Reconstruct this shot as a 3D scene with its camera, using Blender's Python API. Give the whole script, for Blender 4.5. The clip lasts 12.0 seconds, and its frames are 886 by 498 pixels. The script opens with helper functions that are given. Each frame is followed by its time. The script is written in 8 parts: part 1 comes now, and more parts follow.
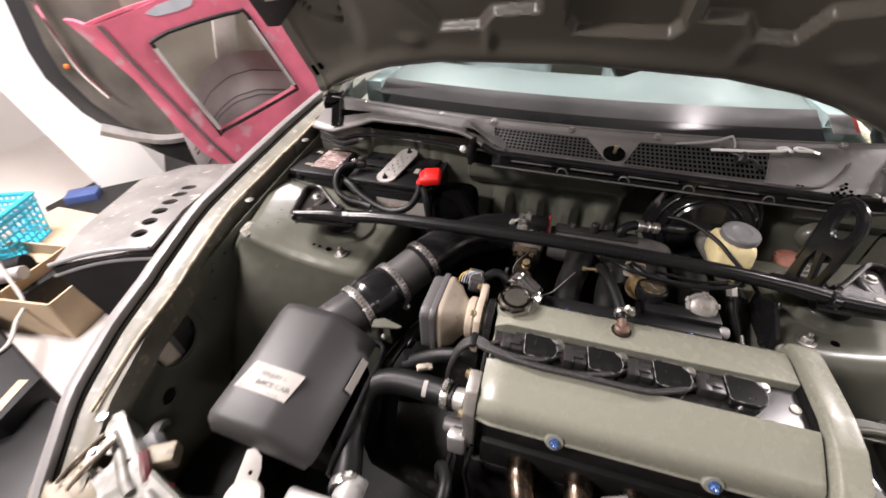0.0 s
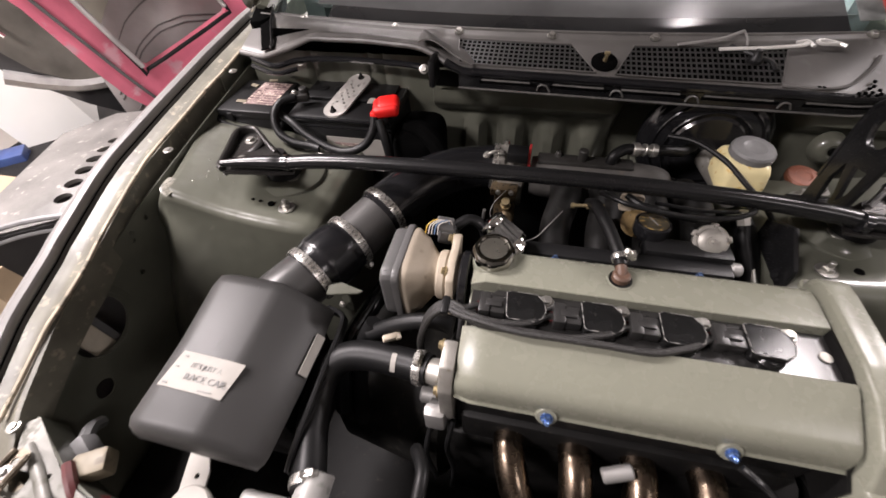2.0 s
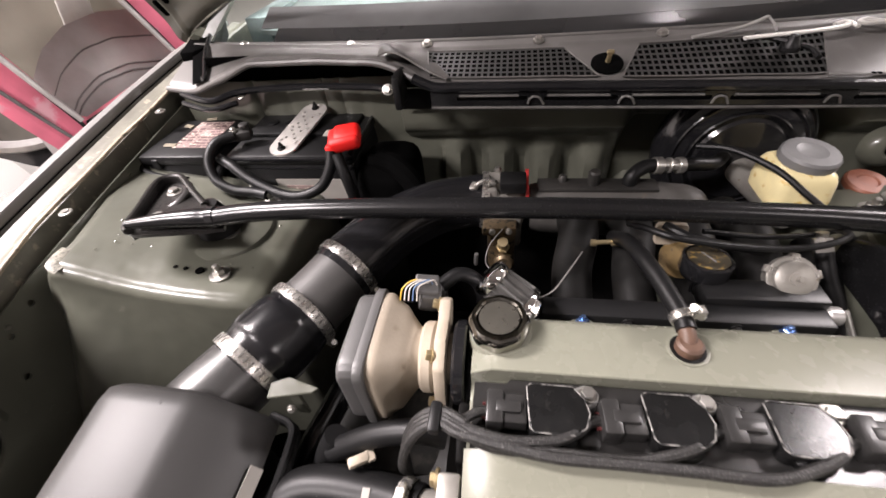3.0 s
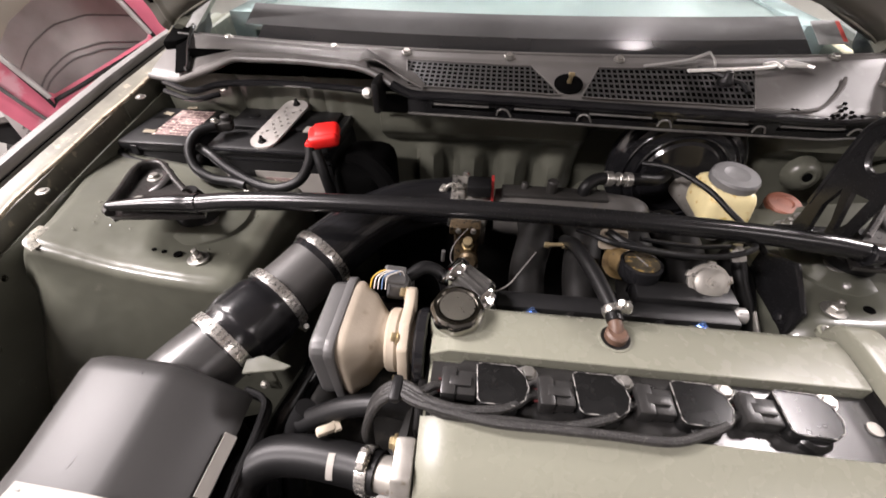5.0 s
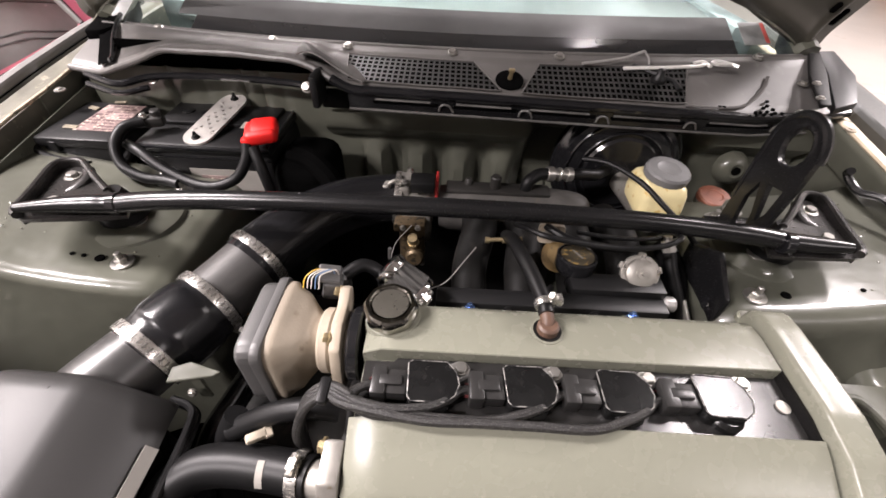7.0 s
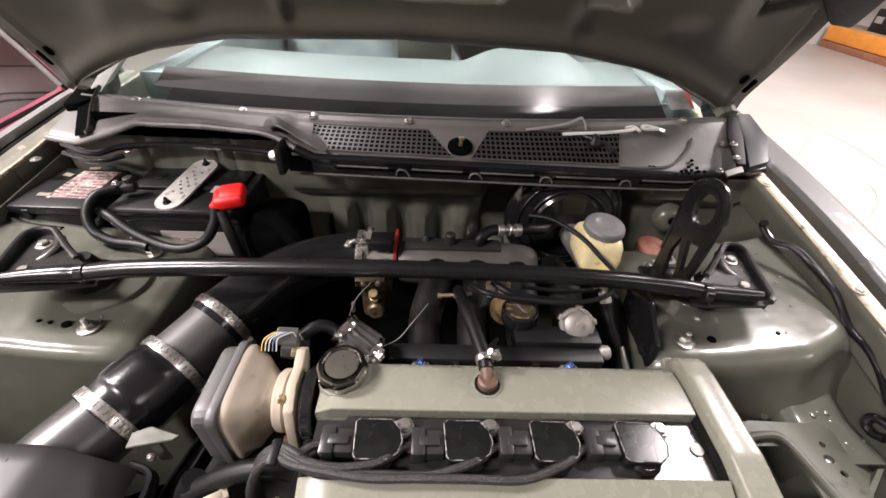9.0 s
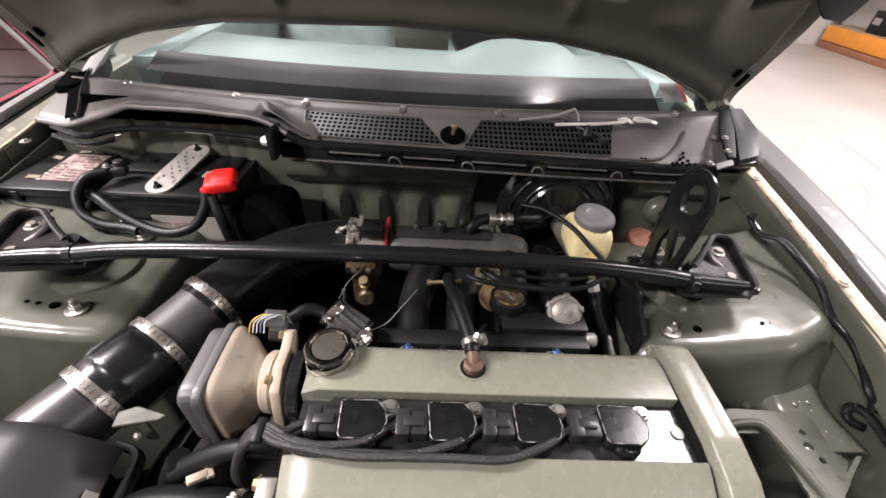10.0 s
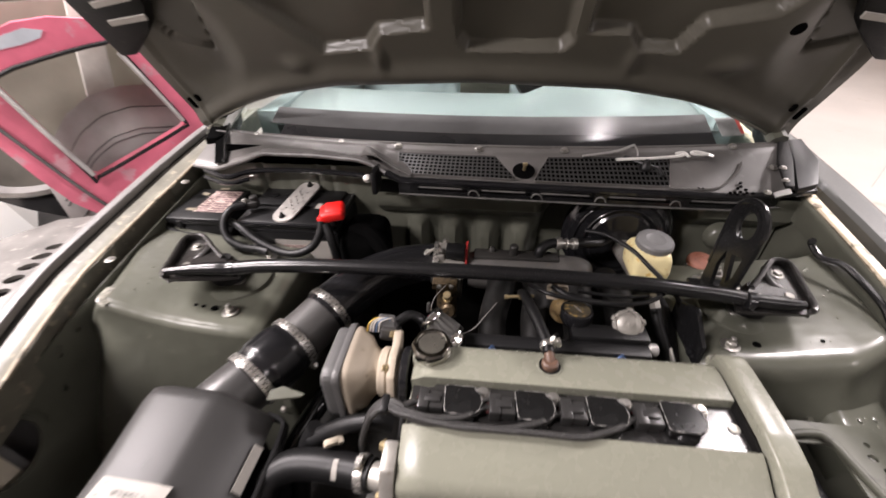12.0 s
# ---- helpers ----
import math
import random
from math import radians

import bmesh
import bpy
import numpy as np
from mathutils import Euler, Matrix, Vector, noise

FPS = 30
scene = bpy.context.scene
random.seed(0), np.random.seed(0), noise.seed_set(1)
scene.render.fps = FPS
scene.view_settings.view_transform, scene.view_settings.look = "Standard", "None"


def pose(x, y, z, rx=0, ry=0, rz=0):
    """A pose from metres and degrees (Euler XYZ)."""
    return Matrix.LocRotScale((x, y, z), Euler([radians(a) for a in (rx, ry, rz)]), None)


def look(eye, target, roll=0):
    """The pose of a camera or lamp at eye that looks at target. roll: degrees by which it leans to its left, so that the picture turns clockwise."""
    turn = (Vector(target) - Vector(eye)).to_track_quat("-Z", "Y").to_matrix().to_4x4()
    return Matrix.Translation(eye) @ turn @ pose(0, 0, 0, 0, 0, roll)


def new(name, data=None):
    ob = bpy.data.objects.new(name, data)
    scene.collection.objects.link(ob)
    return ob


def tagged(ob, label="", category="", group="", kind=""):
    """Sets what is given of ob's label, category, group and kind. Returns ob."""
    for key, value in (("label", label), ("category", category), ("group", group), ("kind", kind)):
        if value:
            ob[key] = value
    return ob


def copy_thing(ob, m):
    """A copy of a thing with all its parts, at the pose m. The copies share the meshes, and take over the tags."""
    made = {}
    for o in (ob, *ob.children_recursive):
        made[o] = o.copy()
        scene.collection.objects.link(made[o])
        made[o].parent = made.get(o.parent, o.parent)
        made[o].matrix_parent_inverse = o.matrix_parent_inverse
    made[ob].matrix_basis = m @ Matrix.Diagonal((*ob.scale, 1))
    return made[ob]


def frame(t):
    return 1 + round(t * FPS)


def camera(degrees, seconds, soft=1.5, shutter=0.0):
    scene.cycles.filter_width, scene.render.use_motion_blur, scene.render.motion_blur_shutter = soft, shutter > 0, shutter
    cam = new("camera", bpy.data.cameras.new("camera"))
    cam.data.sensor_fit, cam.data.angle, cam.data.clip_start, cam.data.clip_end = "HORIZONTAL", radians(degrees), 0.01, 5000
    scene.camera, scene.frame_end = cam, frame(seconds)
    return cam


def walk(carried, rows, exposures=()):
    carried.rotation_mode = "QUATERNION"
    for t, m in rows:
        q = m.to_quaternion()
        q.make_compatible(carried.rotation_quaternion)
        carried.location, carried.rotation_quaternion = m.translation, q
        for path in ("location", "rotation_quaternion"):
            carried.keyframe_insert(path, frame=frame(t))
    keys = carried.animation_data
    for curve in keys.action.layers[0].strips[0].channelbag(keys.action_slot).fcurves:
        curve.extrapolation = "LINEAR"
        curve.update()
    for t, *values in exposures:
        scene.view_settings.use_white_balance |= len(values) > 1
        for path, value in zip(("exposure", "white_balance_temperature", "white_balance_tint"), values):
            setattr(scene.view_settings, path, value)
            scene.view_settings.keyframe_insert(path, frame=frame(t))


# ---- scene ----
cam = camera(94.8, 12.0, soft=1.6, shutter=0.4)
PATH = [
    (0, (-0.048, -0.421, 1.339), (-0.51, 1.075, 0.095), -1.0),
    (0.5, (-0.002, -0.509, 1.336), (-0.617, 0.967, 0.135), -1.5),
    (0.6, (-0.003, -0.506, 1.337), (-0.583, 0.962, 0.109), -1.6),
    (0.8, (0.02, -0.502, 1.33), (-0.515, 0.972, 0.089), -1.1),
    (1, (0.036, -0.49, 1.324), (-0.452, 1.018, 0.104), -1.3),
    (1.2, (0.032, -0.455, 1.32), (-0.381, 1.056, 0.077), -1.8),
    (1.5, (0.016, -0.403, 1.317), (-0.344, 1.123, 0.075), -1.1),
    (2, (-0.048, -0.313, 1.27), (-0.388, 0.997, -0.202), -3.6),
    (2.5, (-0.056, -0.238, 1.229), (-0.327, 1.12, -0.214), -2.7),
    (3, (-0.07, -0.175, 1.173), (-0.373, 1.261, -0.185), -6.5),
    (3.2, (-0.071, -0.156, 1.165), (-0.356, 1.266, -0.211), -4.6),
    (4.8, (-0.069, -0.206, 1.207), (-0.293, 1.257, -0.138), -2.2),
    (5, (-0.057, -0.213, 1.203), (-0.227, 1.237, -0.164), -0.3),
    (5.5, (-0.053, -0.223, 1.194), (-0.21, 1.188, -0.214), -0.2),
    (6, (-0.053, -0.216, 1.19), (-0.204, 1.196, -0.219), 0.3),
    (6.5, (-0.035, -0.205, 1.191), (-0.12, 1.231, -0.199), 0.8),
    (7, (-0.019, -0.207, 1.199), (-0.036, 1.247, -0.174), 2.6),
    (7.5, (-0.001, -0.223, 1.217), (0.018, 1.253, -0.132), 1.2),
    (7.7, (0.002, -0.227, 1.22), (0.019, 1.252, -0.126), 1.5),
    (9.3, (0.027, -0.218, 1.258), (0.083, 1.357, 0.027), 3.0),
    (9.5, (0.028, -0.22, 1.253), (0.081, 1.34, 0.003), 3.1),
    (9.6, (0.028, -0.223, 1.247), (0.089, 1.338, -0.001), 3.4),
    (10, (0.034, -0.229, 1.247), (0.105, 1.325, -0.01), 4.1),
    (10.5, (0.025, -0.236, 1.251), (0.082, 1.318, -0.007), 4.0),
    (11, (0.028, -0.233, 1.255), (0.082, 1.346, 0.028), 3.6),
    (11.5, (-0.004, -0.243, 1.259), (-0.068, 1.35, 0.052), 2.2),
    (11.8, (-0.015, -0.276, 1.286), (-0.137, 1.353, 0.132), 1.3),
    (12, (-0.012, -0.328, 1.308), (-0.196, 1.291, 0.147), -0.9),
]
EXPOSURES = [(0.0, 0.53), (0.5, 0.26), (1.5, 0.24), (2.0, 0.34), (2.5, 0.55), (3.0, 0.76), (5.0, 0.72), (6.5, 0.72), (7.5, 0.69), (9.5, 0.60), (12.0, 0.55)]
walk(cam, [(t, look(eye, target, roll)) for t, eye, target, roll in PATH], EXPOSURES)
# unseen lamps placed for fill and highlights: x, y, height, watts, size of each
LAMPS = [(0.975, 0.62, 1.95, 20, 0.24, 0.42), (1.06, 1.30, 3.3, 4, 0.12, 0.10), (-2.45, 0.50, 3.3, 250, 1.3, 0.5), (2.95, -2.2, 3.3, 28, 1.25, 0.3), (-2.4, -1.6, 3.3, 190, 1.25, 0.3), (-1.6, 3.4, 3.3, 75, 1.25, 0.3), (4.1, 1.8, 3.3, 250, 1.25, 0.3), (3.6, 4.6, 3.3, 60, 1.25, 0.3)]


# ---- light ----
world = bpy.data.worlds.new("world")
scene.world = world
world.use_nodes = True
world.node_tree.nodes["Background"].inputs["Color"].default_value = (0.9, 0.95, 1.0, 1)
world.node_tree.nodes["Background"].inputs["Strength"].default_value = 0.0


def room_lamp(x, y, z, watts, sx, sy):
    lamp = bpy.data.lights.new("room_light", "AREA")
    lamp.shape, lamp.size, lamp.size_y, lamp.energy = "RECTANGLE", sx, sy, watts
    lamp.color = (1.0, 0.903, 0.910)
    ob = new("room_light", lamp)
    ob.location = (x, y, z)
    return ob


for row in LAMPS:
    room_lamp(*row)


# ---- mesh helpers ----
def part(name, bm, material, parent, label="", angle=35):
    """One mesh under a thing or a part."""
    me = bpy.data.meshes.new(name)
    bmesh.ops.recalc_face_normals(bm, faces=bm.faces[:])
    bm.to_mesh(me)
    bm.free()
    me.materials.append(material)
    me.polygons.foreach_set("use_smooth", [True] * len(me.polygons))
    me.set_sharp_from_angle(angle=radians(angle))
    ob = new(name, me)
    if parent is not None:
        ob.parent = parent
    if label:
        tagged(ob, label=label)
    return ob


def thing(name, label, category, group=""):
    return tagged(new(name), label, category, group)


def solo(name, bm, material, label, category="", group="", kind="", angle=35):
    return tagged(part(name, bm, material, None, "", angle), label, category, group, kind)


def B():
    return bmesh.new()


def merge(dst, src, m=None):
    if m is not None:
        src.transform(m)
    me = bpy.data.meshes.new("tmp")
    src.to_mesh(me)
    src.free()
    dst.from_mesh(me)
    bpy.data.meshes.remove(me)
    return dst


def box(bm, c, s, bev=0.0, seg=2, m=None, taper=1.0):
    t = B()
    bmesh.ops.create_cube(t, size=1)
    for v in t.verts:
        k = taper if v.co.z > 0 else 1.0
        v.co = Vector((v.co.x * s[0] * k, v.co.y * s[1] * k, v.co.z * s[2]))
    if bev:
        bmesh.ops.bevel(t, geom=t.edges[:], offset=bev, segments=seg, affect="EDGES", profile=0.5)
    return merge(bm, t, Matrix.Translation(c) @ (m or Matrix()))


def aim(p0, p1):
    d = Vector(p1) - Vector(p0)
    return Matrix.Translation(p0) @ d.to_track_quat("Z", "Y").to_matrix().to_4x4(), d.length


def lathe(bm, prof, p0=(0, 0, 0), p1=(0, 0, 1), n=24, lobes=0, depth=0.0, m=None):
    """Turns (radius, height) round the axis from p0 to p1; heights in metres along it."""
    t, rings = B(), []
    for r, h in prof:
        ring = []
        for i in range(n):
            a = 2 * math.pi * i / n
            k = 1 + depth * math.cos(lobes * a) if lobes else 1
            ring.append(t.verts.new((r * k * math.cos(a), r * k * math.sin(a), h)))
        rings.append(ring)
    for a, b in zip(rings, rings[1:]):
        for i in range(n):
            t.faces.new((a[i], a[(i + 1) % n], b[(i + 1) % n], b[i]))
    t.faces.new(rings[0][::-1])
    t.faces.new(rings[-1])
    mm, _ = aim(p0, p1)
    return merge(bm, t, mm if m is None else m)


def cyl(bm, p0, p1, r, r1=None, n=20, bev=0.0):
    length = (Vector(p1) - Vector(p0)).length
    r1 = r if r1 is None else r1
    b = min(bev, length * 0.4)
    prof = [(r - b, 0), (r, b), (r1, length - b), (r1 - b, length)] if b else [(r, 0), (r1, length)]
    return lathe(bm, prof, p0, p1, n)


def smooth_line(pts, k=6):
    """A Catmull-Rom line through the points; each may carry a radius as its fourth number."""
    p = [np.array(q, float) for q in pts]
    p = [2 * p[0] - p[1]] + p + [2 * p[-1] - p[-2]]
    out = []
    for i in range(1, len(p) - 2):
        for j in range(k):
            s = j / k
            a, b, c, d = p[i - 1], p[i], p[i + 1], p[i + 2]
            out.append(0.5 * (2 * b + (c - a) * s + (2 * a - 5 * b + 4 * c - d) * s * s + (3 * b - a - 3 * c + d) * s ** 3))
    out.append(p[-2])
    return out


def tube(bm, pts, r=0.01, n=12, k=6, cap=True, flat=1.0):
    line = smooth_line(pts, k) if k > 1 else [np.array(q, float) for q in pts]
    rings, up = [], None
    for i, q in enumerate(line):
        a, b = line[max(i - 1, 0)], line[min(i + 1, len(line) - 1)]
        d = Vector((b - a)[:3]).normalized()
        if up is None:
            up = d.orthogonal().normalized() if flat == 1.0 else (Vector((0, 0, 1)) - d * d.z).normalized()
        up = (up - d * up.dot(d)).normalized()
        side = d.cross(up)
        rad = q[3] if len(q) > 3 else r
        ring = []
        for j in range(n):
            t = 2 * math.pi * j / n
            ring.append(bm.verts.new(Vector(q[:3]) + side * rad * math.cos(t) + up * rad * flat * math.sin(t)))
        rings.append(ring)
    for a, b in zip(rings, rings[1:]):
        for j in range(n):
            bm.faces.new((a[j], a[(j + 1) % n], b[(j + 1) % n], b[j]))
    if cap:
        bm.faces.new(rings[0][::-1])
        bm.faces.new(rings[-1])
    return bm


def sheet(bm, f, nu, nv, thick=0.0):
    """A grid of f(u, v), u and v from 0 to 1; thick gives it a second side along its normals."""
    t = B()
    g = [[t.verts.new(f(i / nu, j / nv)) for j in range(nv + 1)] for i in range(nu + 1)]
    for i in range(nu):
        for j in range(nv):
            t.faces.new((g[i][j], g[i + 1][j], g[i + 1][j + 1], g[i][j + 1]))
    if thick:
        bmesh.ops.recalc_face_normals(t, faces=t.faces[:])
        bmesh.ops.solidify(t, geom=t.faces[:], thickness=thick)
    return merge(bm, t)


def prism(bm, outline, to3d, lo, hi, bev=0.0, seg=2):
    """A flat outline of (a, b), swept from lo to hi; to3d(a, b, w) places it."""
    t = B()
    a = [t.verts.new(to3d(p, q, lo)) for p, q in outline]
    b = [t.verts.new(to3d(p, q, hi)) for p, q in outline]
    n = len(outline)
    for i in range(n):
        t.faces.new((a[i], a[(i + 1) % n], b[(i + 1) % n], b[i]))
    t.faces.new(a[::-1])
    t.faces.new(b)
    bmesh.ops.recalc_face_normals(t, faces=t.faces[:])
    if bev:
        bmesh.ops.bevel(t, geom=t.edges[:], offset=bev, segments=seg, affect="EDGES", profile=0.5)
    return merge(bm, t)


def circle(a, b, r, n=24, rb=None):
    rb = r if rb is None else rb
    return [(a + r * math.cos(2 * math.pi * i / n), b + rb * math.sin(2 * math.pi * i / n)) for i in range(n)]


def rrect(a0, b0, a1, b1, r, n=4):
    out = []
    for ca, cb, s in ((a1 - r, b1 - r, 0), (a0 + r, b1 - r, 90), (a0 + r, b0 + r, 180), (a1 - r, b0 + r, 270)):
        out += [(ca + r * math.cos(radians(s + 90 * i / n)), cb + r * math.sin(radians(s + 90 * i / n))) for i in range(n + 1)]
    return out


def plate(bm, outline, holes, to3d, lo, hi):
    """A plate with holes through it."""
    t, edges = B(), []
    for loop in [outline] + list(holes):
        vs = [t.verts.new((p, q, 0)) for p, q in loop]
        edges += [t.edges.new((vs[i], vs[(i + 1) % len(vs)])) for i in range(len(vs))]
    bmesh.ops.triangle_fill(t, edges=edges, use_beauty=True, use_dissolve=False, normal=(0, 0, 1))
    ext = bmesh.ops.extrude_face_region(t, geom=t.faces[:])
    top = {v for v in ext["geom"] if isinstance(v, bmesh.types.BMVert)}
    for v in t.verts:
        v.co = Vector(to3d(v.co.x, v.co.y, hi if v in top else lo))
    return merge(bm, t)


def bolt(bm, p, axis=(0, 0, 1), r=0.007, h=0.006, washer=1.7, stud=0.0):
    """A hexagon head on a washer, and a stud's end where there is one."""
    q = Vector(p) + Vector(axis) * 0.1
    lathe(bm, [(r * washer, -0.001), (r * washer, 0.0015), (r * 1.2, 0.002)], p, q, 18)
    lathe(bm, [(r, 0.0015), (r, h * 0.85), (r * 0.85, h)], p, q, 6)
    if stud:
        lathe(bm, [(r * 0.5, h), (r * 0.5, h + stud), (r * 0.4, h + stud + 0.001)], p, q, 10)
    return bm


def lerp(x, xs, ys):
    return float(np.interp(x, xs, ys))


# ---- materials ----
def mat(name, col, rough=0.5, metal=0.0, var=0.2, scale=9.0, grain=180.0, bump=0.05, coat=0.0, dirt=None, dirt_at=0.62, rvar=0.04, spec=0.5, wave=0.0):
    """Paint, plastic, rubber or metal with stains at one scale and grain at another."""
    m = bpy.data.materials.new(name)
    m.use_nodes = True
    nt = m.node_tree
    bs = nt.nodes["Principled BSDF"]
    tc = nt.nodes.new("ShaderNodeTexCoord")
    big, fine = nt.nodes.new("ShaderNodeTexNoise"), nt.nodes.new("ShaderNodeTexNoise")
    for n, s, d in ((big, scale, 5.0), (fine, grain, 3.0)):
        nt.links.new(tc.outputs["Object"], n.inputs["Vector"])
        n.inputs["Scale"].default_value, n.inputs["Detail"].default_value = s, d
    ramp = nt.nodes.new("ShaderNodeMapRange")
    ramp.inputs["From Min"].default_value, ramp.inputs["From Max"].default_value = 0.3, 0.7
    ramp.inputs["To Min"].default_value, ramp.inputs["To Max"].default_value = 1 - var, 1 + var
    nt.links.new(big.outputs["Fac"], ramp.inputs["Value"])
    mul = nt.nodes.new("ShaderNodeMix")
    mul.data_type, mul.blend_type = "RGBA", "MULTIPLY"
    mul.inputs["Factor"].default_value = 1.0
    mul.inputs[6].default_value = (*col, 1)
    nt.links.new(ramp.outputs["Result"], mul.inputs[7])
    top = mul.outputs[2]
    if dirt:
        spots = nt.nodes.new("ShaderNodeTexNoise")
        spots.inputs["Scale"].default_value, spots.inputs["Detail"].default_value = scale * 3.3, 8.0
        nt.links.new(tc.outputs["Object"], spots.inputs["Vector"])
        edge = nt.nodes.new("ShaderNodeMapRange")
        edge.inputs["From Min"].default_value, edge.inputs["From Max"].default_value = dirt_at, dirt_at + 0.07
        nt.links.new(spots.outputs["Fac"], edge.inputs["Value"])
        mx = nt.nodes.new("ShaderNodeMix")
        mx.data_type = "RGBA"
        mx.inputs[7].default_value = (*dirt, 1)
        nt.links.new(top, mx.inputs[6])
        nt.links.new(edge.outputs["Result"], mx.inputs["Factor"])
        top = mx.outputs[2]
    nt.links.new(top, bs.inputs["Base Color"])
    rr = nt.nodes.new("ShaderNodeMapRange")
    rr.inputs["From Min"].default_value, rr.inputs["From Max"].default_value = 0.3, 0.7
    rr.inputs["To Min"].default_value, rr.inputs["To Max"].default_value = max(rough - rvar, 0.03), min(rough + rvar, 1)
    nt.links.new(fine.outputs["Fac"], rr.inputs["Value"])
    nt.links.new(rr.outputs["Result"], bs.inputs["Roughness"])
    bs.inputs["Metallic"].default_value = metal
    bs.inputs["Specular IOR Level"].default_value = spec
    bs.inputs["Coat Weight"].default_value, bs.inputs["Coat Roughness"].default_value = coat, 0.06
    if bump:
        bp = nt.nodes.new("ShaderNodeBump")
        bp.inputs["Strength"].default_value, bp.inputs["Distance"].default_value = bump, 0.001
        nt.links.new(fine.outputs["Fac"], bp.inputs["Height"])
        nt.links.new(bp.outputs["Normal"], bs.inputs["Normal"])
        if wave:
            # hand-beaten unevenness of pressed sheet
            soft_noise, wb = nt.nodes.new("ShaderNodeTexNoise"), nt.nodes.new("ShaderNodeBump")
            soft_noise.inputs["Scale"].default_value, soft_noise.inputs["Detail"].default_value = 16.0, 2.0
            nt.links.new(tc.outputs["Object"], soft_noise.inputs["Vector"])
            wb.inputs["Strength"].default_value, wb.inputs["Distance"].default_value = wave, 0.01
            nt.links.new(soft_noise.outputs["Fac"], wb.inputs["Height"])
            nt.links.new(wb.outputs["Normal"], bp.inputs["Normal"])
    return m


def glass(name, tint, rough=0.0, ior=1.45):
    m = bpy.data.materials.new(name)
    m.use_nodes = True
    bs = m.node_tree.nodes["Principled BSDF"]
    bs.inputs["Base Color"].default_value = (*tint, 1)
    bs.inputs["Roughness"].default_value, bs.inputs["IOR"].default_value = rough, ior
    bs.inputs["Transmission Weight"].default_value = 1.0
    return m


bay_paint = mat("bay_paint", (0.088, 0.090, 0.0715), 0.32, var=0.2, scale=6, grain=70, bump=0.04, coat=0.36, spec=0.42, dirt=(0.15, 0.145, 0.12), dirt_at=0.69, wave=0.32)
bay_paint.node_tree.nodes["Principled BSDF"].inputs["Coat Roughness"].default_value = 0.09
rail_olive = mat("rail_olive", (0.082, 0.084, 0.066), 0.5, var=0.25, scale=12, grain=120, bump=0.05, spec=0.3, dirt=(0.05, 0.048, 0.04), dirt_at=0.6)
cover_paint = mat("cover_paint", (0.182, 0.184, 0.146), 0.27, metal=0.0, var=0.02, scale=5, grain=60, bump=0.0, coat=0.0, spec=0.36, rvar=0.015)
# left wing's grey, lightened to make up for weak light on that side
wing_grey_lit = mat("wing_grey_lit", (0.145, 0.14, 0.135), 0.42, var=0.14, scale=9, dirt=(0.20, 0.19, 0.18), dirt_at=0.62)
satin_plate = mat("satin_plate", (0.020, 0.0195, 0.019), 0.21, var=0.12, scale=30, grain=500, bump=0.02, spec=0.6)
# lighter olive metal, so the cap's dish carries its reflection as colour
cap_reflection = mat("cap_reflection", (0.22, 0.21, 0.18), 0.30, metal=0.85, var=0.10, scale=40, bump=0.0)
worn_rim = mat("worn_rim", (0.23, 0.222, 0.21), 0.45, metal=0.3, var=0.2, scale=40, bump=0.0, dirt=(0.02, 0.02, 0.02), dirt_at=0.48)
hood_paint = mat("hood_paint", (0.070, 0.066, 0.053), 0.38, var=0.2, scale=3, grain=60, bump=0.02, coat=0.0, spec=0.36, wave=0.05)
seam_cream = mat("seam_cream", (0.40, 0.34, 0.25), 0.5, var=0.3, scale=16, dirt=(0.16, 0.14, 0.10), dirt_at=0.55, wave=0.2)
seam_olive = mat("seam_olive", (0.115, 0.110, 0.086), 0.45, var=0.3, scale=18, coat=0.0, dirt=(0.24, 0.215, 0.165), dirt_at=0.60, wave=0.2)
# darker wing grey for the right side and the nose
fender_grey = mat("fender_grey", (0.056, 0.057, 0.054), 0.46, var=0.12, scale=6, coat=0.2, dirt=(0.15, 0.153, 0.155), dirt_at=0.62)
black_plastic = mat("black_plastic", (0.0075, 0.0075, 0.0078), 0.42, var=0.3, scale=12, grain=900, bump=0.08, spec=0.28)
cowl_plastic = mat("cowl_plastic", (0.100, 0.095, 0.090), 0.44, spec=0.42, var=0.28, scale=7, grain=700, bump=0.1, dirt=(0.13, 0.125, 0.12), dirt_at=0.60)
satin_black = mat("satin_black", (0.008, 0.008, 0.0085), 0.25, spec=0.4, var=0.15, scale=12, grain=500, bump=0.0, rvar=0.03)
gloss_black = mat("gloss_black", (0.010, 0.010, 0.011), 0.14, var=0.2, scale=12, bump=0.01, rvar=0.06)
rubber = mat("rubber", (0.006, 0.006, 0.0062), 0.43, var=0.3, scale=14, grain=600, bump=0.06, spec=0.22)
runner_black = mat("runner_black", (0.007, 0.0068, 0.0065), 0.55, var=0.5, scale=12, grain=200, bump=0.1, spec=0.12, dirt=(0.012, 0.011, 0.010), dirt_at=0.6)
silicone = mat("silicone", (0.008, 0.008, 0.009), 0.22, var=0.2, scale=10, grain=420, bump=0.08)
pipe_satin = mat("pipe_satin", (0.060, 0.058, 0.056), 0.48, metal=0.3, var=0.15, scale=10, grain=900, bump=0.06)
pipe_dark = mat("pipe_dark", (0.060, 0.059, 0.058), 0.34, metal=0.4, var=0.15, scale=8)
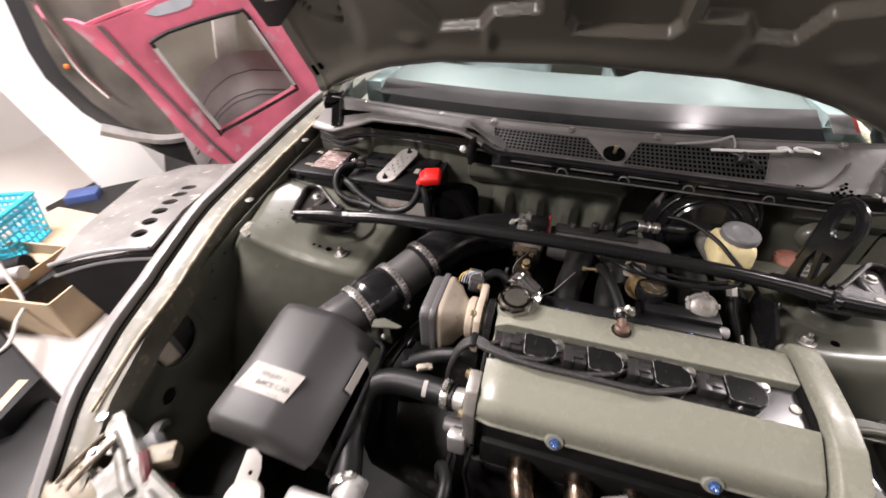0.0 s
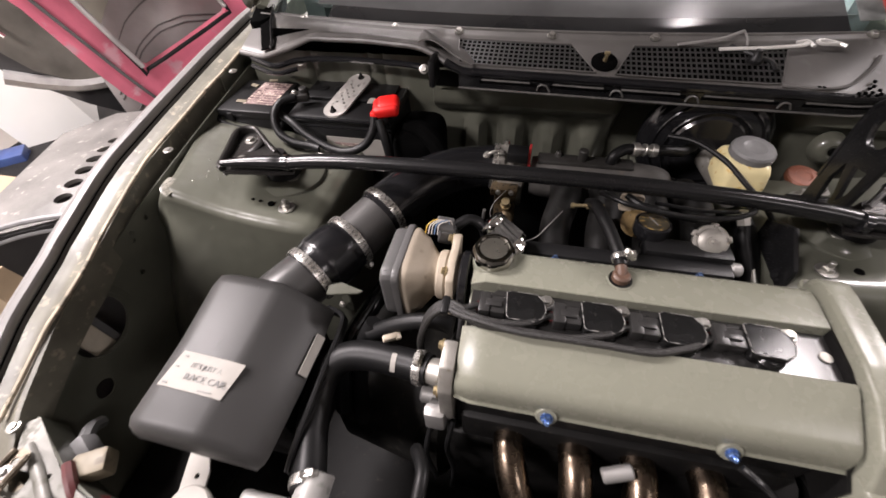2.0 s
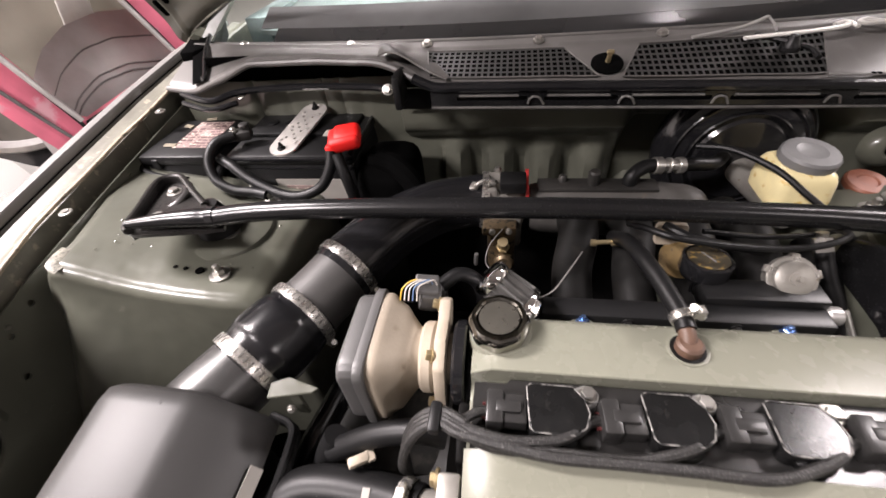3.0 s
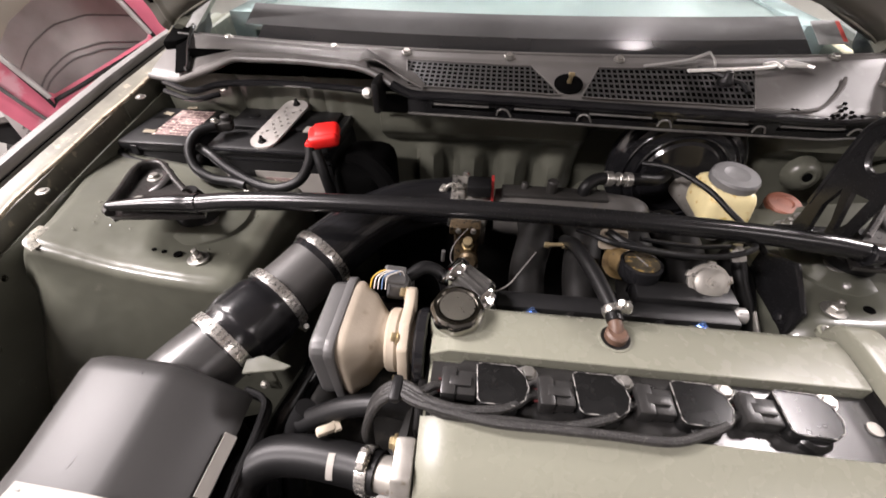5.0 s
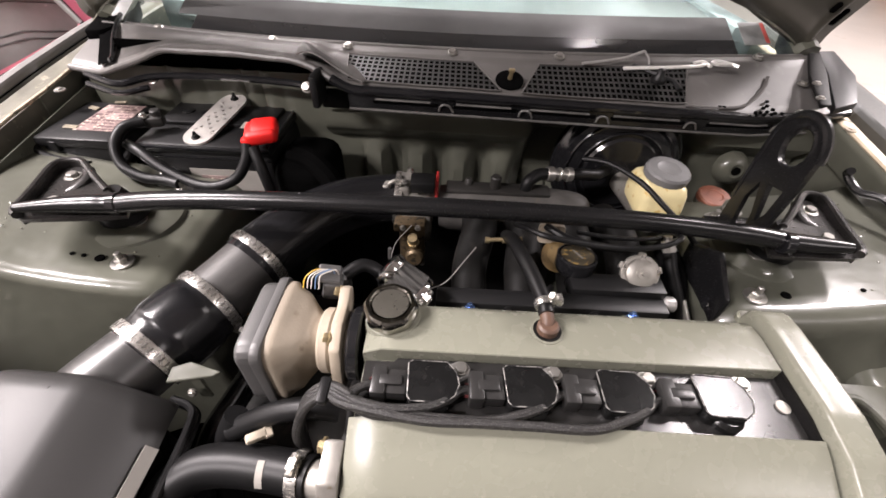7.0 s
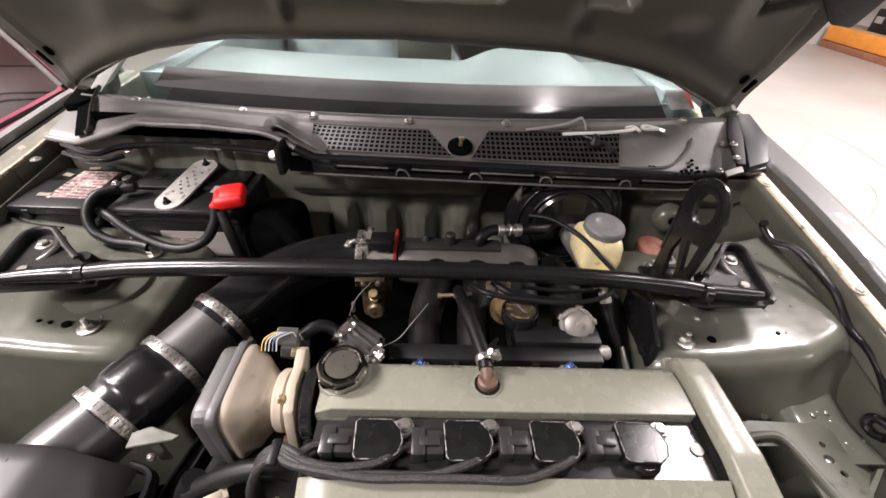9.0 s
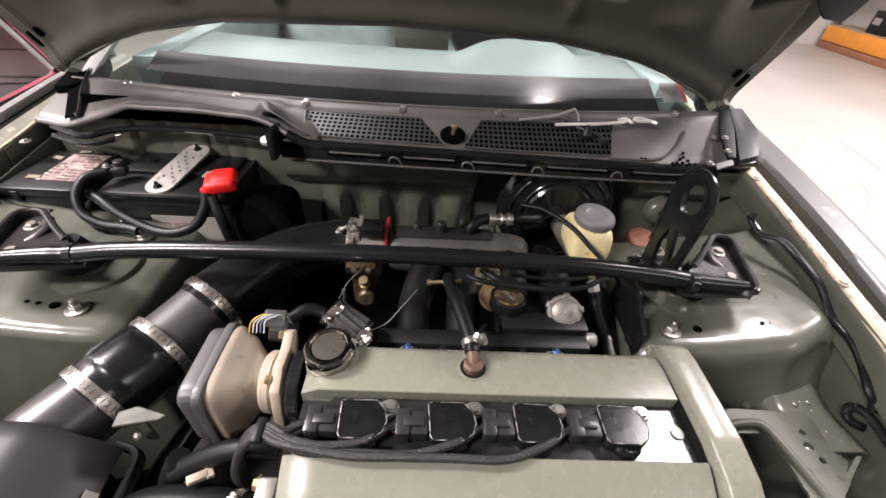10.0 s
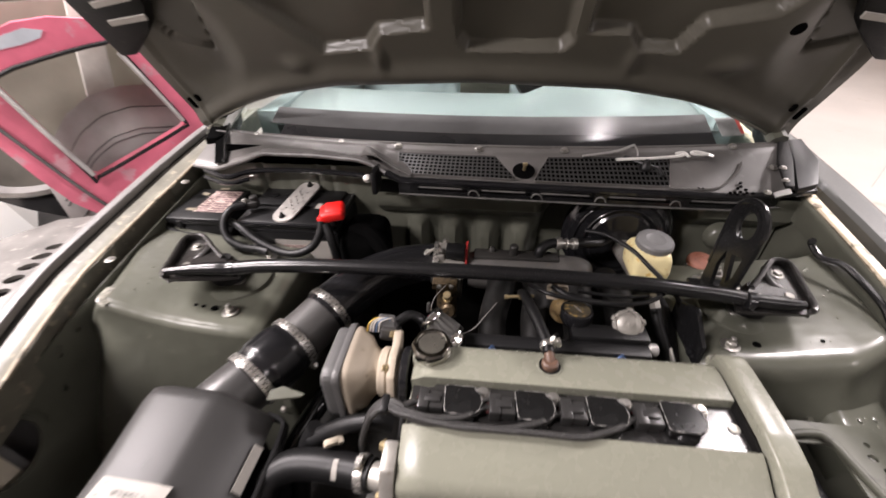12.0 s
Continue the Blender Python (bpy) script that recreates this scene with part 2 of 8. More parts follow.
airbox_black = mat("airbox_black", (0.028, 0.0274, 0.0268), 0.48, var=0.12, scale=5, grain=1100, bump=0.10, dirt=(0.026, 0.025, 0.0245), dirt_at=0.62, spec=0.42)
steel = mat("steel", (0.52, 0.505, 0.475), 0.28, metal=0.9, var=0.06, scale=20, bump=0.0)
zinc = mat("zinc", (0.36, 0.35, 0.325), 0.34, metal=0.85, var=0.2, scale=60, grain=200, bump=0.0)
chrome = mat("chrome", (0.82, 0.82, 0.82), 0.08, metal=1.0, var=0.05, bump=0.0, rvar=0.03)
dark_chrome = mat("dark_chrome", (0.30, 0.29, 0.265), 0.09, metal=1.0, var=0.1, bump=0.0, rvar=0.04)
blue_bolt = mat("blue_bolt", (0.16, 0.26, 0.52), 0.28, metal=0.9, var=0.2, scale=80)
brass = mat("brass", (0.42, 0.34, 0.20), 0.40, metal=0.85, var=0.2, scale=60)
# the brown dirt colour stands in for shading in the distributor's hollow
cast_tan = mat("cast_tan", (0.31, 0.265, 0.205), 0.62, metal=0.0, var=0.25, scale=9, grain=320, bump=0.2, dirt=(0.17, 0.13, 0.09), dirt_at=0.64)
bare_panel = mat("bare_panel", (0.135, 0.132, 0.116), 0.45, metal=0.1, var=0.4, scale=16, grain=120, bump=0.06, dirt=(0.075, 0.074, 0.058), dirt_at=0.54, wave=0.4)
cast_alu = mat("cast_alu", (0.31, 0.297, 0.27), 0.46, metal=0.6, var=0.25, scale=30, grain=300, bump=0.12, dirt=(0.20, 0.17, 0.13), dirt_at=0.64)
# grime, taken nearly black to include the shade deep in the bay
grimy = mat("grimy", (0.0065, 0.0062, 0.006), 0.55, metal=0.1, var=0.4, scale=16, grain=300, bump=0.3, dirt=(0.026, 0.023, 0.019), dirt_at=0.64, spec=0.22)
grey_plastic = mat("grey_plastic", (0.072, 0.071, 0.070), 0.42, var=0.1, scale=20, grain=900, bump=0.1)
lid_grey = mat("lid_grey", (0.15, 0.15, 0.15), 0.5, var=0.15, scale=30, bump=0.1)
red_plastic = mat("red_plastic", (0.72, 0.012, 0.010), 0.48, var=0.1, scale=25, bump=0.03)
fluid_plastic = mat("fluid_plastic", (0.78, 0.68, 0.38), 0.38, var=0.12, scale=20, dirt=(0.62, 0.44, 0.14), dirt_at=0.60)
brown_rubber = mat("brown_rubber", (0.235, 0.088, 0.055), 0.55, var=0.2, scale=40)
polished = mat("polished", (0.245, 0.241, 0.23), 0.46, metal=0.2, var=0.14, scale=14, grain=40, bump=0.01, rvar=0.02, dirt=(0.14, 0.138, 0.13), dirt_at=0.62)
bright_alu = mat("bright_alu", (0.66, 0.65, 0.62), 0.36, metal=0.35, var=0.15, scale=18, grain=200, bump=0.02)
bare_alu = mat("bare_alu", (0.38, 0.372, 0.36), 0.40, metal=0.6, var=0.18, scale=18, grain=200, bump=0.02)
header_steel = mat("header_steel", (0.145, 0.112, 0.084), 0.27, metal=1.0, var=0.35, scale=14, grain=60, bump=0.0)
paper = mat("paper", (0.29, 0.275, 0.25), 0.65, var=0.08, scale=30, bump=0.02)
ink = mat("ink", (0.17, 0.168, 0.165), 0.6, var=0.1, bump=0.0)
foil = mat("foil", (0.26, 0.19, 0.18), 0.4, metal=0.2, var=0.3, scale=60, dirt=(0.62, 0.52, 0.44), dirt_at=0.55)
# almost unlit black: the shade of holes, gaps and recesses as a colour
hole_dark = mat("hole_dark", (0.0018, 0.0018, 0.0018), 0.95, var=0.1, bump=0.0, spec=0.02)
rail_black = mat("rail_black", (0.021, 0.020, 0.0185), 0.48, var=0.25, scale=20, spec=0.35, dirt=(0.05, 0.046, 0.04), dirt_at=0.64)
plenum_grey = mat("plenum_grey", (0.066, 0.063, 0.059), 0.45, var=0.3, scale=18, grain=260, bump=0.25, dirt=(0.075, 0.066, 0.055), dirt_at=0.62)
yellow_paint = mat("yellow_paint", (0.66, 0.58, 0.17), 0.4, var=0.2, scale=20)
primer = mat("primer", (0.185, 0.158, 0.110), 0.55, var=0.28, scale=14, bump=0.05, dirt=(0.12, 0.10, 0.07), dirt_at=0.56, wave=0.4)
sticker_grey = mat("sticker_grey", (0.17, 0.175, 0.17), 0.4, var=0.3, scale=30, bump=0.0)
lead_red_ink = mat("lead_red_ink", (0.42, 0.07, 0.06), 0.5, var=0.2, scale=40, bump=0.0)
# paler than the channel: highlights along its glossy edges, put into colour
channel_glint = mat("channel_glint", (0.10, 0.097, 0.092), 0.22, var=0.35, scale=30, bump=0.0)
orange_clip = mat("orange_clip", (0.62, 0.24, 0.03), 0.45, var=0.15, scale=30)
pale_plug = mat("pale_plug", (0.42, 0.37, 0.29), 0.5, var=0.2, scale=40)
tarnish = mat("tarnish", (0.14, 0.115, 0.085), 0.4, metal=0.5, var=0.4, scale=40, bump=0.05, dirt=(0.30, 0.27, 0.22), dirt_at=0.58)
# grey that stands in for hazy reflection low on the windscreen
haze_band = mat("haze_band", (0.072, 0.073, 0.073), 0.20, var=0.3, scale=5, grain=60, bump=0.0)
screen_band = mat("screen_band", (0.022, 0.022, 0.0225), 0.16, var=0.35, scale=4, bump=0.0, rvar=0.0)
tinted_glass = glass("tinted_glass", (0.80, 0.89, 0.875))

# ---- the garage ----
floor_mat = mat("floor_mat", (0.385, 0.358, 0.33), 0.42, var=0.08, scale=1.4, grain=60, bump=0.05, dirt=(0.34, 0.305, 0.265), dirt_at=0.66)
wall_mat = mat("wall_mat", (0.52, 0.50, 0.475), 0.7, var=0.04, scale=1.2, grain=90, bump=0.08)
# ceiling is out of view; dark so that less light bounces into the bay
ceil_mat = mat("ceil_mat", (0.22, 0.21, 0.20), 0.8, var=0.06, scale=1.5, bump=0.05)
X0, X1, Y0, Y1, TOP = -4.2, 6.5, -5.2, 7.0, 3.6
solo("floor", box(B(), ((X0 + X1) / 2, (Y0 + Y1) / 2, -0.1), (X1 - X0, Y1 - Y0, 0.2)), floor_mat, "pale sealed concrete garage floor", kind="structure")
solo("ceiling", box(B(), ((X0 + X1) / 2, (Y0 + Y1) / 2, TOP + 0.1), (X1 - X0, Y1 - Y0, 0.2)), ceil_mat, "plain unseen garage ceiling, kept dark to bounce less light", kind="structure")
# unseen south wall, darkened to hold back fill from the front
dim_wall = mat("dim_wall", (0.14, 0.136, 0.13), 0.7, var=0.06, scale=1.2, grain=90, bump=0.08)
for nm, c, s in (("wall_west", (X0 - 0.1, (Y0 + Y1) / 2, TOP / 2), (0.2, Y1 - Y0, TOP)), ("wall_east", (X1 + 0.1, (Y0 + Y1) / 2, TOP / 2), (0.2, Y1 - Y0, TOP)),
                 ("wall_south", ((X0 + X1) / 2, Y0 - 0.1, TOP / 2), (X1 - X0 + 0.4, 0.2, TOP)), ("wall_north", ((X0 + X1) / 2, Y1 + 0.1, TOP / 2), (X1 - X0 + 0.4, 0.2, TOP))):
    solo(nm, box(B(), c, s), dim_wall if nm == "wall_south" else wall_mat, "plain painted garage wall", kind="structure")

# ---- the car body ----
car = thing("car", "olive green car with its bonnet raised over the engine bay", "car")
MID = -0.022                                   # the car's middle plane


def flip(x):
    return 2 * MID - x


FY = (-0.62, -0.44, -0.36, -0.25, -0.12, 0.0, 0.12, 0.31, 0.52, 0.70, 0.95)
FZ = (0.50, 0.605, 0.655, 0.722, 0.782, 0.818, 0.846, 0.876, 0.906, 0.926, 0.945)


def fz(y):
    return lerp(y, FY, FZ)


def fx(y):
    """How far the wing's edge swings in towards the nose."""
    return lerp(y, (-0.62, -0.44, -0.36, -0.22, 0.0), (0.22, 0.085, 0.045, 0.008, 0.0))


def wing(sx, u, v, prof):
    y = -0.60 + 1.50 * u
    x, dz = prof(v)
    x = x + fx(y) - (lerp(y, (-0.02, 0.18, 0.4, 0.9), (0.0, 0.027, 0.026, 0.022)) if sx < 0 else 0.0)
    if sx > 0:                                              # the bare edge was trimmed by hand
        x += 0.005 * math.sin(11 * y + 0.6) * max(0, 1 - 2.5 * v)
    return (x if sx < 0 else flip(x), y, fz(y) + dz)


def flange_prof(v):
    s = (0, 0.15, 0.25, 0.4, 0.6, 0.85, 1)
    return (lerp(v, s, (-0.699, -0.700, -0.703, -0.716, -0.735, -0.757, -0.762)), lerp(v, s, (-0.060, -0.012, -0.005, -0.010, -0.014, -0.009, -0.026)))


def left_skin(v):
    s = (0, 0.06, 0.12, 0.3, 0.45, 0.6, 0.8, 1)
    return (lerp(v, s, (-0.765, -0.766, -0.770, -0.782, -0.793, -0.799, -0.806, -0.815)), lerp(v, s, (-0.035, -0.003, 0.004, 0.005, 0.001, -0.012, -0.07, -0.42)))


def skin_prof(v):
    return (lerp(v, (0, 0.06, 0.12, 0.3, 0.5, 0.7, 1), (-0.738, -0.738, -0.746, -0.80, -0.855, -0.885, -0.90)),
            lerp(v, (0, 0.06, 0.12, 0.3, 0.5, 0.7, 1), (-0.035, -0.004, 0.004, 0.004, -0.035, -0.12, -0.42)))


def narrow_prof(v):
    return (lerp(v, (0, 0.2, 0.4, 0.7, 1), (-0.6985, -0.700, -0.705, -0.722, -0.731)), lerp(v, (0, 0.2, 0.4, 0.7, 1), (-0.013, -0.010, -0.007, -0.008, -0.028)))


def drop_prof(v):
    return (lerp(v, (0, 0.7, 1), (-0.692, -0.694, -0.699)), lerp(v, (0, 0.7, 1), (-0.062, -0.018, -0.0105)))


for sx, fmat, lab in ((-1, seam_olive, "olive painted edge with cream overspray"), (1, seam_cream, "bare cream-coloured edge")):
    part("wing_flange", sheet(B(), lambda u, v: wing(sx, u, v, flange_prof if sx < 0 else narrow_prof), 60, 10, 0.002), fmat, car, lab)
    sk = part("wing", sheet(B(), lambda u, v: wing(sx, u, v, left_skin if sx < 0 else skin_prof), 60, 32, 0.003), wing_grey_lit if sx < 0 else fender_grey, car, "scuffed grey front wing")


part("flange_drop", sheet(B(), lambda u, v: wing(1, u, v, drop_prof), 60, 8, 0.002), bay_paint, car, "olive inner face of the wing's edge")
bm = B()
tube(bm, [(-0.7015 - lerp(y, (-0.24, -0.10, -0.02, 0.18, 0.4, 0.9), (0.012, 0.0, 0.0, 0.027, 0.024, 0.012)), y, fz(y) - 0.0035 + 0.0008 * math.sin(37 * y)) for y in np.linspace(-0.245, 0.56, 46)], 0.0034, 8, 2)
part("seam_bead", bm, seam_cream, car, "cream sealer bead along the wing's edge")
# near-black bead stands in for the shaded gap beside the wing
bm = B()
tube(bm, [wing(-1, u, 0.0, lambda q: (-0.7635, -0.009)) for u in np.linspace(0.14, 0.99, 50)], 0.0013, 6, 2)
part("wing_gap", bm, hole_dark, car)


def side_wall(sx):
    """The sheet between wing and frame rail, with its round openings."""
    top = [(y, fz(y) - 0.03) for y in np.linspace(0.62, -0.34, 24)]
    outline = [(-0.34, 0.36), (0.62, 0.36)] + top
    holes = [circle(-0.082, 0.711, 0.050, 28, 0.052), circle(-0.150, 0.628, 0.017, 16), circle(-0.03, 0.775, 0.007, 10),
             circle(0.055, 0.775, 0.005, 8), circle(0.10, 0.79, 0.005, 8), circle(0.03, 0.72, 0.005, 8)] if sx < 0 else [circle(-0.05, 0.66, 0.03, 20), circle(0.40, 0.84, 0.007, 10), circle(0.46, 0.83, 0.005, 8)]

    def at(y, z, w):
        x = -0.694 - 0.012 * math.sin(min(max((z - 0.55) / 0.3, 0), 1) * 1.5) + fx(y) * 0.9 + w
        return (x if sx < 0 else flip(x), y, z)
    return plate(B(), outline, holes, at, 0, -0.003)


for sx in (-1, 1):
    sw = part("side_wall", side_wall(sx), bay_paint, car, "glossy olive inner wing panel", 25)
    weld = None
    for k in range(18):
        wy, wz = -0.22 + 0.047 * k, fz(-0.22 + 0.047 * k) - 0.045 - 0.008 * (k % 3)
        if k % 2:
            wz -= 0.10 + 0.02 * (k % 5)
        wx = -0.694 - 0.012 * math.sin(min(max((wz - 0.55) / 0.3, 0), 1) * 1.5) + fx(wy) * 0.9
        if weld is None:
            ob = part("spot_weld", lathe(B(), [(0.0045, -0.001), (0.0040, 0.0012), (0.0022, 0.0004)], (0, 0, 0), (1, 0, 0), 10), bay_paint, sw)
            weld = ob.data
        else:
            ob = new("spot_weld", weld)
            ob.parent = sw
        ob.location = (wx if sx < 0 else flip(wx), wy, wz)
        ob.rotation_euler = (0, 0, 0 if sx < 0 else math.pi)


seam_chip = mat("seam_chip", (0.22, 0.21, 0.175), 0.35, var=0.5, scale=90, dirt=(0.09, 0.09, 0.072), dirt_at=0.52)


def soft_step(k):
    k = min(max(k, 0), 1)
    return k * k * (3 - 2 * k)


def tower(sx):
    bm = B()
    R = 0.018 if sx < 0 else 0.034
    prof = smooth_line([(-0.750, 0.700), (-0.716, 0.760), (-0.700, 0.790), (-0.680, 0.820), (-0.667, 0.8345), (-0.658, 0.8365), (-0.645, 0.8345), (-0.60, 0.819), (-0.56, 0.806), (-0.50, 0.795), (-0.43, 0.785), (-0.405, 0.776), (-0.389, 0.757), (-0.379, 0.70), (-0.366, 0.45)], 5)
    if sx > 0:                                              # flatter and wider on this side
        prof = smooth_line([(-0.775, 0.66), (-0.742, 0.735), (-0.716, 0.778), (-0.696, 0.806), (-0.680, 0.8185), (-0.668, 0.8215), (-0.650, 0.8215), (-0.61, 0.817), (-0.56, 0.807), (-0.50, 0.796), (-0.43, 0.786), (-0.405, 0.777), (-0.389, 0.757), (-0.379, 0.70), (-0.366, 0.45)], 5)

    def row(v):
        """How far a row lies behind the front face and below the top."""
        if v < 0.3:
            return -(0.3 - v) / 0.3 * 0.012, ((0.3 - v) / 0.3) ** 1.4 * 0.34 + R
        if v < 0.7:
            a = (v - 0.3) / 0.4 * math.pi / 2
            return R * (1 - math.cos(a)), R * (1 - math.sin(a))
        if v < 0.9:
            return R + (v - 0.7) / 0.2 * (0.262 - R), 0.0
        a = (v - 0.9) / 0.1 * math.pi / 2
        return 0.262 + 0.016 * math.sin(a), 0.05 * (1 - math.cos(a))

    def at(u, v):
        x, z = prof[min(int(round(u * (len(prof) - 1))), len(prof) - 1)]
        dy, dz = row(v)
        z2 = z - dz
        if v < 0.3:                                         # the face sweeps forward into the inner wing
            dy -= 0.15 * soft_step((-0.42 - x) / 0.30) * soft_step((0.28 - v) / 0.28)
        wide = x - 0.068 * soft_step((-0.55 - x) / 0.10) * min(max(dy - 0.03, 0) / 0.23, 1)
        if sx > 0:                                          # the outer corner is cut back and the side splays
            k = soft_step((-0.52 - x) / 0.14)
            wide = flip(x) - k * (0.014 - 0.055 * min(max(dy, 0) / 0.25, 1))
            dy += 0.030 * soft_step((-0.60 - x) / 0.09) * (1 if v >= 0.3 else 0.2 + 0.8 * v / 0.3)
        return (wide, 0.119 + dy + 0.012 * math.exp(-((x + 0.36) / 0.06) ** 2), z2 + 0.002 * math.sin(31 * x) * (1 if v > 0.7 else 0))
    sheet(bm, at, len(prof) - 1, 30)
    # raised swage round the strut's top
    lathe(bm, [(0.078, -0.014), (0.074, -0.002), (0.064, 0.0015), (0.050, 0.002)], (flip(-0.505) if sx > 0 else -0.505, 0.262, 0.796), (flip(-0.50) if sx > 0 else -0.50, 0.262, 0.9), 36)
    return bm


bm = B()
tube(bm, [(-0.646, 0.124, 0.832), (-0.657, 0.128, 0.8372), (-0.661, 0.142, 0.8382), (-0.664, 0.160, 0.8365)], 0.0075, 10, 5, flat=0.14)
part("chipped_lip", bm, seam_chip, car, "chipped pale paint on the tower's corner")
TX, TZ = (-0.660, -0.645, -0.56, -0.50, -0.425, -0.392), (0.838, 0.835, 0.806, 0.795, 0.784, 0.765)


def tower_z(x):
    return lerp(x, TX, TZ)


tower_bolts = ((-0.460, 0.167, 0.789), (-0.484, 0.245, 0.797), (-0.461, 0.333, 0.790), (-0.496, 0.350, 0.796))
for sx in (-1, 1):
    tw = part("strut_tower", tower(sx), bay_paint, car, "olive suspension tower")
    for i, (x, y, z) in enumerate(tower_bolts):
        xx = x if sx < 0 else flip(x) - 0.016 * (i == 0)
        if i == 0:
            for k, (dx, r) in enumerate(((-0.030, 0.006), (-0.05, 0.003), (-0.064, 0.003)) if sx < 0 else ((-0.040, 0.0065), (-0.116, 0.0035), (-0.130, 0.0030))):
                hx = xx + (dx if sx < 0 else -dx)
                hb = lathe(B(), [(r, -0.006), (r, 0.0008)], (hx, y + 0.001, tower_z(xx + dx if sx < 0 else flip(hx)) + 0.0006), (hx, y, 1.5), 14)
                part("drain_hole", hb, hole_dark, tw)



def firewall_y(x, z):
    y = 0.53
    if z < 0.80 and -0.20 < x < 0.19:                       # stamped ribs low in the middle
        k = math.sin((x + 0.195) / 0.085 * 2 * math.pi)
        y -= 0.018 * max(min(k * 1.8, 1), -1) * min((0.80 - z) / 0.05, 1)
    if z > 0.805:                                           # shelf over them
        y -= 0.032 * min((z - 0.805) / 0.03, 1) if x > -0.26 else 0.004 * min((z - 0.805) / 0.02, 1)
    if 0.12 < x < 0.46 and z > 0.68:                        # well for the booster
        y += 0.055 * min((x - 0.12) / 0.03, (0.46 - x) / 0.03, (z - 0.68) / 0.03, 1)
    if x < -0.26 and z > 0.82:                              # narrow grooves behind the battery
        y += 0.006 * max(math.exp(-((x + q) / 0.004) ** 2) for q in (0.540, 0.477, 0.405, 0.374, 0.334))
    return y


part("firewall", sheet(B(), lambda u, v: ((lambda x, z: (x, firewall_y(x, z), z))(-0.69 + 1.34 * u, 0.30 + (0.62 if 0.05 < u < 0.32 else lerp(u, (0.32, 0.75, 0.86, 1), (0.61, 0.60, 0.588, 0.585))) * v)), 160, 70, 0.003), bay_paint, car, "olive pressed bulkhead")
bm = B()
sheet(bm, lambda u, v: (-0.30 + 0.53 * u, 0.497 - 0.006 * math.sin(17 * u) * math.sin(9 * v), 0.32 + 0.37 * v), 24, 14, 0.006)
part("bulkhead_pad", bm, grimy, car, "black sound-deadening pad low on the bulkhead")
bm = B()
tube(bm, [(-0.20, 0.485, 0.700), (-0.05, 0.475, 0.695), (0.08, 0.478, 0.69), (0.20, 0.47, 0.685)], 0.014, 10, 5)
part("bulkhead_loom", bm, rubber, car, "taped black wiring along the bulkhead")

bm = B()
lathe(bm, [(0.032, -0.004), (0.029, 0.010), (0.021, 0.018), (0.013, 0.020), (0.008, 0.018)], (0.515, 0.490, 0.795), (0.515, 0.30, 0.83), 30)
bb = part("bulkhead_boss", bm, bay_paint, car, "domed pressing on the bulkhead")
part("boss_hole", lathe(B(), [(0.008, 0.0), (0.008, 0.0205)], (0.515, 0.490, 0.795), (0.515, 0.30, 0.83), 16), hole_dark, bb)
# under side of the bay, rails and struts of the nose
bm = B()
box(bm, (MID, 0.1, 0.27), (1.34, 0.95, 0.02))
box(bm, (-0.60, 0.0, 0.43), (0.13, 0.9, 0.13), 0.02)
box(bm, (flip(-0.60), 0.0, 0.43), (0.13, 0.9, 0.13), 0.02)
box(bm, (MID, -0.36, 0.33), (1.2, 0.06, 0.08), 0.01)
part("frame", bm, grimy, car, "dirty chassis rails and tray darkened as if in deep shade")

# right-hand front bracket with its rounded opening
bm = B()
loop = rrect(0.440, -0.046, 0.503, 0.040, 0.012)
plate(bm, [(0.416, -0.066), (0.512, -0.062), (0.540, -0.048), (0.548, -0.035), (0.565, -0.022), (0.612, 0.014), (0.610, 0.055), (0.57, 0.072), (0.47, 0.075), (0.416, 0.065)], [loop, circle(0.545, 0.024, 0.0065, 14, 0.0055), circle(0.550, 0.043, 0.0042, 10), circle(0.582, 0.030, 0.0045, 10), circle(0.551, 0.006, 0.0045, 10)],
      lambda a, b, w: (a, b, 0.735 + w - 0.02 * max(a - 0.57, 0) / 0.04), -0.004, 0.0)
prism(bm, [(0.548, -0.060), (0.548, -0.035), (0.565, -0.022), (0.612, 0.014), (0.604, 0.014), (0.560, -0.018), (0.541, -0.033), (0.541, -0.060)], lambda a, b, w: (a, b, w), 0.65, 0.732)
box(bm, (0.412, 0.0, 0.694), (0.008, 0.13, 0.075), 0.003)
br = part("rail_bracket", bm, rail_olive, car, "olive frame bracket with a rounded opening")
bm = B()
tube(bm, [(0.426, -0.058, 0.737), (0.430, 0.025, 0.738), (0.446, 0.046, 0.739), (0.485, 0.052, 0.740), (0.500, 0.040, 0.739), (0.509, 0.010, 0.738), (0.520, -0.030, 0.736), (0.524, -0.052, 0.734)], 0.0058, 10, 6)
part("rolled_rim", bm, rail_olive, br)
bm = B()
sheet(bm, lambda u, v: (0.395 + 0.235 * u, 0.150 - 0.085 * v + 0.006 * math.sin(6 * u), lerp(v, (0, 0.3, 0.6, 0.85, 1), (0.700, 0.690, 0.690, 0.705, 0.712)) + 0.006 * (u - 0.5)), 14, 12, 0.003)
lg = part("tower_foot", bm, bay_paint, car, "dished olive ledge below the tower")


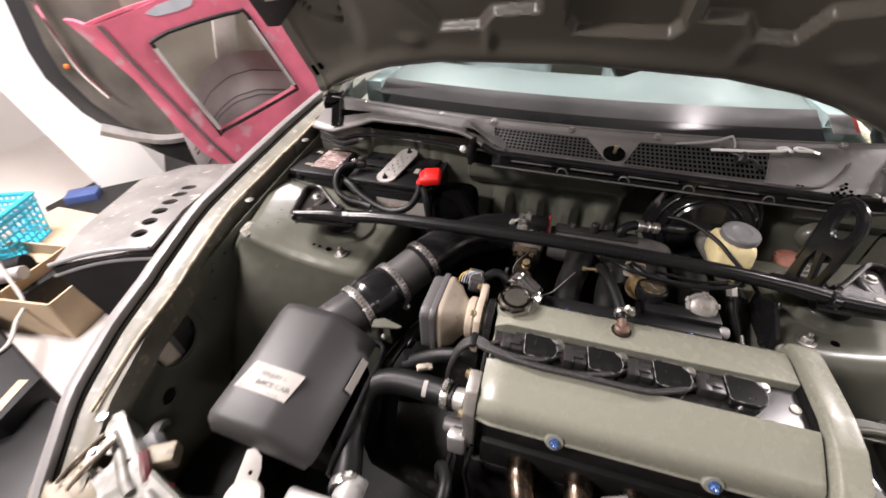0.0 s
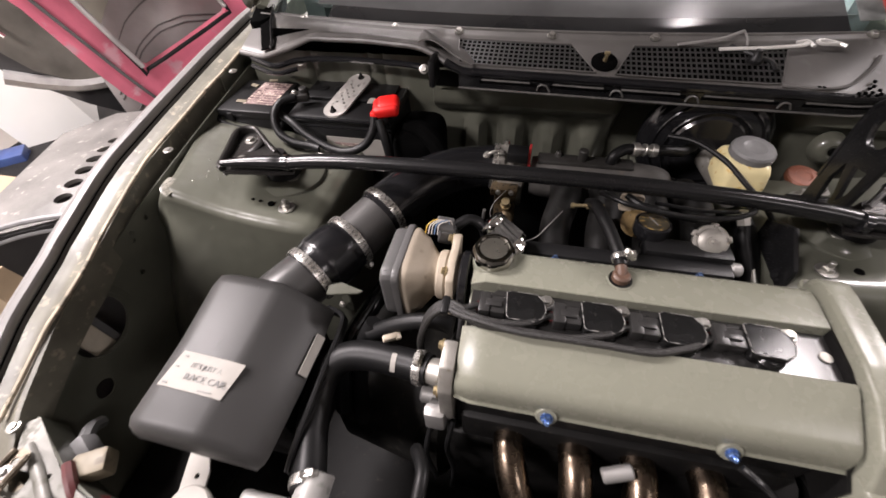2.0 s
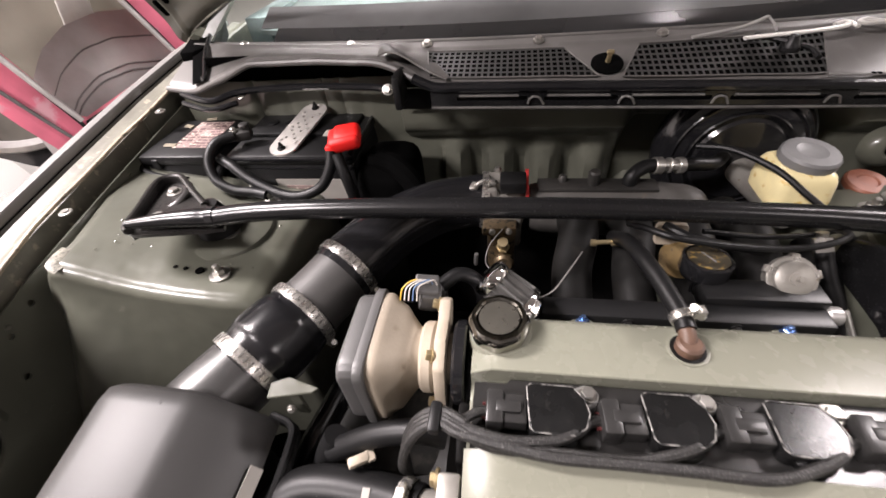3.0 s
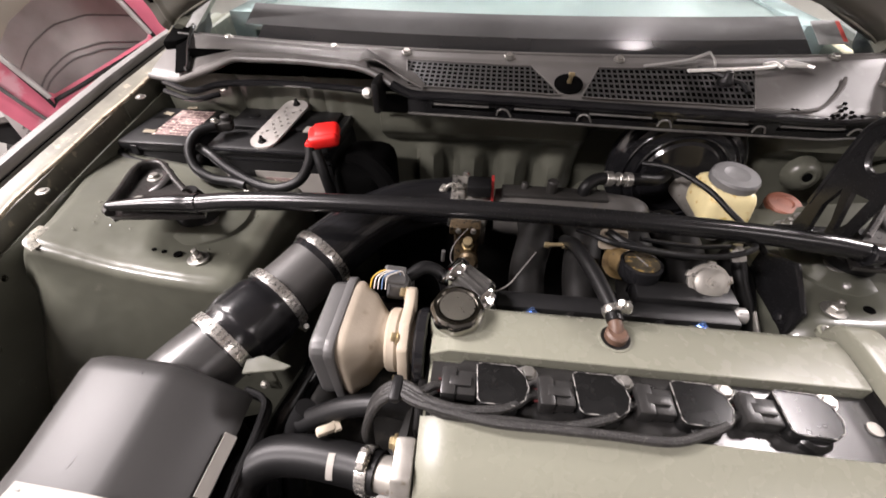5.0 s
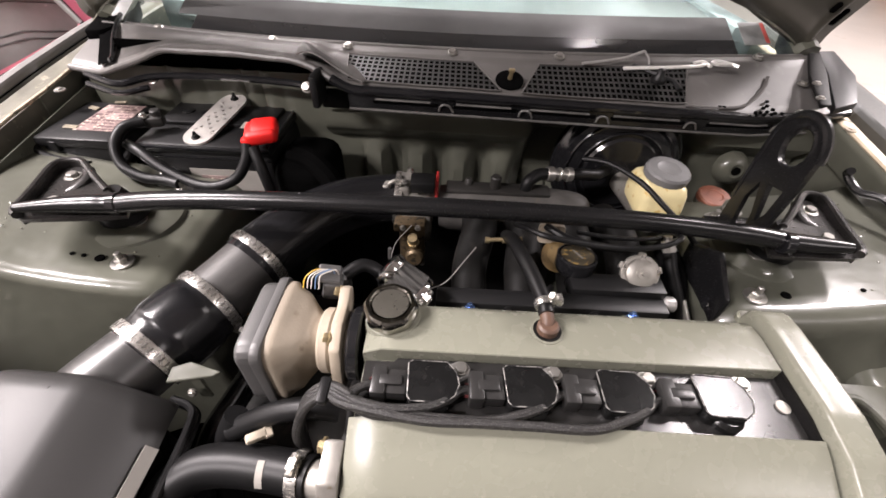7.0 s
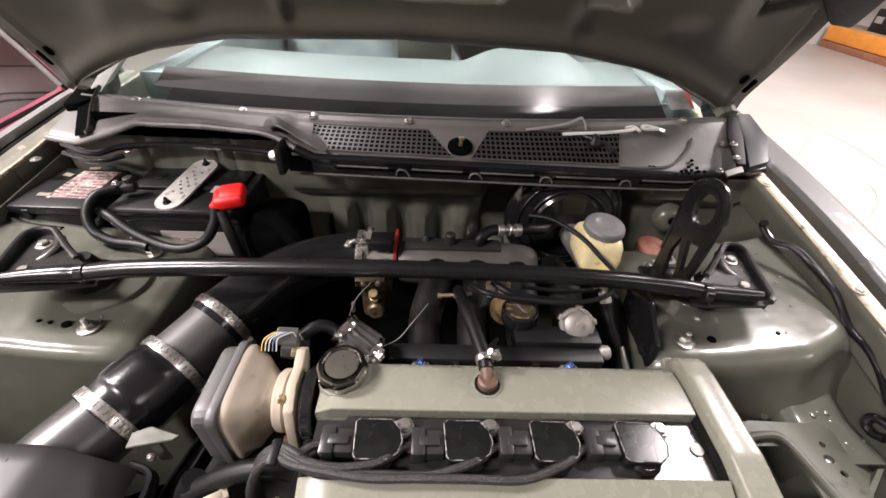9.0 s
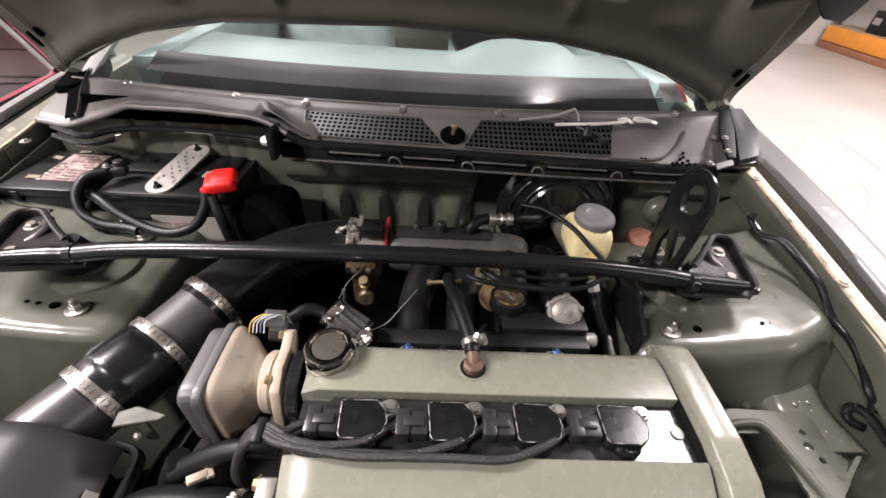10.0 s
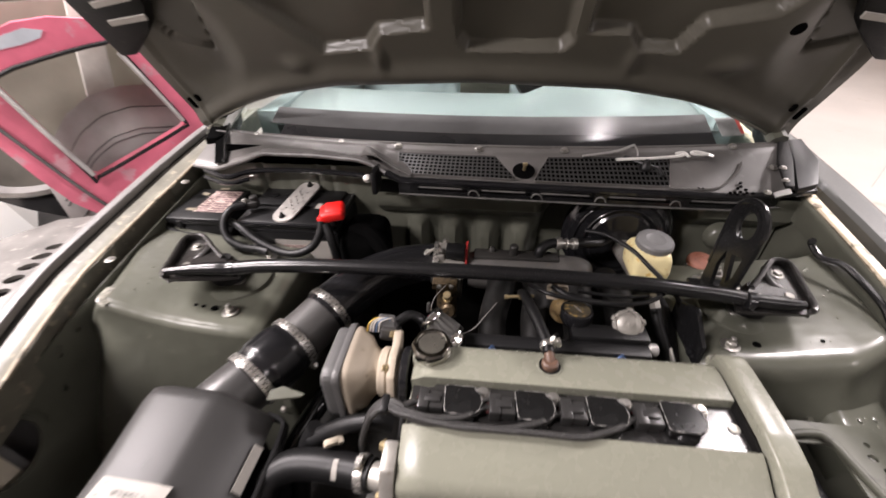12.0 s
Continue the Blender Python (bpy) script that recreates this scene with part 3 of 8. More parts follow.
def rail_top(u, v):
    """Rounded box rail running forward from the tower to the bracket."""
    s = (0, 0.12, 0.22, 0.34, 0.66, 0.78, 0.88, 1)
    x = 0.590 - 0.006 * v + (0.040 + 0.012 * v) * lerp(u, s, (-1.35, -1.15, -1.0, -0.75, 0.72, 1.0, 1.15, 1.3))
    z = lerp(u, s, (-0.060, -0.022, -0.008, 0.0, 0.0, -0.008, -0.025, -0.07))
    return (x, 0.155 - 0.135 * v, 0.727 + lerp(v, (0, 0.25, 0.5, 1), (0.035, 0.006, -0.003, 0.004)) + z)


part("rail_top", sheet(B(), rail_top, 28, 16, 0.003), bay_paint, lg, "olive box rail with rounded shoulders")
for wx, wy in ((0.588, 0.108), (0.601, 0.094), (0.578, 0.090)):
    part("spot_weld", lathe(B(), [(0.004, -0.004), (0.004, 0.001), (0.002, 0.0016)], (wx, wy, 0.7262), (wx, wy, 0.9), 12), bay_paint, lg)
for wx, wy in ((0.43, 0.097), (0.475, 0.095), (0.52, 0.097), (0.565, 0.095)):
    part("spot_weld", lathe(B(), [(0.005, -0.004), (0.005, 0.001), (0.003, 0.0016)], (wx, wy, 0.7075), (wx, wy - 0.1, 0.9), 12), bay_paint, lg)
bm = B()
tube(bm, [(0.420, -0.066, 0.731), (0.46, -0.065, 0.733), (0.512, -0.058, 0.731)], 0.003, 8, 4)
part("bare_lip", bm, cast_alu, br, "bare metal lip along the bracket's front edge")
bm = B()
box(bm, (0.453, -0.004, 0.70), (0.04, 0.09, 0.02), 0.004)
part("cover_plate", bm, gloss_black, br, "gloss black plate in the opening")
bm = B()
# hard lines along the right inner wing
tube(bm, [(0.590, 0.352, 0.880), (0.596, 0.360, 0.871), (0.599, 0.350, 0.863), (0.604, 0.330, 0.857), (0.620, 0.308, 0.862), (0.635, 0.277, 0.852), (0.643, 0.232, 0.840), (0.646, 0.205, 0.825), (0.645, 0.177, 0.812), (0.648, 0.144, 0.807), (0.648, 0.114, 0.795), (0.640, 0.079, 0.781), (0.645, 0.069, 0.772), (0.646, 0.062, 0.760)], 0.0058, 10, 6)
part("brake_line", bm, satin_black, car, "black hard line along the wing")
bm = B()
tube(bm, [(0.648, 0.020, 0.745), (0.645, 0.050, 0.752), (0.643, 0.066, 0.752), (0.640, 0.077, 0.745), (0.638, 0.074, 0.733), (0.638, 0.062, 0.731), (0.640, 0.050, 0.738)], 0.0062, 10, 5)
part("looped_hose", bm, gloss_black, car, "short glossy black hose looped at the wing")


# ---- scuttle, windscreen and cabin ----
def scut_back(x):
    k = (x - MID) / 0.66
    return 0.567 + 0.080 * k * k, 0.957 - 0.006 * k * k


def scut_lip(x):
    y = lerp(x, (-0.70, -0.62, -0.50, -0.38, -0.255, -0.20, 0.0, 0.26, 0.50, 0.64, 0.70), (0.505, 0.49, 0.482, 0.472, 0.455, 0.436, 0.432, 0.448, 0.478, 0.50, 0.52))
    z = lerp(x, (-0.70, -0.63, -0.56, -0.50, -0.38, -0.265, -0.225, -0.19, 0.0, 0.26, 0.50, 0.64, 0.70), (0.926, 0.922, 0.945, 0.968, 0.972, 0.970, 0.955, 0.938, 0.936, 0.923, 0.905, 0.908, 0.91))
    return y, z


def scuttle(u, v):
    x = -0.69 + 1.36 * u
    (yb, zb), (yl, zl) = scut_back(x), scut_lip(x)
    s = (0, 0.02, 0.35, 0.40, 0.9, 1.0)
    y = lerp(v, s, (yb, yb - 0.002, yb - 0.031, yb - 0.036, yl + 0.008, yl))
    zm = 0.955 if x > -0.25 else 0.962
    z = lerp(v, s, (zb, zb + 0.004, zm + 0.002, zm - 0.002, zl + 0.004, zl - 0.002))
    return (x, y, z)


part("scuttle_back", sheet(B(), lambda u, v: (-0.74 + 1.40 * u, scut_back(-0.74 + 1.40 * u)[0] - 0.012, 0.66 + 0.286 * v), 40, 4, 0.003), bay_paint, car)
part("scuttle_end", sheet(B(), lambda u, v: (-0.722 - 0.006 * u, 0.44 + 0.22 * u, 0.70 + (fz(0.44 + 0.22 * u) - 0.705) * v), 6, 4, 0.003), bay_paint, car)
sc = part("scuttle_panel", sheet(B(), scuttle, 110, 24, 0.003), cowl_plastic, car, "grey-black plastic scuttle panel below the windscreen", 28)


def scut_z(x, y):
    return lerp(y, (scut_lip(x)[0] + 0.008, scut_back(x)[0] - 0.036), (scut_lip(x)[1] + 0.004, 0.955 if x > -0.25 else 0.962))


well = [(-0.690, 0.640), (-0.672, 0.650), (-0.640, 0.570), (-0.607, 0.500), (-0.606, 0.488), (-0.632, 0.492), (-0.668, 0.57)]
bm = B()
prism(bm, [(0.585, 0.470), (0.602, 0.470), (0.640, 0.560), (0.662, 0.63), (0.640, 0.63), (0.606, 0.555)], lambda a, b, w: (a, b, w + lerp(b, (0.47, 0.56, 0.63), (0.927, 0.946, 0.960))), -0.002, 0.005, 0.002, 2)
part("hinge_strap", bm, grimy, sc, "black hinge strap")
bm = B()
prism(bm, [(0.604, 0.462), (0.650, 0.480), (0.690, 0.560), (0.700, 0.65), (0.668, 0.645), (0.640, 0.56)], lambda a, b, w: (a, b, w + lerp(b, (0.46, 0.56, 0.65), (0.923, 0.944, 0.958))), -0.006, 0.007, 0.002, 2)
part("corner_cover", bm, black_plastic, sc, "dark cover at the scuttle's corner")
bm = B()
tube(bm, [(x, y, scut_z(x, y) + 0.0025) for x, y in ((0.365, 0.4655), (0.428, 0.473), (0.470, 0.486), (0.495, 0.503), (0.525, 0.535), (0.537, 0.556))], 0.0032, 8, 4, flat=0.6)
part("raised_crease", bm, cowl_plastic, sc, "raised crease across the panel's end")
bm = B()
sheet(bm, lambda u, v: (0.555 + 0.030 * u, 0.440 + 0.012 * v + 0.006 * u, 0.921 + 0.008 * u + 0.004 * v), 4, 3, 0.003)
part("corner_tab", bm, bare_alu, sc, "bare metal tab at the corner")
for p_ in ((0.606, 0.530, 0.944), (0.594, 0.490, 0.934), (0.549, 0.458, 0.922)):
    part("hinge_screw", bolt(B(), p_, (0, 0, 1), 0.005, 0.004, 1.4), zinc, sc)
bm = B()
plate(bm, well, [], lambda a, b, w: (a, b, scut_z(a, b) + 0.0045 + w), -0.002, 0.0)
prism(bm, [(-0.745, 0.70), (-0.700, 0.70), (-0.672, 0.645), (-0.655, 0.600), (-0.665, 0.570), (-0.690, 0.565)], lambda a, b, w: (a, b, w), 0.935, 0.962, 0.004, 2)
part("hinge_well", bm, hole_dark, sc, "dark slot for the bonnet hinge")
bm = B()
tube(bm, [(a, b, scut_z(a, b) + 0.006) for a, b in well[1:5]], 0.004, 8, 3)
part("well_edge", bm, satin_black, sc)


def grille(a, b, skew_a, skew_b, rows=6):
    """A flat lattice with square holes over a dark recess."""
    bars, back, edge = B(), B(), B()

    def zz(y, x):
        (yb, zb), (yl, zl) = scut_back(x), scut_lip(x)
        return lerp(y, (yl + 0.008, yb - 0.036), (zl + 0.004, 0.955 if x > -0.25 else 0.962)) + 0.0022

    def at(x, v, lift=0.0):
        y = 0.518 - 0.078 * v + 0.09 * ((x - MID) / 0.66) ** 2
        return Vector((x, y, zz(y, x) + lift))
    n = int(round((b - a + max(skew_b, 0) - min(skew_a, 0)) / 0.0094))
    lo, hi = a + min(skew_a, 0), b + max(skew_b, 0)
    step = (hi - lo) / n
    xs = [q for i in range(n + 1) for q in (lo + step * i - 0.0016, lo + step * i + 0.0016)]
    vs = [q for j in range(rows + 1) for q in (j / rows - 0.030, j / rows + 0.030)]
    for i in range(len(xs) - 1):
        for j in range(len(vs) - 1):
            if i % 2 and j % 2:
                continue
            quad = []
            for ii, jj in ((i, j), (i + 1, j), (i + 1, j + 1), (i, j + 1)):
                v = min(max(vs[jj], 0), 1)
                quad.append(at(min(max(xs[ii], a + skew_a * v), b + skew_b * v), vs[jj]))
            if (quad[0] - quad[1]).length > 0.0005 or (quad[2] - quad[3]).length > 0.0005:
                if (quad[0] - quad[1]).length < 0.0005:
                    quad = quad[1:]
                elif (quad[2] - quad[3]).length < 0.0005:
                    quad = quad[:3]
                bars.faces.new([bars.verts.new(q) for q in quad])
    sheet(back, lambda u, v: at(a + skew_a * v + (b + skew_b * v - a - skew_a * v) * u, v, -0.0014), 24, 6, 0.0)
    rim = [at(a + (b - a) * k / 12, -0.03, 0.0006) for k in range(13)] + [at(b + skew_b * k / 4, k / 4, 0.0006) for k in range(1, 5)]
    rim += [at(b + skew_b + (a + skew_a - b - skew_b) * k / 12, 1.03, 0.0006) for k in range(1, 13)] + [at(a + skew_a * (1 - k / 4), 1 - k / 4, 0.0006) for k in range(1, 5)]
    tube(edge, rim + rim[:1], 0.0012, 6, 1)
    g = part("grille", bars, lattice_black, car, "square-holed air intake grille")
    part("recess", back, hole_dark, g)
    part("grille_rim", edge, cowl_plastic, g)


lattice_black = mat("lattice_black", (0.024, 0.0235, 0.023), 0.4, var=0.2, scale=20, bump=0.0)
grille(-0.205, 0.011, 0.014, 0.044)
grille(0.122, 0.386, -0.034, -0.018)
bm = B()
lathe(bm, [(0.023, 0.0), (0.023, 0.002), (0.020, 0.0035), (0.004, 0.0035)], (0.069, 0.470, 0.9455), (0.069, 0.455, 0.990), 24)
nz = part("washer_jet_seat", bm, hole_dark, car)
bm = B()
cyl(bm, (0.069, 0.468, 0.949), (0.070, 0.464, 0.962), 0.004, 0.003, 10, 0.001)
box(bm, (0.070, 0.464, 0.964), (0.010, 0.007, 0.006), 0.002)
part("washer_jet", bm, brass, nz)
# rubber lip along the front of the scuttle, and the seal under it
bm = B()
pts = [(x, scut_lip(x)[0] - 0.004, scut_lip(x)[1] - 0.004) for x in np.linspace(-0.69, 0.67, 44)]
cut_at = next(i for i, q in enumerate(pts) if q[0] > -0.235)
tube(bm, pts[cut_at:], 0.0075, 10, 2)
part("scuttle_seal", bm, gloss_black, car, "shiny black rubber lip")
bm = B()
tube(bm, pts[:cut_at + 1], 0.0055, 10, 2)
part("rolled_lip", bm, cowl_plastic, sc, "rolled grey lip")
bm = B()
sheet(bm, lambda u, v: (-0.268 + 0.105 * u, 0.446 + 0.060 * v - 0.020 * u, 0.978 - 0.030 * u * u - 0.010 * v + 0.012 * math.sin(5.2 * u + 2.1 * v) * (1 - u)), 16, 10, 0.002)
part("crumpled_fold", bm, cowl_plastic, sc, "crumpled fold in the scuttle's edge")
bm = B()
tube(bm, [(-0.66, 0.49, 0.914), (-0.60, 0.475, 0.905), (-0.55, 0.495, 0.912), (-0.45, 0.50, 0.916), (-0.30, 0.49, 0.915), (-0.262, 0.475, 0.912)], 0.006, 8, 5)
tube(bm, [(-0.66, 0.482, 0.900), (-0.60, 0.468, 0.892), (-0.555, 0.485, 0.897)], 0.005, 8, 5)
part("weatherstrip", bm, gloss_black, car, "black rubber seal strip")
# slotted black channel hanging under the lip, its edge highlights painted in grey
bm = B()


def channel_at(x, h, w=0.0):
    """A point h below the lip's foot, w out of the channel's face."""
    y, z = scut_lip(x)
    return Vector((x, y - 0.006 + 0.15 * h - w, z - 0.0115 - h))


slots = [(-0.150, -0.045), (-0.020, 0.085), (0.100, 0.215), (0.240, 0.372), (0.412, 0.535)]
plate(bm, [(x, 0.024) for x in np.linspace(-0.19, 0.60, 40)] + [(x, 0.0) for x in np.linspace(0.60, -0.19, 40)], [rrect(a, 0.0055, b, 0.0135, 0.003) for a, b in slots], channel_at, -0.003, 0.0)
chn = part("seal_channel", bm, satin_black, car, "black slotted seal channel under the scuttle")
bm = B()
sheet(bm, lambda u, v: channel_at(-0.18 + 0.77 * u, 0.002 + 0.018 * v, -0.007), 40, 3, 0.001)
part("channel_back", bm, rubber, chn)
bm = B()
tube(bm, [channel_at(x, 0.0245, 0.001) for x in np.linspace(-0.19, 0.61, 50)], 0.0022, 8, 1)
part("channel_hem", bm, channel_glint, chn, "lower edge with its highlight painted paler")
for a, b in slots:
    bm = B()
    tube(bm, [channel_at(x, 0.0050, 0.001) for x in np.linspace(a + 0.004, b - 0.012, 12)], 0.0019, 6, 1)
    part("slot_edge", bm, channel_glint, chn)
    bm = B()
    tube(bm, [channel_at(b + dx, h, 0.0015) for dx, h in ((0.002, 0.018), (0.004, 0.010), (0.010, 0.0065), (0.018, 0.0085), (0.022, 0.014), (0.025, 0.019))], 0.0018, 6, 3)
    part("clip_loop", bm, channel_glint, chn)
bm = B()
tube(bm, [(x, scut_back(x)[0] - 0.004, scut_back(x)[1] + 0.0045) for x in np.linspace(-0.66, 0.64, 40)], 0.0028, 8, 2)
part("panel_edge", bm, cowl_plastic, sc, "raised rear edge of the scuttle panel")
# black sheet painted as the deep shade behind the battery
part("scuttle_shade", sheet(B(), lambda u, v: (-0.62 + 0.36 * u, 0.545 - 0.008 * v, 0.905 + 0.055 * v), 12, 4, 0.003), hole_dark, car)
# deep front box of the scuttle, dark behind the seal
part("scuttle_box", sheet(B(), lambda u, v: (-0.25 + 0.90 * u, 0.455 + 0.055 * u + 0.03 * v, 0.925 - 0.03 * u - 0.045 * v), 30, 4, 0.003), black_plastic, car)
bm = B()
box(bm, (-0.236, 0.43, 0.935), (0.012, 0.05, 0.05), 0.004)
part("duct_end", bm, black_plastic, car)
# wiper, its dark spindle and the bare linkage
bm = B()
tube(bm, [(0.195, 0.522, 0.961), (0.24, 0.533, 0.964), (0.275, 0.545, 0.967), (0.310, 0.566, 0.972)], 0.0040, 8, 5, flat=0.5)
tube(bm, [(0.310, 0.566, 0.972), (0.312, 0.545, 0.967), (0.309, 0.527, 0.962)], 0.0018, 6, 4)
part("wiper_arm", bm, bare_alu, car, "weathered grey wiper arm")
bm = B()
lathe(bm, [(0.013, 0), (0.013, 0.006), (0.008, 0.012), (0.006, 0.020), (0.0, 0.021)], (0.322, 0.503, 0.944), (0.322, 0.500, 1.0), 14)
tube(bm, [(0.322, 0.503, 0.955), (0.300, 0.520, 0.957), (0.285, 0.532, 0.958)], 0.007, 8, 4, flat=0.6)
tube(bm, [(0.322, 0.503, 0.953), (0.345, 0.497, 0.948), (0.352, 0.480, 0.940)], 0.006, 8, 4, flat=0.6)
part("wiper_spindle", bm, black_plastic, car, "dirty black wiper spindle")
bm = B()
tube(bm, [(0.262, 0.510, 0.960), (0.290, 0.513, 0.961), (0.341, 0.519, 0.962), (0.392, 0.531, 0.963), (0.407, 0.540, 0.964)], 0.0052, 8, 5, flat=0.5)
tube(bm, [(0.392, 0.545, 0.963), (0.408, 0.547, 0.965), (0.414, 0.530, 0.963)], 0.004, 6, 4, flat=0.6)
tube(bm, [(0.465, 0.536, 0.963), (0.453, 0.546, 0.964), (0.436, 0.553, 0.965), (0.424, 0.548, 0.965), (0.428, 0.540, 0.964), (0.442, 0.540, 0.964), (0.455, 0.541, 0.964)], 0.0030, 6, 4)
part("wiper_linkage", bm, bright_alu, car, "bare metal linkage beside the wiper")


def screen(u, v, x_in=0.0, lift=0.0):
    k = 2 * u - 1
    x = MID + k * (0.675 - 0.11 * v - x_in)
    y = 0.564 + 0.085 * k * k + 0.74 * v
    z = 0.955 - 0.004 * k * k + 0.40 * v - 0.05 * v * v + lift
    return (x, y, z)


ws = part("windscreen", sheet(B(), lambda u, v: screen(u, v), 40, 20, 0.005), tinted_glass, car, "pale blue-green tinted windscreen")
ws.visible_shadow = False
bm = B()
sheet(bm, lambda u, v: screen(0.13 + 0.762 * u, v * 0.045, 0, 0.004), 40, 6, 0.0015)
part("black_border", bm, screen_band, ws, "black band along the foot of the glass")
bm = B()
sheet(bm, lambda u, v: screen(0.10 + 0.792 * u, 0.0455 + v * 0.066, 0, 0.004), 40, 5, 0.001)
part("haze_band", bm, haze_band, ws, "grey band above the black one, painted as reflected haze")
bm = B()
sheet(bm, lambda u, v: screen(0.908 + 0.042 * u, 0.032 + 0.066 * v, 0, 0.0035), 8, 6, 0.001)
stk = part("sticker", bm, sticker_grey, ws, "faded grey sticker with a red edge")
bm = B()
sheet(bm, lambda u, v: screen(0.943 + 0.006 * u, 0.036 + 0.058 * v, 0, 0.0047), 3, 6, 0.0004)
part("sticker_print", bm, lead_red_ink, stk)
bm = B()
tube(bm, [tuple(screen(u, 1.0)) for u in (0, 0.25, 0.5, 0.75, 1)], 0.022, 8, 4)
part("header_rail", bm, bay_paint, car)
for k in (0, 1):
    part("screen_pillar", tube(B(), [tuple(Vector(screen(k, v)) + Vector((0, 0, 0.004))) for v in (0, 0.3, 0.6, 1)], 0.022, 8, 4), bay_paint, car)
bm = B()
sheet(bm, lambda u, v: (MID + (2 * u - 1) * 0.57, 1.32 + 1.1 * v, 1.315 + 0.02 * math.sin(v * 3)), 10, 10, 0.02)
part("roof", bm, bay_paint, car)
dash_mat = mat("dash_mat", (0.105, 0.122, 0.119), 0.5, var=0.12, scale=5, grain=200, bump=0.1)
seat_mat = mat("seat_mat", (0.16, 0.19, 0.19), 0.8, var=0.3, scale=8)


def dash(u, v):
    x = MID - 0.60 + 1.20 * u
    hump = math.exp(-((x - 0.25) / 0.15) ** 4) * 0.055 * math.sin(min(max((v - 0.25) / 0.6, 0), 1) * math.pi)
    return (x, 0.69 + 0.06 * abs(2 * u - 1) ** 2 + 0.36 * v, 0.945 + 0.02 * math.sin(v * 2.6) + hump - (0.12 * max(v - 0.9, 0) / 0.1))


part("dashboard", sheet(B(), dash, 50, 24, 0.01), dash_mat, car, "pale dashboard with a raised instrument hood")
bm = B()
lathe(bm, [(0.18, -0.012), (0.192, 0.0), (0.18, 0.012), (0.168, 0.0)], (0.25, 1.16, 1.02), (0.25, 1.5, 1.16), 30)
part("steering_wheel", bm, black_plastic, car)
for x in (-0.36, 0.30):
    bm = B()
    box(bm, (x, 1.62, 0.95), (0.44, 0.14, 0.62), 0.06, 3, pose(0, 0, 0, -14))
    box(bm, (x, 1.70, 1.22), (0.22, 0.09, 0.14), 0.03, 3)
    part("seat", bm, seat_mat, car)
bm = B()
box(bm, (MID, 1.5, 0.62), (1.2, 1.8, 0.04))
box(bm, (MID, 2.42, 0.98), (1.2, 0.04, 0.7))
box(bm, (-0.62, 1.6, 0.72), (0.05, 1.7, 0.5))
box(bm, (0.58, 1.6, 0.72), (0.05, 1.7, 0.5))
part("cabin_shell", bm, seat_mat, car)

# ---- bonnet ----
TH = radians(55)
HN, HS = Vector((0, math.sin(TH), math.cos(TH))), Vector((0, -math.cos(TH), math.sin(TH)))
H0 = Vector((0, 0.70, 0.92))
RECESS = (
    [(-0.058, 0.297), (0.12, 0.297), (0.137, 0.32), (0.115, 0.93), (-0.05, 0.93), (-0.075, 0.32)],
    [(-0.345, 0.288), (-0.25, 0.30), (-0.222, 0.335), (-0.13, 0.345), (-0.105, 0.90), (-0.30, 0.90), (-0.475, 0.43)],
    [(0.16, 0.34), (0.235, 0.335), (0.26, 0.30), (0.33, 0.293), (0.355, 0.352), (0.455, 0.373), (0.50, 0.43), (0.33, 0.90), (0.15, 0.90)],
    [(0.557, 0.28), (0.635, 0.305), (0.665, 0.37), (0.60, 0.66), (0.525, 0.40)],
    [(-0.585, 0.28), (-0.66, 0.305), (-0.69, 0.37), (-0.63, 0.66), (-0.555, 0.40)],
)


def inside(p, poly):
    """Distance into a polygon, in metres; less than nought outside it."""
    best, inn = 9.0, False
    for (ax, ay), (bx, by) in zip(poly, poly[1:] + poly[:1]):
        dx, dy = bx - ax, by - ay
        t = min(max(((p[0] - ax) * dx + (p[1] - ay) * dy) / (dx * dx + dy * dy), 0), 1)
        best = min(best, math.hypot(p[0] - ax - t * dx, p[1] - ay - t * dy))
        if (ay > p[1]) != (by > p[1]) and p[0] < (bx - ax) * (p[1] - ay) / (by - ay) + ax:
            inn = not inn
    return best if inn else -best


def hood_edge(x):
    return lerp(abs(x + 0.045), (0, 0.3, 0.45, 0.53, 0.6, 0.66, 0.705, 0.75), (0.220, 0.205, 0.172, 0.140, 0.105, 0.07, 0.035, 0.0))


def hood_at(x, s, h):
    return H0 + Vector((x, 0, 0)) + HS * s + HN * h


HX, HW = -0.040, 0.733                          # the bonnet's middle and half width


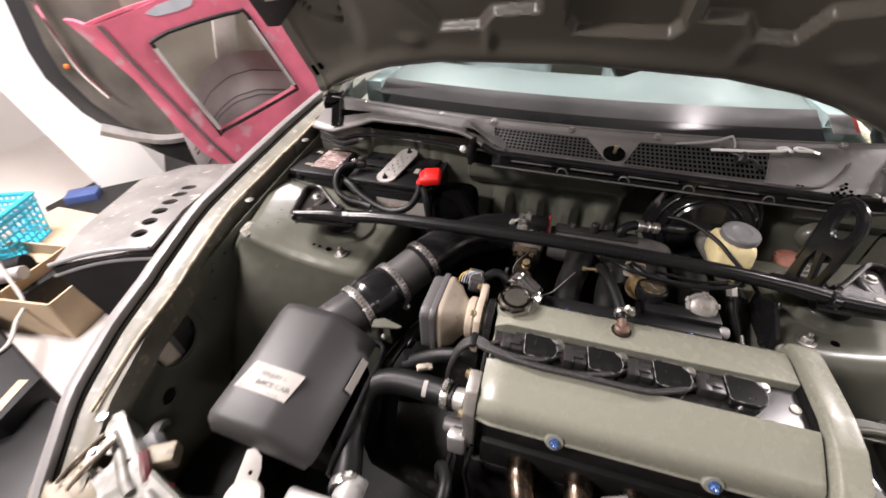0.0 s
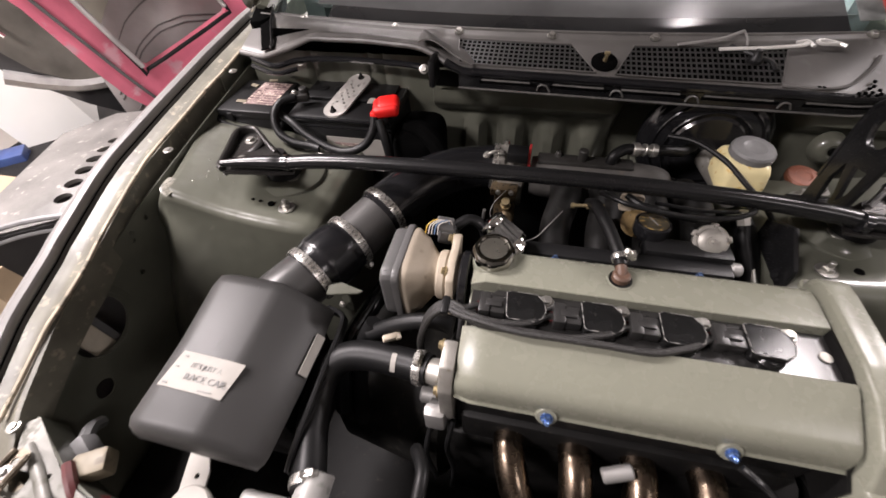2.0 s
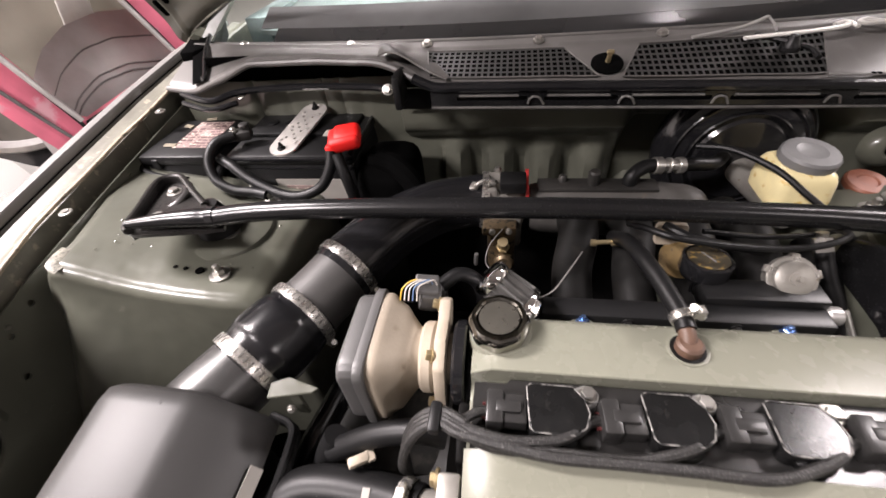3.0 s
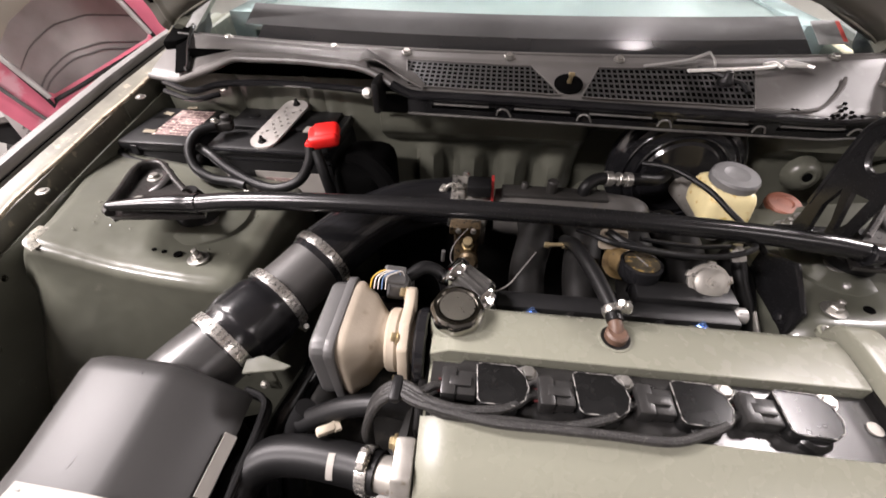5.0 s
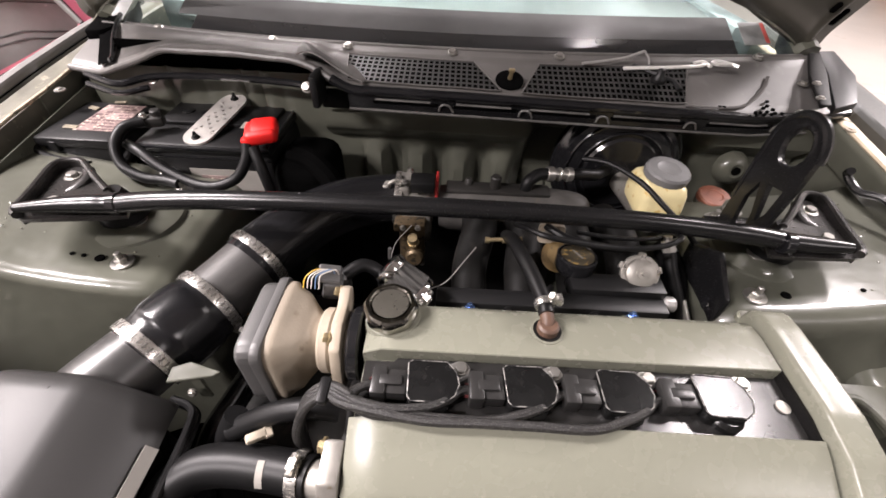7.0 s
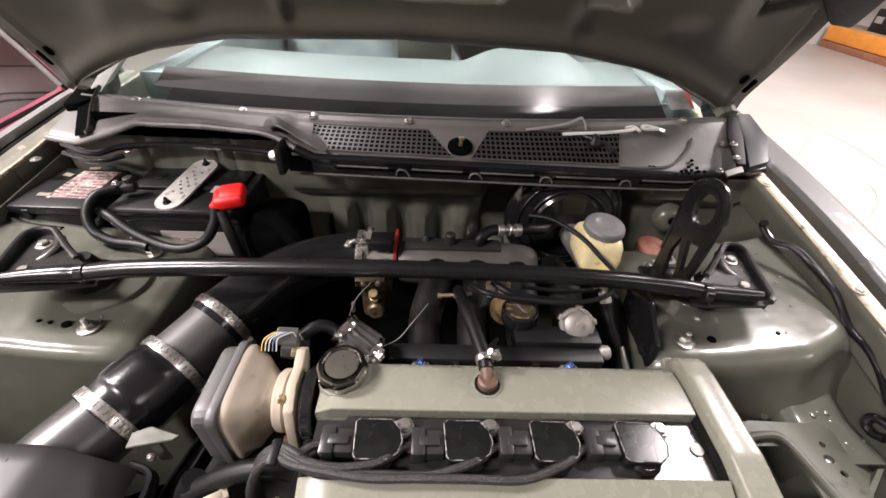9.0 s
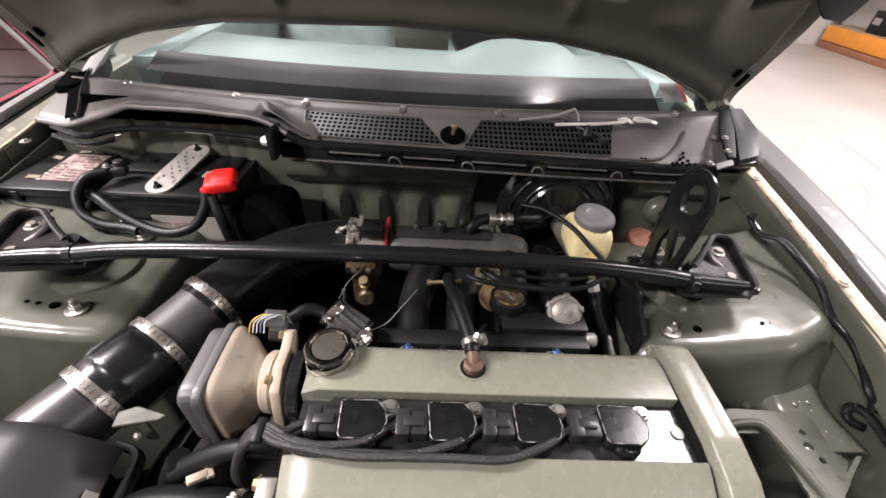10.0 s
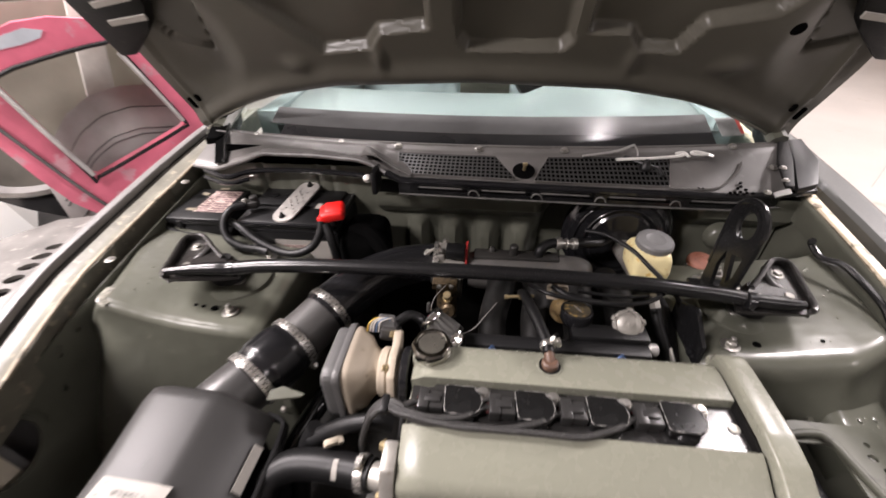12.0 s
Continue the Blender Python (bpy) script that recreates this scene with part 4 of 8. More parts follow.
def hood_in(u, v):
    x = HX + (2 * u - 1) * (HW - 0.16 * v ** 3)
    s = hood_edge(x) + (1.04 - hood_edge(x)) * v ** 1.25
    h = 0.0
    for poly in RECESS:
        h = max(h, 0.024 * soft_step((inside((x, s), poly) + 0.003) / 0.010))
    for tx in (-0.233, 0.255):
        h -= 0.010 * math.exp(-((x - tx) / 0.012) ** 2 - ((s - 0.275) / 0.026) ** 2)
    for tx in (-0.41, 0.44):
        h -= 0.009 * math.exp(-((x - tx) / 0.03) ** 2 - ((s - 0.26) / 0.02) ** 2)
    # shallow bowl round each side pocket, and the stepped flange along the sides
    for tx in (-0.625, 0.60):
        h += 0.016 * soft_step(1.5 - math.hypot((x - tx) / 0.075, (s - 0.33) / 0.115)) * (1 if h < 0.02 else 0)
    h += 0.011 * soft_step((abs(x - HX) - 0.692 + 0.16 * v ** 3) / 0.008) - 0.006 * math.exp(-((abs(x - HX) - 0.686 + 0.16 * v ** 3) / 0.006) ** 2)
    h += 0.010 * ((x - HX) / 0.735) ** 4 - 0.012 * math.exp(-((s - hood_edge(x) - 0.02) / 0.026) ** 2)
    return hood_at(x, s, h)


hood = part("bonnet_frame", sheet(B(), hood_in, 230, 190, 0.0), hood_paint, car, "olive underside of the raised bonnet with pressed recesses", 60)


def hood_skin(u, v):
    x = HX + (2 * u - 1) * (HW + 0.004 - 0.16 * v ** 2.4)
    return hood_at(x, hood_edge(x) - 0.004 + (1.05 - hood_edge(x)) * v, 0.062 + 0.006 * (2 * u - 1) ** 4)


part("bonnet_skin", sheet(B(), hood_skin, 40, 20, 0.002), bay_paint, hood)
for sg in (-1, 1):
    # black moulded corner blocks; their pale bars stand in for reflected light
    def at_block(a, b, w):
        return hood_at(HX + sg * a, b, w)
    bm = B()
    prism(bm, [(0.740, 0.287), (0.700, 0.292), (0.625, 0.352), (0.592, 0.405), (0.585, 0.47), (0.740, 0.48)], at_block, -0.012, 0.024, 0.006, 2)
    blk = part("corner_block", bm, grimy, hood, "black moulded block at the bonnet's corner")
    for (a0, b0), (a1, b1) in (((0.690, 0.366), (0.605, 0.380)), ((0.690, 0.404), (0.605, 0.420))):
        bm = B()
        prism(bm, [(a0, b0), (a1, b1), (a1, b1 + 0.011), (a0, b0 + 0.011)], at_block, -0.0155, -0.011)
        part("reflection_bar", bm, paper, blk, "pale bar painted as reflected light across the block")
bm = B()
tube(bm, [hood_at(x, hood_edge(x) - 0.003, 0.012 + 0.004 * math.sin(x * 31)) for x in np.linspace(-0.755, 0.675, 60)], 0.007, 8, 2)
part("bonnet_edge_seal", bm, rubber, hood)
bm = B()
tube(bm, [hood_at(x, hood_edge(x) + 0.003, -0.004 + 0.002 * math.sin(x * 43)) for x in np.linspace(-0.755, 0.675, 60)], 0.0024, 6, 2)
part("hem", bm, seam_olive, hood, "rolled hem along the bonnet's edge")
bm = B()
tube(bm, [hood_at(x, hood_edge(x) - 0.010, 0.010 + 0.004 * math.sin((x - 0.20) * 22)) for x in np.linspace(0.20, 0.36, 14)], 0.004, 6, 2)
tube(bm, [hood_at(x, hood_edge(x) - 0.009, 0.010 + 0.004 * math.sin((x - 0.0) * 24)) for x in np.linspace(0.09, 0.15, 10)], 0.004, 6, 2)
part("seal_lips", bm, bare_alu, hood)
for x, s in ((0.504, 0.343), (-0.511, 0.355)):
    bm = B()
    lathe(bm, [(0.012, 0), (0.012, 0.003)], hood_at(x, s, 0.006), hood_at(x, s, -0.1), 16)
    part("opening", bm, hole_dark, hood)
for sg in (-1, 1):
    for dx, s, hl, h in ((0.710, 0.112, 0.018, 0.016), (0.672, 0.145, 0.010, 0.004)):
        x = HX + sg * dx
        bm = box(B(), hood_at(x, s, h), (0.010, hl * 2, 0.008), 0.0035, 3, Matrix.Rotation(-TH, 4, "X"))
        part("opening", bm, hole_dark, hood)
for sg in (-1, 1):
    bm = B()
    x = MID + sg * 0.700
    tube(bm, [(x, 0.60, 0.905), (x, 0.64, 0.914), (x - sg * 0.008, 0.672, 0.928), (x - sg * 0.020, 0.690, 0.945)], 0.011, 8, 5, flat=0.8)
    box(bm, (x, 0.63, 0.905), (0.03, 0.10, 0.008), 0.003)
    part("bonnet_hinge", bm, gloss_black, car, "black bonnet hinge")
# small square vents at the end of the scuttle, and the hinge covers
for x, y in ((0.520, 0.503), (0.510, 0.489), (0.509, 0.475), (0.497, 0.472), (0.486, 0.468), (0.524, 0.485), (0.520, 0.471), (0.512, 0.466), (0.531, 0.470), (0.499, 0.464), (0.426, 0.473), (0.434, 0.474), (0.518, 0.494)):
    bm = B()
    box(bm, (x, y, scut_z(x, y) + 0.0035), (0.0042, 0.0042, 0.004), 0, 1, pose(0, 0, 0, 0, 0, 12))
    part("vent_hole", bm, hole_dark, car)
for sg in (-1, 1):
    bm = B()
    x = MID + sg * 0.672
    prism(bm, [(0.60, 0.915), (0.66, 0.915), (0.72, 0.945), (0.73, 0.985), (0.70, 0.985), (0.65, 0.955)], lambda a, b, w: (x + w, a, b), -0.02, 0.02, 0.006, 2)
    part("hinge_arm", bm, satin_black, car, "black hinge arm")


# ---- bolts, one object each ----
BOLTS = {}


def bolt_on(parent, p, axis=(0, 0, 1), r=0.007, h=0.006, washer=1.6, stud=0.0, material=None, name="bolt"):
    key = (r, h, washer, stud, (material or zinc).name)
    if key not in BOLTS:
        first = part(name, bolt(B(), (0, 0, 0), (0, 0, 1), r, h, washer, stud), material or zinc, parent)
        BOLTS[key] = first.data
        ob = first
    else:
        ob = new(name, BOLTS[key])
        ob.parent = parent
    ob.matrix_basis = aim(p, Vector(p) + Vector(axis))[0]
    return ob


def clamp(parent, c, d, r, w=0.012, screw=None):
    """A worm-drive hose clip round the axis d at c."""
    d = Vector(d).normalized()
    c = Vector(c)
    bm = B()
    lathe(bm, [(r + 0.0005, -w / 2), (r + 0.0018, -w / 2), (r + 0.0022, -w / 4), (r + 0.0022, w / 4), (r + 0.0018, w / 2), (r + 0.0005, w / 2)], c, c + d, 36)
    if screw is not None:
        s = Vector(screw)
        s = (s - d * s.dot(d)).normalized()
        q = c + s * (r + 0.005)
        t = d.cross(s)
        cyl(bm, q - t * 0.011, q + t * 0.011, 0.0045, None, 10, 0.001)
        box(bm, q, (0.012, 0.010, 0.009), 0.001, 1, d.to_track_quat("Z", "Y").to_matrix().to_4x4())
    band = part("hose_clamp", bm, steel, parent, "bright steel hose clip")
    if r > 0.02:
        bm = B()
        e1 = d.orthogonal().normalized() if screw is None else t
        e2 = d.cross(e1)
        for k in range(int(2 * math.pi * r / 0.0075)):
            a = k * 0.0075 / r
            q = c + (e1 * math.cos(a) + e2 * math.sin(a)) * (r + 0.0022)
            out = (e1 * math.cos(a) + e2 * math.sin(a))
            m = Matrix((d, out.cross(d), out)).transposed().to_4x4()
            box(bm, (0, 0, 0), (w * 0.5, 0.0018, 0.0006), 0, 1, Matrix.Translation(q) @ m)
        tagged(part("band_slots", bm, clip_slot, band), kind="stuff")
    return band


clip_slot = mat("clip_slot", (0.12, 0.115, 0.105), 0.5, metal=0.5, bump=0.0)


for sx in (-1, 1):
    for y in (0.217, -0.245, 0.47):
        x = -0.706 + fx(y)
        bolt_on(car, (x if sx < 0 else flip(x), y, fz(y) - 0.008), (0, 0, 1), 0.006, 0.004, 1.5, material=zinc if sx < 0 else cast_tan)
    for i, (x, y, z) in enumerate(tower_bolts):
        bolt_on(car, (x if sx < 0 else flip(x) - 0.016 * (i == 0), y, z), (0, 0, 1), 0.0085, 0.009, 1.75, 0.008)
    for dy in (-0.03, 0.03):
        bolt_on(car, (MID + sx * 0.70, 0.63 + dy, 0.909), (0, 0, 1), 0.007, 0.006, 1.5)
for x in (-0.572, -0.348, -0.21, -0.027, 0.16, 0.531):
    bolt_on(car, (x, scut_back(x)[0] - 0.024, 0.961), (0, -0.25, 1), 0.0065, 0.006, 1.4, name="screw")
bolt_on(car, (-0.553, 0.500, 0.905), (0, -0.5, 0.8), 0.0065, 0.006, 1.4, name="screw")
bolt_on(car, (-0.262, 0.452, 0.925), (0, -0.8, 0.5), 0.0065, 0.006, 1.4, name="screw")
bolt_on(car, (0.60, 0.55, 0.935), (0, 0, 1), 0.0065, 0.006, 1.4, name="screw")

# ---- engine ----
engine = thing("engine", "four-cylinder engine with an olive painted valve cover", "engine")
XL, XR = -0.098, 0.318
PROF = [(-0.103, 0.776), (-0.1180, 0.7785), (-0.1205, 0.7822), (-0.1172, 0.7850), (-0.1165, 0.7915), (-0.1152, 0.8040), (-0.1108, 0.8138), (-0.1020, 0.8208), (-0.0840, 0.8308), (-0.0640, 0.8412), (-0.051, 0.8465), (-0.050, 0.8455), (-0.050, 0.826),
        (0.017, 0.826), (0.017, 0.8455), (0.018, 0.8465), (0.055, 0.8465), (0.072, 0.844), (0.081, 0.838), (0.086, 0.828), (0.088, 0.81), (0.088, 0.772)]


def cover_body():
    t = B()
    n = 22
    rings = []
    for i in range(n + 1):
        u = i / n
        x = XL + (XR - XL) * u
        # rounded left end
        k = max(0.0, 1 - (x - XL) / 0.012)
        k = 1 - math.sqrt(max(0.0, 1 - k * k)) if i else 1.0
        ring = []
        for y, z in PROF:
            ring.append(t.verts.new((x, y * (1 - 0.035 * k) if y < -0.05 or y > 0.03 else y, z - 0.009 * k * (1 if z > 0.8 else 0))))
        rings.append(ring)
    for a, b in zip(rings, rings[1:]):
        for i in range(len(PROF)):
            j = (i + 1) % len(PROF)
            t.faces.new((a[i], a[j], b[j], b[i]))
    t.faces.new(rings[0])
    t.faces.new(rings[-1][::-1])
    # oil filler boss and breather seat
    lathe(t, [(0.033, -0.02), (0.031, -0.004), (0.029, 0.004), (0.026, 0.005)], (-0.072, 0.060, 0.843), (-0.072, 0.060, 0.95), 36)
    return t


cover = part("valve_cover", cover_body(), cover_paint, engine, "smooth olive valve cover", 32)
bm = B()
lathe(bm, [(0.0175, 0.0), (0.0172, 0.0012), (0.0165, 0.0014)], (0.091, 0.050, 0.8462), (0.091, 0.050, 0.9), 28)
rc = part("breather_seat", bm, cover_paint, cover)
# flat dark disc in place of the shadow in the breather's recess
bm = B()
lathe(bm, [(0.0148, 0.0), (0.0148, 0.0004)], (0.091, 0.050, 0.8477), (0.091, 0.050, 0.9), 26)
part("breather_shade", bm, grimy, rc, "dark disc painted as the shade round the breather")
bm = B()
plate(bm, [(-0.094, -0.0485), (0.317, -0.0485), (0.317, 0.0155), (-0.062, 0.0155), (-0.066, 0.011), (-0.094, 0.011)], [], lambda a, b, w: (a, b, w), 0.826, 0.8335)
cp = part("plug_cover", bm, satin_plate, cover, "satin black plate along the plug valley")
bolt_on(cp, (0.308, -0.015, 0.8337), (0, 0, 1), 0.0055, 0.0016, 1.1, material=cast_alu, name="screw")


def arch(x0, x1, grow, foot):
    """The raised band over the timing end of the cover."""
    out = []
    for y, z in [(-0.124, 0.788)] + PROF[5:10] + [(-0.03, 0.8475), (0.01, 0.8475)] + PROF[16:20]:
        ny = (y - (-0.018)) / 0.1
        out.append((y + grow * ny * 0.9, z + grow))
    outline = [(-0.150 if foot else -0.135, 0.72), (-0.150 if foot else -0.135, 0.775)] + out + [(0.100, 0.80), (0.100, 0.72)]
    return outline


bm = B()
prism(bm, arch(0, 0, 0.0115, True), lambda a, b, w: (w, a, b), 0.3235, 0.3585, 0.005, 3)
band = part("timing_band", bm, cover_paint, cover, "raised olive band over the timing end", 40)
bm = B()
box(bm, (0.342, -0.132, 0.764), (0.038, 0.028, 0.060), 0.006, 3)
box(bm, (0.342, -0.1465, 0.782), (0.022, 0.004, 0.024), 0.001, 1)
ft = part("band_foot", bm, cover_paint, cover)
bm = B()
box(bm, (0.342, -0.1495, 0.783), (0.015, 0.003, 0.016), 0.001, 1)
part("square_washer", bm, bare_alu, ft)
bolt_on(ft, (0.342, -0.151, 0.783), (0, -1, 0.3), 0.005, 0.004, 1.1, material=grimy)
bm = B()
prism(bm, arch(0, 0, -0.004, False), lambda a, b, w: (w, a, b), 0.3185, 0.322)
part("band_groove", bm, grimy, cover)
bm = B()
lathe(bm, [(0.010, 0), (0.010, 0.006), (0.006, 0.008)], (0.333, 0.098, 0.822), (0.333, 0.098, 0.9), 18)
part("band_lug", bm, cover_paint, cover)
bolt_on(cover, (0.333, 0.098, 0.829), (0, 0, 1), 0.005, 0.004, 1.4)
for x in (0.013, 0.208):
    for y, z, ax in ((-0.1190, 0.7855, (0, -1, 0.45)), (0.1, 0.806, (0, 0.2, 1))):
        bm = B()
        lathe(bm, [(0.0150, -0.010), (0.0135, 0.0), (0.0115, 0.003), (0.009, 0.003)], (x, y, z), Vector((x, y, z)) + Vector(ax), 22)
        lug = part("cover_lug", bm, cover_paint, cover)
        bolt_on(lug, Vector((x, y, z)) + Vector(ax).normalized() * 0.003, ax, 0.0062, 0.007, 1.12, 0.003, blue_bolt)

# oil filler cap
bm = B()
lathe(bm, [(0.024, 0.0), (0.0280, 0.002), (0.0290, 0.010), (0.0275, 0.0155), (0.0250, 0.0190), (0.0215, 0.0195), (0.0195, 0.0165), (0.0, 0.0150)], (-0.074, 0.0605, 0.848), (-0.074, 0.056, 0.95), 56, 8, 0.018)
cap = part("oil_filler_cap", bm, dark_chrome, engine, "gloss black lobed oil filler cap")
bm = B()
lathe(bm, [(0.0190, 0.0030), (0.0185, 0.0030), (0.012, 0.0012), (0.0, 0.0008)], (-0.074, 0.0602, 0.8625), (-0.074, 0.058, 0.96), 32)
part("cap_disc", bm, cap_reflection, cap, "polished disc set in the cap, tinted as its olive reflection")

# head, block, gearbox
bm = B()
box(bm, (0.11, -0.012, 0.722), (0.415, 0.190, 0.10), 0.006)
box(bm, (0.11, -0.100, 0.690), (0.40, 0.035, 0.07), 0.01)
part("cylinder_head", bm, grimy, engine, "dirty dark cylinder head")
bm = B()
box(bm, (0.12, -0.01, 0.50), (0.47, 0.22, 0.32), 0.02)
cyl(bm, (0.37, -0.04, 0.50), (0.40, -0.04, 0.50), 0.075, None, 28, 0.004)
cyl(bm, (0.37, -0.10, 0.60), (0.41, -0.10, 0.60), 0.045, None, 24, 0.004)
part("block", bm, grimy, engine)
bm = B()
cyl(bm, (-0.11, 0.02, 0.47), (-0.34, 0.02, 0.46), 0.15, 0.11, 28, 0.02)
box(bm, (-0.23, 0.06, 0.56), (0.20, 0.14, 0.12), 0.03)
cyl(bm, (-0.30, 0.0, 0.54), (-0.32, 0.0, 0.56), 0.02, None, 14, 0.003)
# dirty alloy with the dark of the cavity put into its colour
gear_shaded = mat("gear_shaded", (0.010, 0.0095, 0.0085), 0.55, metal=0.1, spec=0.25, var=0.4, scale=14, grain=200, bump=0.2, dirt=(0.028, 0.026, 0.022), dirt_at=0.56)
gb = part("gearbox", bm, gear_shaded, engine, "grimy gearbox casing darkened as if in deep shade")
bm = B()
box(bm, (-0.308, -0.004, 0.575), (0.035, 0.018, 0.012), 0.004, 2, pose(0, 0, 0, 0, 0, 30))
cyl(bm, (-0.305, -0.002, 0.575), (-0.305, -0.002, 0.592), 0.011, None, 14, 0.002)
part("gearbox_switch", bm, bare_alu, gb)
# water outlet on the head's end
bm = B()
prism(bm, [(-0.118, 0.71), (-0.118, 0.79), (-0.10, 0.822), (-0.064, 0.826), (-0.056, 0.79), (-0.05, 0.74), (-0.06, 0.70)], lambda a, b, w: (w, a, b), -0.118, -0.0995, 0.003, 2)
cyl(bm, (-0.118, -0.078, 0.758), (-0.152, -0.073, 0.752), 0.0185, 0.017, 22, 0.002)
wo = part("water_outlet", bm, cast_alu, engine, "cast water outlet at the head's end")
for y, z in ((-0.066, 0.813), (-0.108, 0.772), (-0.07, 0.715)):
    bolt_on(wo, (-0.119, y, z), (-1, 0, 0), 0.006, 0.006, 1.4, material=brass)
bm = B()
prism(bm, [(-0.045, 0.735), (-0.048, 0.80), (-0.02, 0.822), (0.0, 0.815), (0.012, 0.78), (0.0, 0.735)], lambda a, b, w: (w, a, b), -0.108, -0.0985, 0.003, 2)
part("end_plate", bm, grimy, engine)
bm = B()
tube(bm, [(-0.12, -0.02, 0.785), (-0.145, -0.02, 0.79), (-0.19, -0.022, 0.775), (-0.24, -0.03, 0.745)], 0.012, 12, 6)
part("bypass_hose", bm, rubber, engine, "short black rubber hose")
bm = B()
for y, z, x in ((-0.095, 0.68, -0.14), (-0.07, 0.66, -0.16)):
    cyl(bm, (x, y, z), (x + 0.04, y, z), 0.013, None, 14, 0.003)
box(bm, (-0.125, -0.115, 0.70), (0.03, 0.02, 0.05), 0.006)
part("coolant_sensor", bm, bare_alu, engine)
bm = B()
tube(bm, [(-0.10, -0.115, 0.70), (-0.105, -0.14, 0.66), (-0.095, -0.15, 0.60), (-0.10, -0.15, 0.5)], 0.004, 8, 6)
tube(bm, [(-0.13, -0.115, 0.69), (-0.135, -0.145, 0.64), (-0.12, -0.16, 0.58)], 0.004, 8, 6)
part("sensor_lead", bm, rubber, engine)

# exhaust manifold
for i, (x0, x1, x2) in enumerate(((-0.020, -0.002, 0.032), (0.064, 0.068, 0.074), (0.142, 0.140, 0.132), (0.222, 0.219, 0.208))):
    bm = B()
    z0 = 0.690
    tube(bm, [(x0 - 0.003, -0.11, z0), (x0, -0.145, z0 - 0.002), (x1, -0.185, z0 - 0.03), (x2, -0.20, z0 - 0.09), (x2 * 0.95 + 0.008, -0.205, z0 - 0.2), (x2 * 0.8 + 0.02, -0.20, z0 - 0.3)], 0.021, 18, 7)
    part("exhaust_pipe", bm, header_steel, engine, "heat-tinted steel exhaust pipe")
bm = B()
cyl(bm, (0.092, -0.148, 0.706), (0.127, -0.138, 0.714), 0.0095, None, 16, 0.002)
part("sensor_plug", bm, bare_alu, engine)
bm = B()
tube(bm, [(0.215, -0.135, 0.785), (0.245, -0.15, 0.77), (0.29, -0.165, 0.71), (0.31, -0.16, 0.62), (0.30, -0.15, 0.5)], 0.0045, 10, 7)
part("dipstick_tube", bm, satin_black, engine)

# intake manifold, fuel rail and what sits on them
bm = B()
for i in range(4):
    x = 0.015 + 0.075 * i
    t = B()
    tube(t, [(x * 0.92 + 0.02, 0.345, 0.765, 0.030), (x * 0.95 + 0.015, 0.27, 0.79, 0.027), (x, 0.20, 0.775, 0.025), (x + 0.005, 0.13, 0.735, 0.025), (x + 0.005, 0.09, 0.715, 0.026)], 0.026, 16, 6)
    part("intake_runner", t, runner_black, engine, "grimy black intake runner")
tube(bm, [(-0.035, 0.352, 0.772, 0.036), (0.0, 0.352, 0.772, 0.041), (0.10, 0.352, 0.772, 0.042), (0.165, 0.348, 0.772, 0.041), (0.195, 0.346, 0.771, 0.038), (0.209, 0.346, 0.769, 0.028), (0.216, 0.346, 0.769, 0.010)], 0.04, 24, 6)
im = part("intake_manifold", bm, plenum_grey, engine, "black crackle-finish intake manifold")
bm = B()
box(bm, (0.06, 0.352, 0.813), (0.17, 0.03, 0.008), 0.003)
for x in (0.012, 0.055):
    cyl(bm, (x, 0.36, 0.81), (x, 0.36, 0.826), 0.008, 0.006, 12, 0.002)
cyl(bm, (0.055, 0.352, 0.812), (0.055, 0.352, 0.838), 0.009, None, 14, 0.002)
part("manifold_boss", bm, rail_black, im)
bm = B()
box(bm, (0.113, 0.120, 0.803), (0.285, 0.026, 0.024), 0.004, 2)
box(bm, (0.198, 0.146, 0.812), (0.118, 0.030, 0.024), 0.003, 2)
fr = part("fuel_rail", bm, black_plastic, engine, "dark anodised fuel rail")
for x in (0.06, 0.165):
    bolt_on(fr, (x, 0.107, 0.806), (0, -1, 0.2), 0.005, 0.006, 1.3, material=grimy)
bm = B()
cyl(bm, (0.255, 0.130, 0.806), (0.270, 0.130, 0.806), 0.010, None, 14, 0.002)
part("rail_plug", bm, bare_alu, fr)
bm = B()
lathe(bm, [(0.014, -0.030), (0.014, -0.008), (0.022, -0.006), (0.024, -0.003), (0.024, 0.003), (0.0225, 0.0045), (0.0195, 0.005), (0.0185, 0.0090), (0.0135, 0.0120), (0.007, 0.0125), (0.007, 0.0150), (0.003, 0.0155), (0.003, 0.022)], (0.228, 0.160, 0.828), (0.222, 0.113, 0.872), 36)
m_ = aim((0.228, 0.160, 0.828), (0.222, 0.113, 0.872))[0]
for k in range(5):
    a = 2 * math.pi * k / 5 + 0.3
    t = B()
    box(t, (0.0215, 0, 0.0), (0.011, 0.009, 0.008), 0.0015, 2)
    merge(bm, t, m_ @ Matrix.Rotation(a, 4, "Z"))
reg = part("fuel_regulator", bm, cast_alu, engine, "silver fuel pressure regulator with an adjuster screw")
for k in range(5):
    a = 2 * math.pi * k / 5 + 0.3
    m_ = aim((0.228, 0.160, 0.828), (0.222, 0.113, 0.872))[0]
    bolt_on(reg, m_ @ Vector((0.0198 * math.cos(a), 0.0198 * math.sin(a), 0.004)), m_.to_3x3() @ Vector((0, 0, 1)), 0.0026, 0.003, 1.2, material=steel)
bm = B()
cyl(bm, (0.232, 0.17, 0.80), (0.232, 0.172, 0.818), 0.017, None, 20, 0.002)
part("regulator_base", bm, bare_alu, reg)
bm = B()
